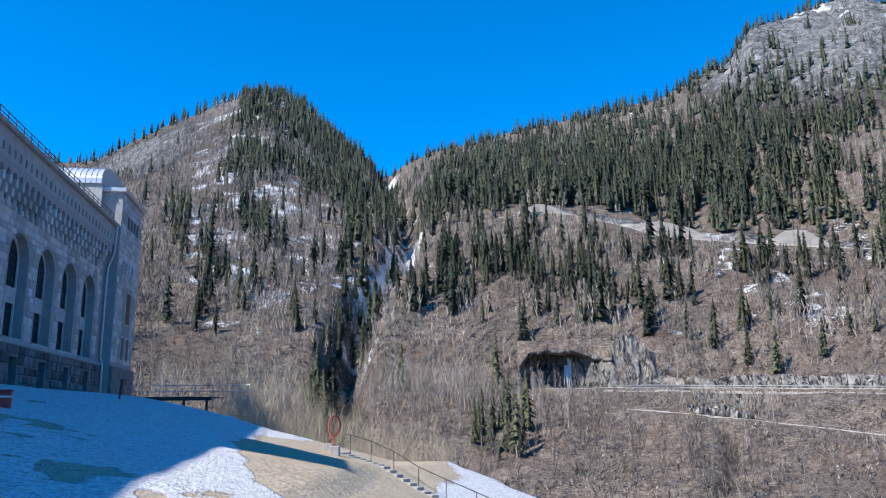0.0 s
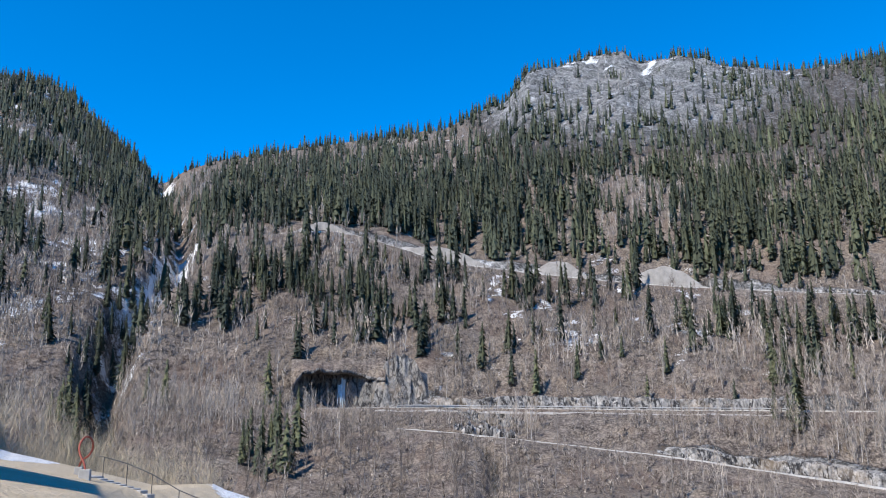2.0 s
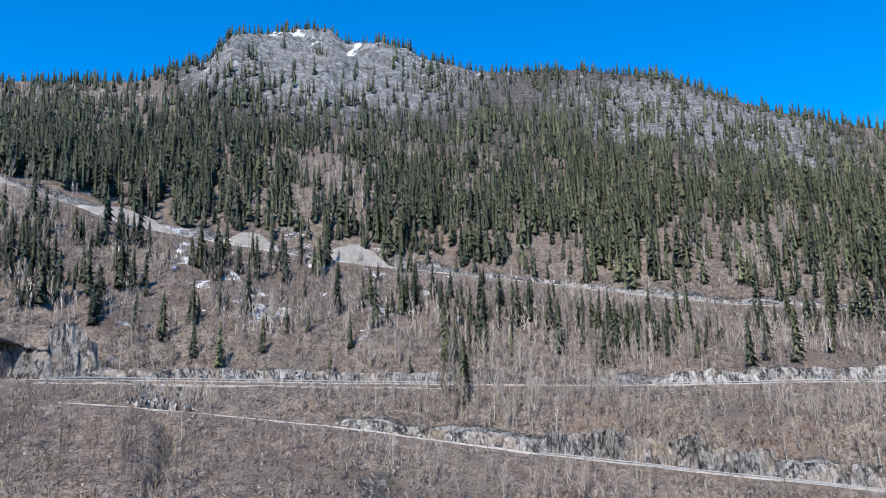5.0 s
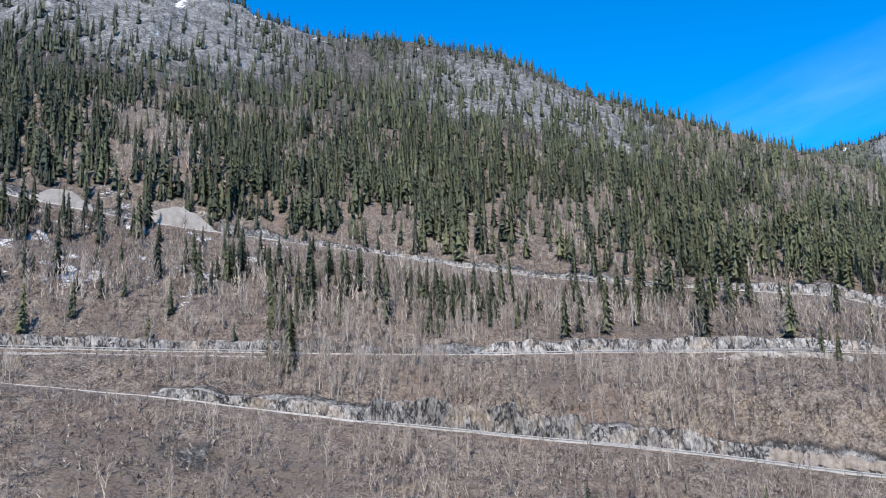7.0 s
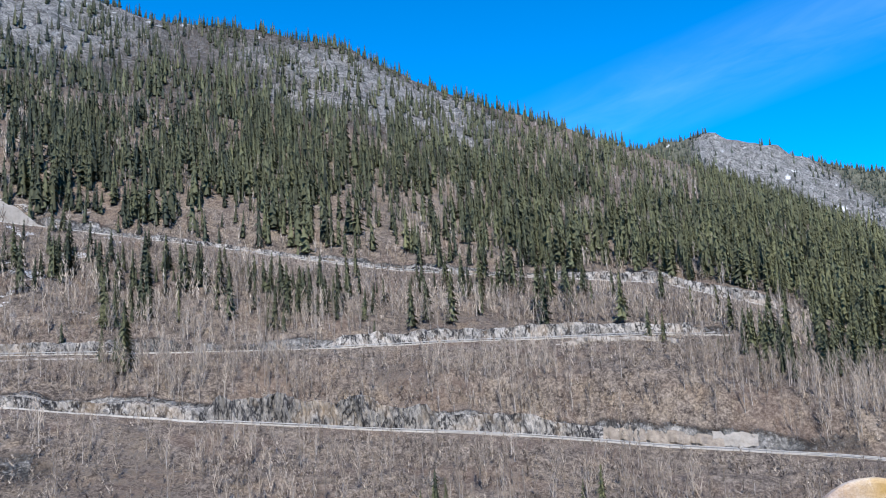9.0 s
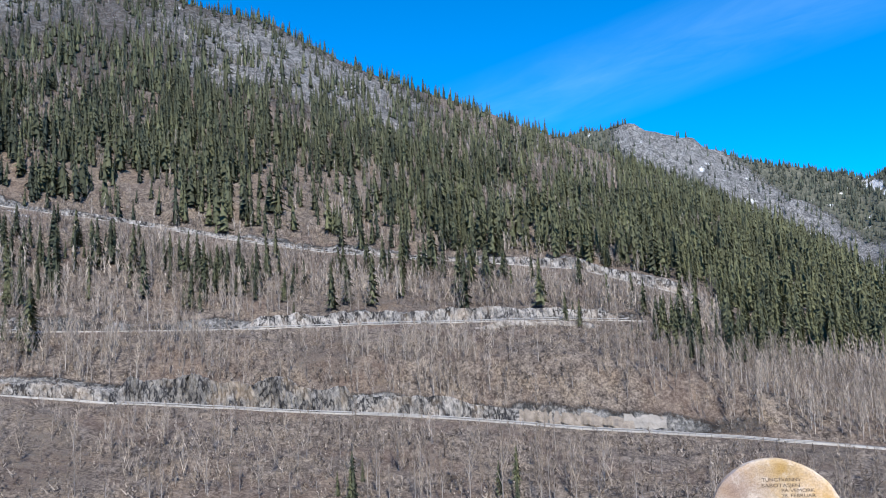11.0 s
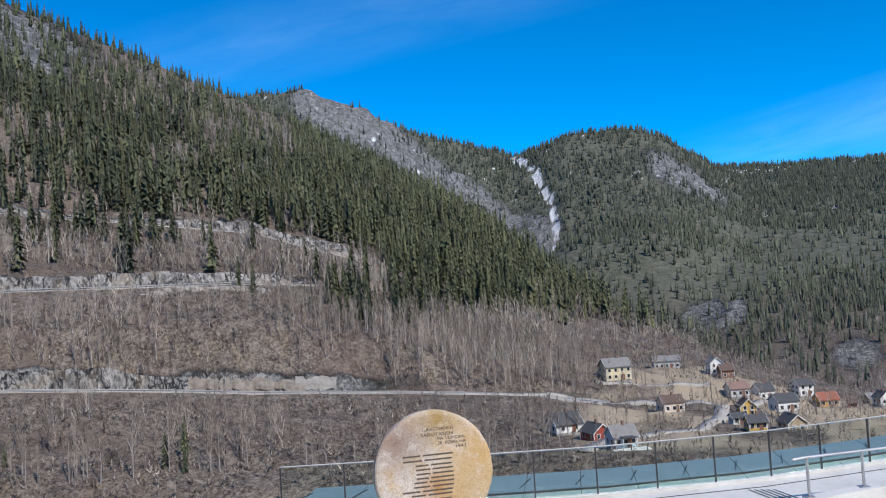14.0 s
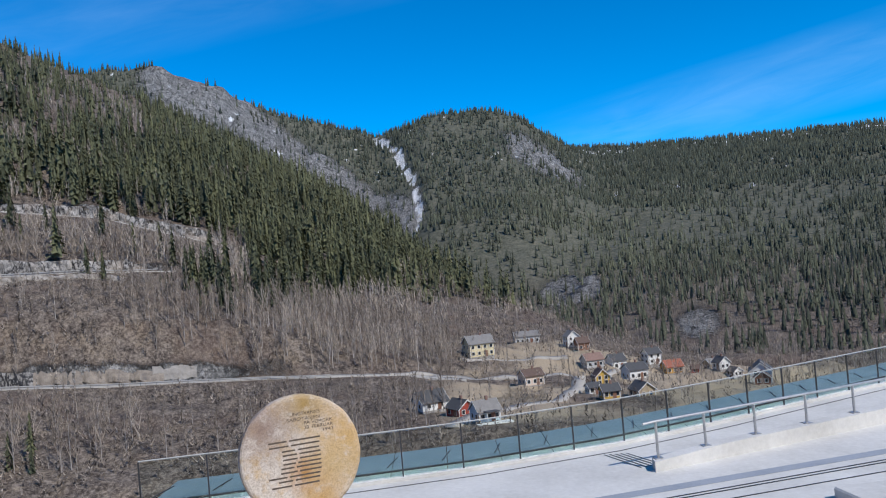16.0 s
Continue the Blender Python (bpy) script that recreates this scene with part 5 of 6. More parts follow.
    for a, b in zip(xs, xs[1:]):
        h2 = (b - a) / 2 - 0.2
        for k in range(9):
            ang = math.pi * (1 - k / 8)
            scallop.append(((a + b) / 2 + h2 * math.cos(ang), 16.9 + min(h2, 0.5) * math.sin(ang)))
    scallop += [(47, 16.9), (47, 17.75)]
    part("arch_band", pierced(scallop, [], 0.62, 0.61), MORTAR, base)
    slots = [arch_loop(0.7 + 0.98 * k, 0.17, 18.05, 18.65, 5) for k in range(46)]
    part("parapet", pierced(rect_loop(-0.99, 47, 17.75, 19.5), slots, 0.62, 0.5), GRANITE, base)
    # dark sheet that stands in for the shade inside the parapet slots
    part("slot_shade", boxed(0.3, 46, 0.08, 0.12, 17.9, 18.8), FRAME_AND_SHADE, base)
    part("cornice", boxed(-1.0, 47, -0.4, 0.92, 19.5, 19.85, bevel=0.06), CONCRETE_GREY, base, "pale eaves with a gutter")
    for k in range(34):
        if k == 0:
            post = part("rail_post", boxed(-0.03, 0.03, 0.62, 0.68, 19.85, 20.5), DARK_STEEL, base)
            post.location.x = 0.4
        else:
            part("rail_post", post.data, None, base).location.x = 0.4 + 1.35 * k
    for zz in (20.2, 20.5):
        part("guard_rail", boxed(0.2, 46, 0.63, 0.67, zz - 0.025, zz + 0.025), DARK_STEEL, base)
    # dark sheet behind the corbel niches, in place of their deep shade
    part("niche_shade", boxed(0.3, 46.5, -0.94, -0.90, 14.6, 17.4), FRAME_AND_SHADE, base)
    part("rear_block", boxed(-1, 47, -17, -0.97, 2.0, 19.5), MORTAR, base)
    # the front goes on past a middle tower
    part("middle_tower", boxed(47.05, 53, -12, 1.6, 1.0, 23.4), MORTAR, base)
    part("far_wing", boxed(53.05, 96, -17, 0, 0.0, 20.5), MORTAR, base)
    # end pavilion
    pav = part("pavilion", boxed(-9.2, -1.005, -12, 1.0, 2.0, 23.0), MORTAR, base, "square granite end tower")
    part("pavilion_cornice", boxed(-9.5, -0.7, -12, 1.35, 23.0, 23.4, bevel=0.06), ROOF_METAL, base, "pale metal-clad eaves")
    part("attic", boxed(-9.6, -0.4, -13, -0.8, 19.0, 23.6), GRANITE, base)
    part("pavilion_plinth", boxed(-9.4, -1.02, -0.1, 1.3, 2.0, 6.6, bevel=0.05), PLINTH_STONE, base, "dark rough-hewn granite plinth")
    for x0, x1, z0, z1 in ((-5.2, -4.3, 7.4, 9.5), (-7.1, -6.2, 7.4, 9.5), (-6.6, -5.0, 10.9, 13.9)):
        w = part("window", boxed(x0 - 0.12, x1 + 0.12, 1.005, 1.08, z0 - 0.12, z1 + 0.12, bevel=0.02), GRANITE, base)
        part("pane", boxed(x0, x1, 1.06, 1.09, z0, z1), DARK_GLASS, w)
    w = part("window", boxed(-6.6, -5.0, 1.305, 1.37, 3.3, 5.7, bevel=0.02), PLINTH_STONE, base)
    part("pane", boxed(-6.5, -5.1, 1.35, 1.38, 3.4, 5.6), DARK_GLASS, w)
    for k in range(4):
        part("vent", boxed(-7.6 + 1.2 * k, -7.1 + 1.2 * k, 1.0, 1.06, 20.0, 21.2), FRAME_AND_SHADE, base)
        ob = part("corbel", me, None, base)
        ob.location = (-6.0 + 1.15 * k, 1.0, -0.4)
        ob.scale = (1, 0.45, 1)
    # barrel roof behind
    bm = bmesh.new()
    rings = []
    n = 26
    for k in range(n + 1):
        a = math.pi * k / n
        x = -5.0 - 4.75 * math.cos(a)
        z = 23.6 + 2.3 * max(math.sin(a), 0.0) ** 0.7
        rings.append([bm.verts.new((x, y, z)) for y in (-0.9, -13.2)])
    for a, b in zip(rings, rings[1:]):
        bm.faces.new((a[0], b[0], b[1], a[1]))
    bm.faces.new([r[0] for r in rings])
    bm.faces.new([r[1] for r in rings][::-1])
    part("barrel_roof", bm, ROOF_METAL, base, "pale curved sheet-metal roof")
    for j in range(25):
        y = -0.9 - 0.5 * j
        part("roof_seam", tube([(-5.0 - 4.78 * math.cos(math.pi * k / 12), y, 23.62 + 2.32 * max(math.sin(math.pi * k / 12), 0.0) ** 0.7) for k in range(13)], 0.04, 4), ROOF_METAL, base)
    part("downpipe", tube([(-0.35, 0.55, 3.0), (-0.35, 0.55, 6.7), (-0.45, 0.3, 7.3), (-0.45, 0.3, 15.5), (-0.5, 0.75, 17.0), (-0.5, 0.85, 19.6)], 0.09), ROOF_METAL, base)
    return base, pl, pav, bays, half, sill, top, rng


def lay_stones(base, pl, pav, bays, half, sill, top, rng):
    """Courses of dressed stone on the front, rough stone on the plinth, each a block of its own."""
    def block(x0, x1, z0, z1, y, proud, mat, parent, cache={}):
        key = (round(x1 - x0, 1), round(z1 - z0, 1), mat.name)
        if key not in cache:
            w, h = key[0], key[1]
            bm = bmesh.new()
            v0 = [bm.verts.new(p) for p in ((0, 0, 0), (w, 0, 0), (w, 0, h), (0, 0, h))]
            e = 0.05 if mat is PLINTH_STONE else 0.025
            v1 = [bm.verts.new(p) for p in ((e, 1, e), (w - e, 1, e), (w - e, 1, h - e), (e, 1, h - e))]
            for i in range(4):
                bm.faces.new((v0[i], v0[(i + 1) % 4], v1[(i + 1) % 4], v1[i]))
            bm.faces.new(v1)
            bmesh.ops.recalc_face_normals(bm, faces=bm.faces)
            m2 = bpy.data.meshes.new("stone")
            bm.to_mesh(m2)
            bm.free()
            m2.materials.append(mat)
            cache[key] = m2
        ob = new("stone", cache[key])
        ob.parent = parent
        ob.location, ob.scale = (x0, y, z0), (1, proud, 1)

    def blocked(x0, x1, z0, z1):
        for c in bays:
            if z1 > sill - 0.25 and z0 < top + 0.05:
                mid = max(z0, z1 - 0.3)
                w = half + 0.06 if mid < top - half else math.sqrt(max((half + 0.06) ** 2 - (mid - (top - half)) ** 2, 0))
                if x1 > c - w and x0 < c + w:
                    return True
        return False

    z = 6.9
    while z < 15.5:
        h = rng.choice((0.42, 0.5, 0.6))
        x = 0.05 + rng.uniform(0, 0.4)
        while x < 26:
            w = rng.choice((0.7, 0.9, 1.1, 1.3))
            if not blocked(x, x + w, z, z + h):
                block(x, x + w - 0.03, z, z + h - 0.03, 0.0, rng.uniform(0.02, 0.05), GRANITE, base)
                x += w
            else:
                x += 0.25
        z += h
    z = 2.6
    while z < 6.3:
        h = rng.choice((0.5, 0.6, 0.7))
        x = 0.1
        while x < 26:
            w = rng.choice((0.6, 0.8, 1.0, 1.2))
            near_c = min(bays, key=lambda c: abs(c - x - w / 2))
            if z + h > 3.15 and z < 5.85 and x + w > near_c - 0.75 and x < near_c + 0.75:
                x += 0.2
                continue
            block(x, x + w - 0.05, z, min(z + h - 0.05, 6.5), 0.32, rng.uniform(0.04, 0.14), PLINTH_STONE, pl)
            x += w
        z += h
    z = 7.0
    while z < 22.6:
        h = rng.choice((0.5, 0.6))
        x = -9.15
        while x < -1.5:
            w = min(rng.choice((0.7, 0.9, 1.1)), -1.05 - x)
            if not (x + w > -7.3 and x < -4.1 and 7.1 < z < 14.0) and not (20.0 < z < 21.1):
                block(x, x + w - 0.03, z, z + h - 0.03, 1.0, rng.uniform(0.02, 0.05), GRANITE, pav)
            x += w
        z += h


STATION = build_power_station()


# ---------------------------------------------------------------- round the power station
def polar(b, r):
    return r * math.sin(radians(b)), r * math.cos(radians(b))


def build_lookout():
    """Timber deck with a railing past the end of the building."""
    a, c = Vector((*polar(-22.0, 76), 0)), Vector((*polar(-15.6, 71), 0))
    d = (c - a).normalized()
    length = (c - a).length
    base = new("viewing_deck")
    base.matrix_basis = Matrix.Translation((a.x, a.y, 3.65)) @ Matrix.Rotation(math.atan2(d.y, d.x), 4, "Z")
    tagged(base, "weathered timber viewing deck with a thin metal railing", "deck")
    for k in range(9):
        part("plank", boxed(0, length, 0.25 * k, 0.25 * k + 0.23, -0.06, 0), WEATHERED, base)
    part("edge_beam", boxed(0, length, -0.15, -0.02, -0.32, -0.02), DARK_STEEL, base)
    for k in range(5):
        x = length * (0.06 + 0.22 * k)
        part("deck_post", boxed(x - 0.08, x + 0.08, 0.1, 0.26, -5.5, -0.07), DARK_STEEL, base)
    for k in range(8):
        x = 0.1 + k * (length + 2.2) / 7
        part("rail_post", boxed(x - 0.025, x + 0.025, 2.05, 2.1, -1.0 if x > length else 0, 1.02), ROOF_METAL, base)
    for z in (0.5, 1.02):
        part("guard_rail", tube([(0, 2.08, z), (length + 2.3, 2.08, z)], 0.035, 6), ROOF_METAL, base)


def build_loop_sculpture():
    x0, y0 = polar(-7.37, 43.0)
    x1, y1 = polar(-7.75, 45.5)
    base = new("loop_sculpture")
    base.matrix_basis = pose(x0, y0, ground_at(x0, y0))
    tagged(base, "rust-red steel loop sculpture rising from grey stone blocks on the lawn", "sculpture")
    dx, dy, dz = x1 - x0, y1 - y0, ground_at(x1, y1) - ground_at(x0, y0)
    part("plinth_block", boxed(-0.25, 0.25, -0.25, 0.25, -0.15, 0.44, bevel=0.03), CONCRETE_GREY, base, "grey stone block")
    part("plinth_block", boxed(dx - 0.2, dx + 0.2, dy - 0.2, dy + 0.2, dz - 0.15, dz + 0.40, bevel=0.03), CONCRETE_GREY, base, "pale stone block")
    shape = [(0.0, 0.40), (-0.10, 0.72), (-0.27, 1.0), (-0.40, 1.3), (-0.41, 1.6), (-0.30, 1.86), (-0.15, 1.94), (0.0, 1.86), (0.10, 1.6), (0.06, 1.3), (-0.12, 1.02)]
    pts = [(sx, dy * 0.06 * k, sz) for k, (sx, sz) in enumerate(shape)] + [(dx * 0.7, dy * 0.8, dz + 0.72), (dx, dy, dz + 0.38)]
    smooth = []
    for i in range(len(pts) - 1):
        p0, p1, p2, p3 = (Vector(pts[max(0, min(len(pts) - 1, i + q))]) for q in (-1, 0, 1, 2))
        for t in (0.0, 0.34, 0.67):
            smooth.append(0.5 * ((2 * p1) + (p2 - p0) * t + (2 * p0 - 5 * p1 + 4 * p2 - p3) * t * t + (3 * p1 - p0 - 3 * p2 + p3) * t ** 3))
    smooth.append(Vector(pts[-1]))
    part("loop", tube(smooth, 0.05, 8), RUST_RED, base)


def build_steps():
    """Concrete steps down the bank, with a tube handrail."""
    a = Vector((*polar(-6.9, 46.0), 0))
    d = Vector((4.1, -5.9, 0)).normalized()
    base = new("garden_steps")
    base.matrix_basis = Matrix.Translation((a.x, a.y, 0)) @ Matrix.Rotation(math.atan2(d.y, d.x), 4, "Z")
    tagged(base, "concrete garden steps with a slim tube handrail down the grassy bank", "steps")
    run = 0.62
    hs = [ground_at(a.x + d.x * run * k, a.y + d.y * run * k) for k in range(34)]
    for k in range(1, 34):
        hs[k] = min(hs[k], hs[k - 1] - 0.03)
    tread = boxed(0, run - 0.05, 0.12, 0.52, -0.35, -0.05, bevel=0.02)
    first = part("step", tread, CONCRETE_GREY, base)
    first.location = (0, 0, hs[0])
    for k in range(1, 34):
        part("step", first.data, None, base).location = (run * k, 0, hs[k])
    part("landing", boxed(-1.6, 0, -1.0, 0.6, hs[0] - 0.3, hs[0] + 0.06, bevel=0.02), CONCRETE_GREY, base)
    top = []
    for k in range(0, 34, 4):
        x = run * k * 0.92 + 0.2
        part("rail_post", tube([(x, 0.42, hs[k]), (x, 0.42, hs[k] + 1.0)], 0.02, 6), DARK_STEEL, base)
        top.append((x, 0.42, hs[k] + 1.0))
    part("handrail", tube([(top[0][0] - 0.5, 0.42, top[0][2])] + top, 0.022, 6), DARK_STEEL, base)


def build_marker_post():
    x, y = polar(-21.4, 52)
    base = new("marker_post")
    base.matrix_basis = pose(x, y, ground_at(x, y), 0, 4, 0)
    tagged(base, "dark leaning steel marker post in the snow", "post")
    part("shaft", tube([(0, 0, -0.2), (0, 0, 1.05)], 0.06, 8), DARK_STEEL, base)
    part("cap", boxed(-0.09, 0.09, -0.09, 0.09, 1.04, 1.12, bevel=0.02), DARK_STEEL, base)
    x, y = polar(-28.1, 31)
    base = new("grit_box")
    base.matrix_basis = pose(x, y, ground_at(x, y), 0, 0, 20)
    tagged(base, "small red box with a pale band standing in the snow", "box")
    part("body", boxed(-0.28, 0.28, -0.22, 0.22, -0.1, 0.5, bevel=0.03), RED_PAINT, base)
    part("band", boxed(-0.284, 0.284, -0.224, 0.224, 0.3, 0.36), ROOF_METAL, base, "pale band")
    part("lid", boxed(-0.31, 0.31, -0.25, 0.25, 0.5, 0.56, bevel=0.02), RED_PAINT, base)


build_lookout()
build_loop_sculpture()
build_steps()
build_marker_post()


# ---------------------------------------------------------------- the village
def paint(name, c):
    return simple(name, tuple(0.82 * v for v in c), c, 1.2, 0.75, bumpy=0.15, dist=0.01, stretch=(1, 1, 8))


PAINTS = {k: paint(k + "_boards", c) for k, c in {
    "cream": (0.78, 0.68, 0.44), "white": (0.84, 0.84, 0.82), "pale_blue": (0.55, 0.66, 0.74), "red": (0.36, 0.06, 0.04), "yellow": (0.66, 0.42, 0.09), "pink": (0.72, 0.60, 0.50),
    "orange": (0.62, 0.36, 0.10), "brown": (0.24, 0.12, 0.08), "tan": (0.45, 0.36, 0.24), "grey": (0.52, 0.53, 0.54)}.items()}
ROOFS = {k: simple(k + "_roof", tuple(0.6 * v for v in c), c, 1.5, 0.75, bumpy=0.5, dist=0.03, fine=6) for k, c in {
    "black": (0.085, 0.087, 0.093), "grey": (0.27, 0.26, 0.25), "red": (0.38, 0.13, 0.08), "brick": (0.30, 0.19, 0.155), "brown": (0.15, 0.10, 0.08)}.items()}
WHITE_TRIM = simple("white_trim", (0.66, 0.66, 0.65), (0.80, 0.80, 0.79), 2.0, 0.6, bumpy=0.05)


def house(b, r, w, deep, eave, rise, turn, wall, roof, label, storeys=1, across=3, chimney=True, porch=False):
    """A gabled timber house: x along the ridge, the long front to -y."""
    x, y = polar(b, r)
    z = min(ground_at(x, y), ground_at(x + 2, y), ground_at(x, y + 2))
    base = new("house")
    base.matrix_basis = pose(x, y, z, 0, 0, turn) @ Matrix.Scale(0.95, 4)
    tagged(base, label, "house", "houses of the village")
    W, D = w / 2, deep / 2
    part("foundation", boxed(-W + 0.05, W - 0.05, -D + 0.05, D - 0.05, -3.0, 0.5), CONCRETE_GREY, base)
    bm = bmesh.new()
    ring = [(-D, 0.5), (D, 0.5), (D, eave), (0, eave + rise), (-D, eave)]
    l, rgt = [bm.verts.new((-W, py, pz)) for py, pz in ring], [bm.verts.new((W, py, pz)) for py, pz in ring]
    bm.faces.new(l[::-1])
    bm.faces.new(rgt)
    for i in range(5):
        bm.faces.new((l[i], l[(i + 1) % 5], rgt[(i + 1) % 5], rgt[i]))
    part("wall", bm, PAINTS[wall], base)
    slope = rise / D
    for s in (-1, 1):
        bm = bmesh.new()
        o = D + 0.45
        prof = [(0, eave + rise + 0.08), (s * o, eave - 0.45 * slope + 0.08), (s * o, eave - 0.45 * slope + 0.26), (0, eave + rise + 0.3)]
        l, rgt = [bm.verts.new((-W - 0.4, py, pz)) for py, pz in prof], [bm.verts.new((W + 0.4, py, pz)) for py, pz in prof]
        bm.faces.new(l)
        bm.faces.new(rgt[::-1])
        for i in range(4):
            bm.faces.new((l[i], l[(i + 1) % 4], rgt[(i + 1) % 4], rgt[i]))
        roof_part = part("roof", bm, ROOFS[roof], base)
        for e in (-1, 1):
            bm = bmesh.new()
            xa, xb = sorted((e * (W + 0.41), e * (W + 0.46)))
            prof = [(0, eave + rise - 0.02), (s * o, eave - 0.45 * slope - 0.02), (s * o, eave - 0.45 * slope + 0.24), (0, eave + rise + 0.28)]
            l, rgt = [bm.verts.new((xa, py, pz)) for py, pz in prof], [bm.verts.new((xb, py, pz)) for py, pz in prof]
            bm.faces.new(l)
            bm.faces.new(rgt[::-1])
            for i in range(4):
                bm.faces.new((l[i], l[(i + 1) % 4], rgt[(i + 1) % 4], rgt[i]))
            part("bargeboard", bm, WHITE_TRIM, roof_part)
    if chimney:
        part("chimney", boxed(W * 0.2 - 0.3, W * 0.2 + 0.3, -0.3, 0.3, eave + rise * 0.6, eave + rise + 1.1, bevel=0.03), ROOFS["brick"], base)
    for s in (-1, 1):
        for st in range(storeys):
            z0 = 1.1 + st * (eave - 0.6) / storeys
            for k in range(across):
                xc = -W + (k + 0.5) * 2 * W / across
                ya, yb = sorted((s * (D + 0.004), s * (D + 0.07)))
                win = part("window", boxed(xc - 0.6, xc + 0.6, ya, yb, z0, z0 + 1.35), WHITE_TRIM, base)
                ya, yb = sorted((s * (D + 0.05), s * (D + 0.085)))
                part("pane", boxed(xc - 0.47, xc + 0.47, ya, yb, z0 + 0.12, z0 + 1.23), DARK_GLASS, win)
        for st in range(storeys + 1):
            z0 = 1.1 + st * (eave - 0.6) / storeys
            if z0 + 1.2 > eave + rise * 0.55:
                continue
            for yc in ((-D * 0.45, D * 0.45) if st < storeys else (0,)):
                xa, xb = sorted((s * (W + 0.004), s * (W + 0.07)))
                win = part("window", boxed(xa, xb, yc - 0.55, yc + 0.55, z0, z0 + 1.25), WHITE_TRIM, base)
                xa, xb = sorted((s * (W + 0.05), s * (W + 0.085)))
                part("pane", boxed(xa, xb, yc - 0.42, yc + 0.42, z0 + 0.12, z0 + 1.13), DARK_GLASS, win)
    for xc in (-W, W):
        for yc in (-D, D):
            part("corner_board", boxed(xc - 0.09, xc + 0.09, yc - 0.09, yc + 0.09, 0.5, eave - 0.1), WHITE_TRIM, base)
    part("door", boxed(-0.5 + W * 0.33, 0.5 + W * 0.33, -D - 0.09, -D - 0.005, 0.5, 2.55), PAINTS["brown"], base)
    if porch:
        part("terrace", boxed(-W - 0.8, W + 2.2, -D - 2.4, -D - 0.01, -1.2, 0.35), PAINTS["white"], base, "white-boarded terrace")
        part("porch_roof", boxed(-1.6, 1.6, -D - 2.2, -D - 0.01, 2.9, 3.1), ROOFS["black"], base)
        for xc in (-1.5, 1.5):
            part("porch_post", boxed(xc - 0.07, xc + 0.07, -D - 2.15, -D - 2.0, 0.35, 2.9), WHITE_TRIM, base)
    return base


# turn: degrees about the vertical; at turn -b the front faces the viewpoint
house(99.9, 289, 9.6, 7.5, 5.3, 2.6, -99.9 + 22, "cream", "grey", "cream two-storey timber house with a grey roof", 2, 4)
house(103.3, 336, 10.5, 7.0, 3.6, 1.8, -103 + 8, "grey", "grey", "pale grey house with a long balcony on the slope", 1, 5)
house(106.4, 330, 5.5, 5.0, 4.8, 2.2, -106 - 70, "white", "grey", "small white gabled house high on the slope", 2, 2)
house(107.1, 326, 5.0, 5.0, 3.6, 1.9, -107 + 20, "brown", "brown", "brown timber house with a brown roof", 1, 2)
house(103.4, 246, 6.4, 5.5, 3.5, 1.7, -103 + 25, "pink", "brown", "pale pink house with a brown hipped roof", 1, 3)
house(96.2, 206, 7.6, 5.8, 2.7, 2.5, -96 + 28, "white", "black", "white gabled house with a black roof by the lane", 1, 2)
house(98.3, 196, 5.6, 5.0, 2.6, 1.9, -98 - 55, "red", "black", "red timber cottage with a black roof", 1, 2)
house(100.0, 180, 5.4, 5.0, 3.0, 2.0, -100 + 24, "pale_blue", "grey", "pale blue house with a grey roof and white terrace", 1, 3, True, True)
house(107.7, 286, 6.6, 5.5, 3.3, 1.9, -107 + 25, "grey", "brick", "pale grey house with a brick-red roof", 1, 3)
house(109.3, 296, 5.8, 5.5, 3.6, 2.1, -109 + 30, "white", "black", "white house with a black roof by the road", 1, 2)
house(108.2, 242, 4.2, 4.5, 3.4, 2.1, -108 - 72, "yellow", "brown", "yellow gabled timber house with a brown roof", 2, 2)
house(107.6, 228, 3.4, 3.6, 2.6, 1.0, -107 + 20, "white", "black", "white boathouse-like shed with a flat dark roof", 1, 2, False)
house(108.7, 217, 4.6, 4.2, 2.6, 1.5, -108 + 18, "yellow", "black", "yellow timber house with a black roof", 1, 3)
house(110.5, 264, 6.6, 6.0, 3.6, 1.9, -110 + 28, "white", "black", "white house with a black hipped roof", 1, 3)
house(111.7, 316, 5.8, 5.5, 4.6, 2.0, -111 + 30, "white", "black", "tall white house with a black roof and chimney", 2, 2)
house(113.0, 312, 6.8, 6.0, 3.0, 2.2, -113 + 25, "orange", "red", "ochre house with a bright red roof", 1, 3)
house(110.9, 225, 5.6, 5.2, 2.8, 2.0, -111 - 60, "tan", "black", "tan gabled house with a dark roof", 1, 2)
house(114.5, 310, 3.2, 3.0, 2.4, 1.2, -114, "red", "brown", "small red shed by the trees", 1, 1, False)
house(115.6, 318, 5.2, 4.5, 3.0, 1.6, -115 + 40, "tan", "grey", "weathered tan house with a grey roof", 1, 2)
house(116.2, 292, 4.2, 4.2, 3.0, 1.8, -116 - 55, "white", "black", "white gabled house with a black roof", 1, 2)
house(117.0, 288, 3.6, 3.8, 2.5, 1.3, -117 - 50, "white", "black", "white annexe with a low black roof", 1, 2, False)


def build_row_house():
    """Three stepped gables, one behind the other."""
    tones = (("white", 0), ("grey", 4.0), ("white", 8.0))
    for k, (tone, back) in enumerate(tones):
        house(118.6 + 0.02 * k, 252 + back, 4.2, 6.2, 3.6 + 1.1 * k, 2.4, -118 + 90, tone, "black", "striped grey and white row house with a steep gable", 2, 2, False)
    house(118.7, 246, 3.0, 4.6, 2.6, 1.8, -118 + 90, "brown", "brown", "brown gabled shed before the row houses", 1, 1, False)


build_row_house()


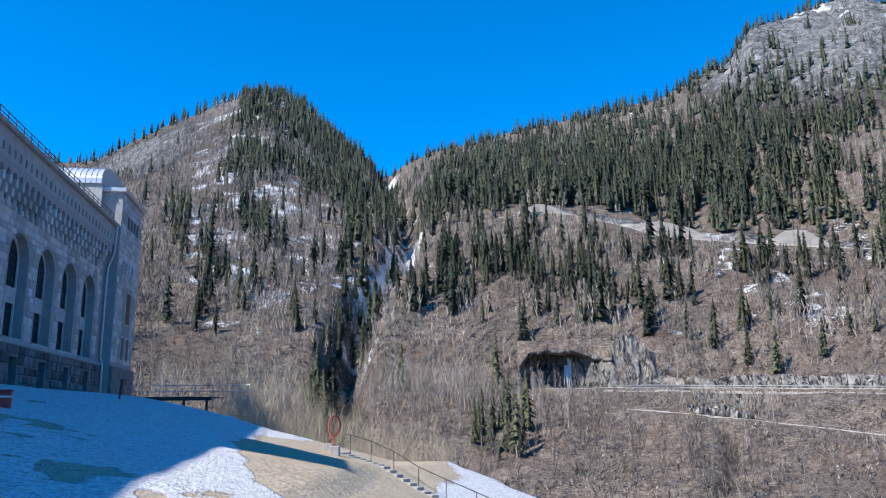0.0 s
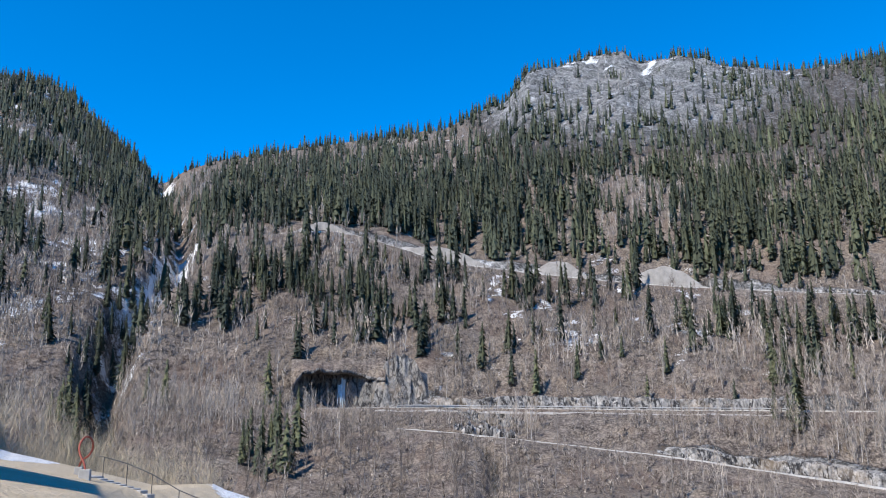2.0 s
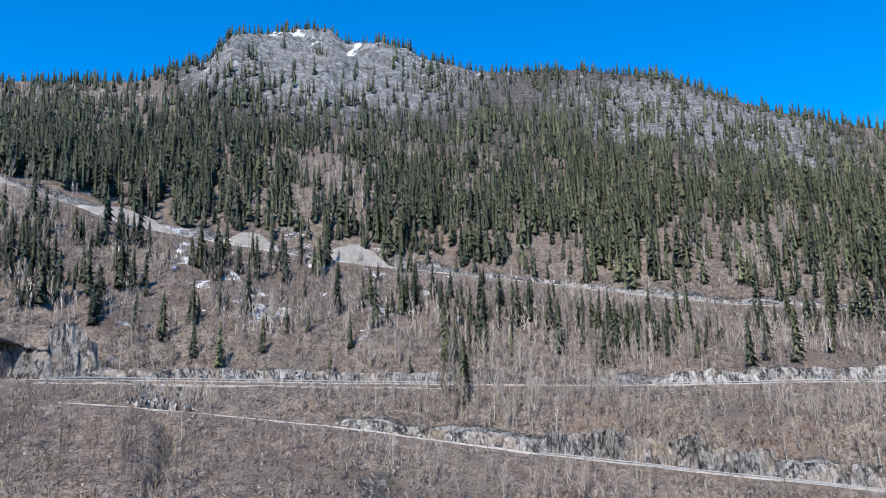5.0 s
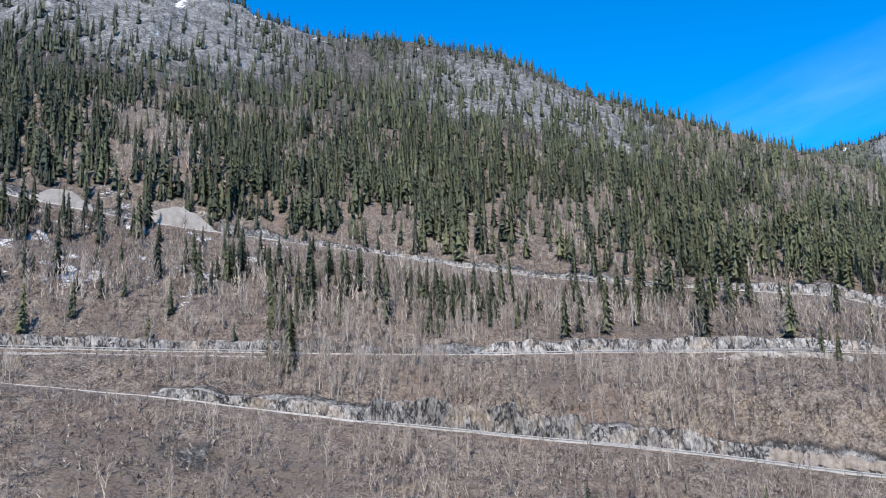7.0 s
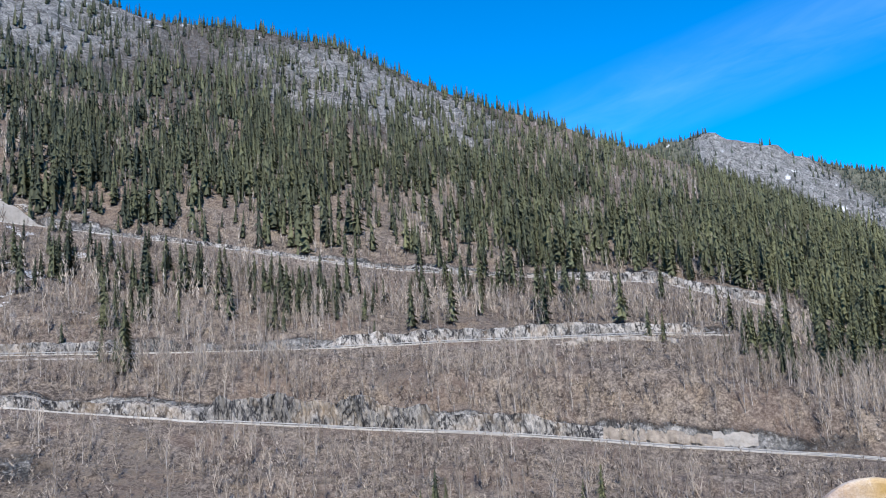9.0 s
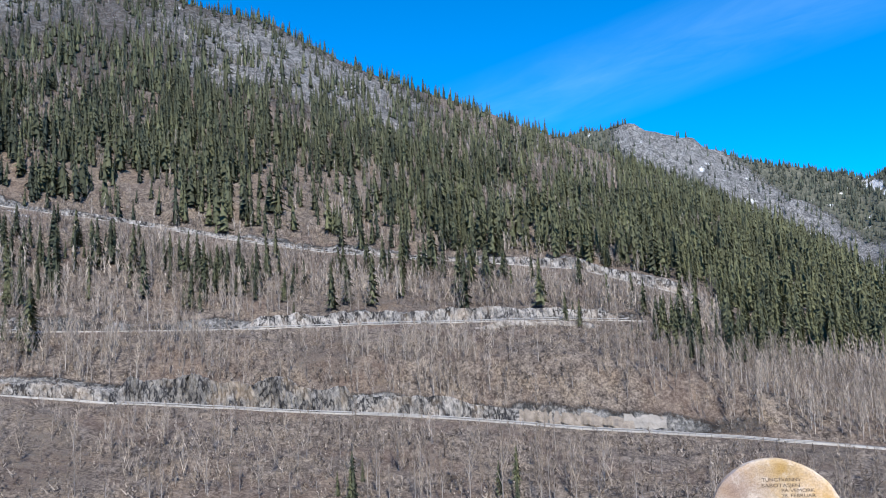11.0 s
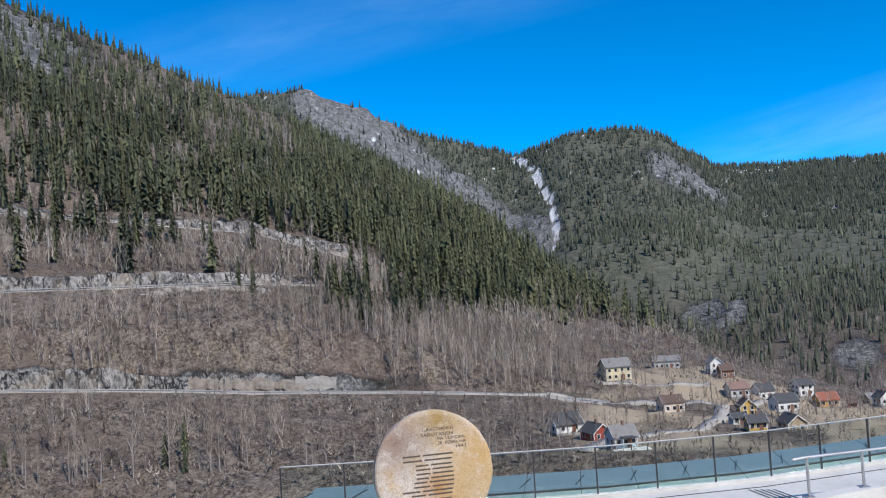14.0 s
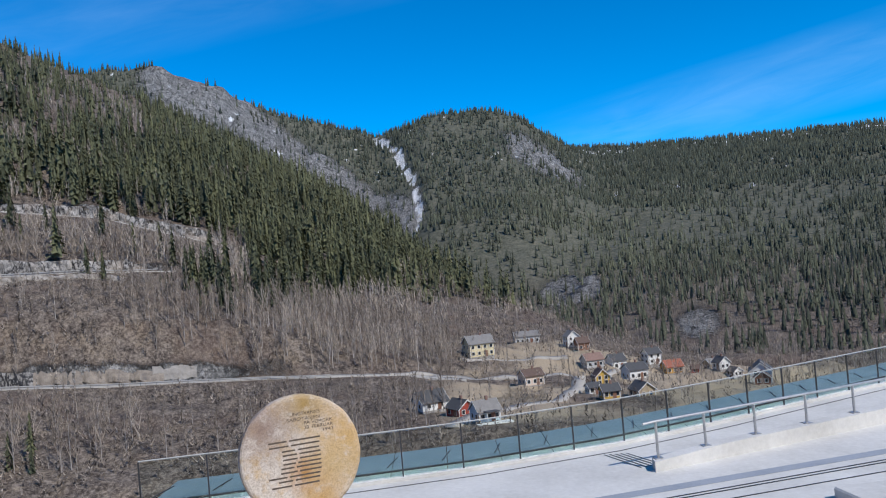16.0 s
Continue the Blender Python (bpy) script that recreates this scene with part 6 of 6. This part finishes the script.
def draped_road(name, line, wide, label, mat):
    pts = []
    for (b0, r0), (b1, r1) in zip(line, line[1:]):
        for k in range(12):
            q = k / 12
            pts.append(polar(b0 + (b1 - b0) * q, r0 + (r1 - r0) * q))
    pts.append(polar(*line[-1]))
    n = len(pts)
    verts = []
    for i, p in enumerate(pts):
        a, c = Vector(pts[max(i - 1, 0)]), Vector(pts[min(i + 1, n - 1)])
        d = (c - a).normalized()
        side = Vector((-d.y, d.x)) * wide / 2
        z = max(ground_at(p[0] + side.x, p[1] + side.y), ground_at(p[0] - side.x, p[1] - side.y), ground_at(*p)) + 0.12
        for s in (1, -1):
            verts += [(p[0] + s * side.x, p[1] + s * side.y, z), (p[0] + s * side.x, p[1] + s * side.y, z - 1.0)]
    verts = np.array(verts)
    k = np.arange(n - 1) * 4
    faces = np.vstack([np.stack([k, k + 2, k + 6, k + 4], 1), np.stack([k, k + 4, k + 5, k + 1], 1), np.stack([k + 2, k + 3, k + 7, k + 6], 1)])
    me = arrays(name, verts, faces, mat)
    tagged(new(name, me), label, "road", kind="structure")


LANE = simple("grey_lane", (0.30, 0.28, 0.255), (0.46, 0.43, 0.39), 0.4, 0.9, bumpy=0.1)
draped_road("road_village", [(93.5, 258), (98, 262), (101, 258), (104.5, 262), (106.5, 262), (109.5, 282), (112, 300)], 4.0, "pale village road between the houses", LANE)
draped_road("road_station", [(97.5, 178), (99, 190), (102, 205), (105, 215), (106.6, 235), (106.8, 262)], 4.0, "pale bending gravel lane through the village", LANE)
draped_road("road_terrace", [(98.5, 282), (102.5, 285), (106, 290)], 4.0, "pale lane in front of the upper houses", LANE)


def build_street_lamp(b, r, h):
    x, y = polar(b, r)
    base = new("street_lamp")
    base.matrix_basis = pose(x, y, ground_at(x, y), 0, 0, -b)
    tagged(base, "tall pale wooden utility pole with a cross arm", "utility pole", "poles of the village")
    part("pole", tube([(0, 0, -0.5), (0, 0, h)], 0.13, 8), WEATHERED, base)
    part("cross_arm", boxed(-0.9, 0.9, -0.06, 0.06, h - 0.9, h - 0.75), WEATHERED, base)


for lb, lr, lh in ((106.1, 236, 9.5), (112.4, 262, 8), (119.9, 235, 8), (101.9, 282, 8), (97.5, 300, 8)):
    build_street_lamp(lb, lr, lh)


# ---------------------------------------------------------------- the roof terrace
FLOOR = -3.3
RAIL = [(18.3, 4.4), (18.5, 0.0), (18.7, -3.0), (19.35, -6.5), (20.4, -9.8), (21.6, -13.0), (22.9, -16.5), (24.4, -20.5), (26.0, -25.0)]


def rail_point(s):
    """A point s metres along the line of the glass."""
    for (x0, y0), (x1, y1) in zip(RAIL, RAIL[1:]):
        ln = math.hypot(x1 - x0, y1 - y0)
        if s <= ln:
            q = s / ln
            return x0 + (x1 - x0) * q, y0 + (y1 - y0) * q
        s -= ln
    return RAIL[-1]


def strip(bm, near, far, z0, z1):
    """A slab between two lines of points."""
    rows = [[bm.verts.new((x, y, z)) for x, y in line] for line in (near, far) for z in (z0, z1)]
    a0, a1, b0, b1 = rows
    for i in range(len(near) - 1):
        for q in ((a1, b1), (a0, b0), (a0, a1), (b0, b1)):
            bm.faces.new((q[0][i], q[0][i + 1], q[1][i + 1], q[1][i]))
    for i in (0, -1):
        bm.faces.new((a0[i], b0[i], b1[i], a1[i]))
    return bm


# colour of the shadow band painted along the terrace floor
SHADOW_BLUE = simple('blue_grey_shadow', (0.26, 0.29, 0.34), (0.36, 0.39, 0.44), 0.8, 0.8, bumpy=0.08, fine=12)
RAIL_EDGE = simple('dull_rail_edge', (0.34, 0.35, 0.35), (0.48, 0.49, 0.49), 3.0, 0.6, bumpy=0.03)


def build_terrace():
    outer = [(x + 0.12, y) for x, y in RAIL]
    inner = [(9.5 + 0.03 * (4.4 - y), y) for x, y in RAIL]
    part_floor = new("roof_terrace")
    part_floor.matrix_basis = pose(0, 0, FLOOR)
    tagged(part_floor, "pale concrete roof terrace above the gorge", "terrace")
    part("slab", strip(bmesh.new(), inner, outer, -0.5, 0.0), CONCRETE, part_floor)
    part("under_wall", strip(bmesh.new(), [(x - 0.6, y) for x, y in outer], [(x - 0.2, y) for x, y in outer], -9.0, -0.51), CONCRETE_GREY, part_floor)
    # edge kerb, joints, drain
    part("kerb", strip(bmesh.new(), [(x - 0.10, y) for x, y in RAIL], [(x + 0.10, y) for x, y in RAIL], 0.004, 0.07), CONCRETE, part_floor)
    part("joint", strip(bmesh.new(), [(x - 0.55, y) for x, y in RAIL], [(x - 0.52, y) for x, y in RAIL], 0.004, 0.010), DARK_STEEL, part_floor)
    for x0, x1, wide in ((14.80, 16.0, 0.04), (14.66, 15.85, 0.04), (14.2, 15.3, 0.035)):
        part("joint", strip(bmesh.new(), [(x0, -5.0), (x1, -14.5)], [(x0 + wide, -5.0), (x1 + wide, -14.5)], 0.004, 0.012), DARK_STEEL, part_floor)
    # a cast shadow drawn as a thin coloured strip; no caster is built
    part("shadow_strip", strip(bmesh.new(), [(15.05, -3.6), (16.35, -14.5)], [(15.38, -3.6), (16.68, -14.5)], 0.004, 0.008), SHADOW_BLUE, part_floor, "blue-grey strip painted as a shadow on the floor")
    for k in range(5):
        q = k * 0.13
        bm = bmesh.new()
        vs = [bm.verts.new(p) for p in ((18.62 - 0.02 * k, -6.02 - q, 0.009), (18.62 - 0.02 * k, -6.06 - q, 0.009), (17.2, -6.42 - q, 0.009), (17.2, -6.38 - q, 0.009))]
        bm.faces.new(vs)
        part("drain_slot", bm, DARK_STEEL, part_floor)
    for x0, x1, y0, y1 in ((11.0, 13.75, -10.6, -8.7), (11.0, 14.2, -13.5, -10.9)):
        part("roof_hatch", boxed(x0, x1, y0, y1, 0.0, 0.22, bevel=0.03), CONCRETE, part_floor, "low pale concrete hatch")
    # blue-green glass roof below the railing
    roof = new("glass_canopy")
    roof.matrix_basis = pose(0, 0, FLOOR)
    tagged(roof, "blue-green glass canopy roof beyond the terrace railing", "roof")
    for i in range(22):
        s0, s1 = i * 1.35 - 0.0, i * 1.35 + 1.33
        pa, pb = rail_point(s0), rail_point(s1)
        if pb == RAIL[-1]:
            break
        part("panel", strip(bmesh.new(), [(pa[0] + 0.14, pa[1]), (pb[0] + 0.14, pb[1])], [(pa[0] + 2.5, pa[1] - 0.3), (pb[0] + 2.5, pb[1] - 0.3)], 0.0, 0.05), BLUE_ROOF, roof)
        bm = bmesh.new()
        strip(bm, [(pa[0] + 1.05, pa[1]), (pa[0] + 1.05, pa[1] + 0.025)], [(pa[0] + 1.95, pa[1] - 0.32), (pa[0] + 1.95, pa[1] - 0.295)], 0.054, 0.07)
        part("seam", bm, DARK_STEEL, roof)
    part("gutter", strip(bmesh.new(), [(x + 0.55, y) for x, y in RAIL], [(x + 0.62, y) for x, y in RAIL], 0.054, 0.09), DARK_STEEL, roof)
    # railing of glass panels
    rail = new("glass_railing")
    rail.matrix_basis = pose(0, 0, FLOOR)
    tagged(rail, "clear glass railing with thin dark posts and a slim top rail", "railing")
    k = 0
    while True:
        s0, s1 = 1.42 * k + 0.03, 1.42 * (k + 1) - 0.03
        pa, pb = rail_point(s0), rail_point(s1)
        if pb == RAIL[-1]:
            break
        pane = part("glass_panel", strip(bmesh.new(), [pa, pb], [(pa[0] + 0.018, pa[1]), (pb[0] + 0.018, pb[1])], 0.075, 1.10), CLEAR_GLASS, rail)
        pane.visible_shadow = False
        p = rail_point(1.42 * k)
        part("post", boxed(p[0] - 0.018, p[0] + 0.018, p[1] - 0.016, p[1] + 0.016, 0.0, 1.11), DARK_STEEL, rail)
        k += 1
    tops = [rail_point(0.7 * j) for j in range(int(1.42 * k / 0.7) + 1)]
    part("top_rail", tube([(x, y, 1.13) for x, y in tops], 0.016, 6), RAIL_EDGE, rail)
    # low wall with a steel handrail
    wall = new("ramp_wall")
    wall.matrix_basis = pose(0, 0, FLOOR)
    tagged(wall, "low pale concrete ramp wall on the terrace", "wall")
    line = [(17.0, -6.6), (17.5, -8.6), (18.1, -11.0), (18.75, -13.4), (19.4, -15.6)]
    hts = [0.22, 0.32, 0.34, 0.36, 0.36]
    bm = bmesh.new()
    cols = []
    for (x, y), h in zip(line, hts):
        cols.append([bm.verts.new((x + dx, y + dy, z)) for dx, dy, z in ((-0.28, 0.06, 0), (0.12, -0.03, 0), (0.12, -0.03, h), (-0.28, 0.06, h))])
    for a, c in zip(cols, cols[1:]):
        for i in range(4):
            bm.faces.new((a[i], a[(i + 1) % 4], c[(i + 1) % 4], c[i]))
    bm.faces.new(cols[0])
    bm.faces.new(cols[-1][::-1])
    part("body", bm, CONCRETE, wall)
    hand = new("steel_handrail")
    hand.matrix_basis = pose(0, 0, FLOOR)
    tagged(hand, "brushed steel handrail on the low terrace wall", "handrail")
    tops = []
    for j in range(7):
        q = 0.06 + j * 0.63
        i = min(int(q), 3)
        f = q - i
        x = line[i][0] + (line[i + 1][0] - line[i][0]) * f - 0.06
        y = line[i][1] + (line[i + 1][1] - line[i][1]) * f
        h = hts[i] + (hts[i + 1] - hts[i]) * f
        post = part("post", tube([(x, y, h), (x, y, 1.0)], 0.032, 8), STEEL, hand)
        part("base_plate", boxed(x - 0.09, x + 0.09, y - 0.09, y + 0.09, h, h + 0.02), STEEL, post)
        tops.append((x, y, 1.03))
    part("rail", tube([(tops[0][0] - 0.07, tops[0][1] + 0.32, tops[0][2] - 0.02)] + tops, 0.03, 8), STEEL, hand)


build_terrace()


# ---------------------------------------------------------------- the memorial stone
def make_disc_stone():
    m, nt, p = material("weathered_memorial_stone")
    n1 = noise_node(nt, 4.0, 5, 0.65)
    n2 = noise_node(nt, 70.0, 4, 0.8)
    n3 = noise_node(nt, 7.0, 6, 0.7)
    stone = mix(nt, 0.5, ramp(nt, n1, [(0.3, (0.60, 0.53, 0.48)), (0.7, (0.82, 0.78, 0.75))]), ramp(nt, n2, [(0.3, (0.46, 0.39, 0.34)), (0.7, (0.80, 0.74, 0.69))]))
    stone = mix(nt, ramp(nt, n3, [(0.48, (0, 0, 0)), (0.66, (0.75, 0.75, 0.75))]), stone, (0.60, 0.40, 0.17))
    tc = nt.nodes.new("ShaderNodeTexCoord")
    for spot, reach, col in (((0.02, -0.13, 0), 0.16, (0.46, 0.22, 0.06)), ((0.05, 0.38, 0), 0.22, (0.42, 0.28, 0.10)), ((0.36, 0.08, 0), 0.30, (0.62, 0.40, 0.16)), ((0.25, -0.10, 0), 0.22, (0.60, 0.44, 0.24)), ((-0.28, 0.24, 0), 0.26, (0.30, 0.22, 0.19)), ((0.12, -0.33, 0), 0.2, (0.58, 0.36, 0.14))):
        vm = nt.nodes.new("ShaderNodeVectorMath")
        vm.operation = "DISTANCE"
        vm.inputs[1].default_value = spot
        nt.links.new(tc.outputs["Object"], vm.inputs[0])
        near = calc(nt, "SUBTRACT", 1.0, calc(nt, "DIVIDE", vm.outputs["Value"], reach * 1.25), True)
        fac = calc(nt, "MULTIPLY", near, calc(nt, "MULTIPLY", calc(nt, "SUBTRACT", n3, 0.30), 6.0, True), True)
        stone = mix(nt, fac, stone, col)
    grain = ramp(nt, n2, [(0.36, (0.72, 0.70, 0.68)), (0.55, (1, 1, 1))])
    stone = mix(nt, 0.8, stone, grain, "MULTIPLY")
    nt.links.new(stone, p.inputs["Base Color"])
    p.inputs["Roughness"].default_value = 0.9
    bump(nt, p, n2, 0.6, 0.008)
    return m


def build_memorial():
    R, thick = 0.456, 0.09
    x, y = polar(87.05, 6.2)
    zc = 1.6 - 6.2 * math.tan(radians(12.45))
    base = new("memorial_stone")
    base.matrix_basis = pose(x, y, zc, 90 - 4, 0, -87.05 + 12)      # local x to the right, y up the face, z out of it
    tagged(base, "round weathered granite memorial stone with an engraved inscription", "memorial stone")
    rng = random.Random(3)
    bm = bmesh.new()
    n = 72
    rings = []
    for dr, z in ((0.0, -thick), (0.012, -thick + 0.01), (0.012, -0.012), (0.0, 0.0), (-0.02, 0.006)):
        ring = []
        for k in range(n):
            a = 6.28318 * k / n
            wob = 0.0045 * noise.noise(Vector((math.cos(a) * 4, math.sin(a) * 4, z * 6))) + 0.003 * noise.noise(Vector((math.cos(a) * 14, math.sin(a) * 14, z * 20)))
            ring.append(bm.verts.new(((R - 0.012 + dr + wob) * math.cos(a), (R - 0.012 + dr + wob) * math.sin(a), z)))
        rings.append(ring)
    for a, b in zip(rings, rings[1:]):
        for k in range(n):
            bm.faces.new((a[k], a[(k + 1) % n], b[(k + 1) % n], b[k]))
    bm.faces.new(rings[-1])
    bm.faces.new(rings[0][::-1])
    disc = part("disc", bm, make_disc_stone(), base)
    ink = simple("dark_lettering", (0.07, 0.055, 0.045), (0.14, 0.11, 0.09), 30.0, 0.8, bumpy=0.0)
    for text, cx, cy, w in (("TUNGTVANNS", 0.087, 0.685, 0.55), ("SABOTASJEN", 0.08, 0.60, 0.55), ("PÅ VEMORK", 0.32, 0.525, 0.48), ("28. FEBRUAR", 0.32, 0.45, 0.49), ("1943", 0.47, 0.376, 0.17)):
        cu = bpy.data.curves.new("line", "FONT")
        cu.body, cu.size, cu.align_x, cu.align_y, cu.extrude = text, 0.034, "CENTER", "CENTER", 0.0006
        tmp = new("lettering", cu)
        bpy.context.view_layer.update()
        me = bpy.data.meshes.new_from_object(tmp.evaluated_get(bpy.context.evaluated_depsgraph_get()))
        width = tmp.dimensions.x or 1
        bpy.data.objects.remove(tmp)
        me.materials.clear()
        me.materials.append(ink)
        ob = part("lettering", me, None, disc, "engraved words " + text.lower())
        ob.location = (cx * R, cy * R, 0.0072)
        ob.scale = (w * R / width, 1.0, 1.0)
    for cx, cy, w in ((-0.10, 0.275, 0.85), (-0.105, 0.197, 0.83), (-0.01, 0.117, 0.62), (0.0, 0.05, 0.63), (0.0, -0.02, 0.63), (0.0, -0.09, 0.63),
                      (-0.02, -0.155, 0.67), (-0.03, -0.225, 0.67), (-0.14, -0.295, 0.85), (-0.07, -0.36, 0.68), (-0.14, -0.44, 0.78)):
        bm = bmesh.new()
        xa = cx - w / 2
        gap = xa + w * rng.uniform(0.35, 0.45)
        for x0, x1 in ((xa, gap - 0.02), (gap + 0.02, xa + w)):
            box(bm, x0 * R, x1 * R, cy * R - 0.006, cy * R + 0.006, 0.004, 0.0068)
        part("engraved_bar", bm, ink, disc)
    g = ground_at(x, y)
    part("footing", boxed(-0.3, 0.3, -(zc - g) - 0.25, -R + 0.06, -thick - 0.06, 0.06, bevel=0.02), CONCRETE_GREY, base, "grey stone footing")


build_memorial()
lay_stones(*STATION)
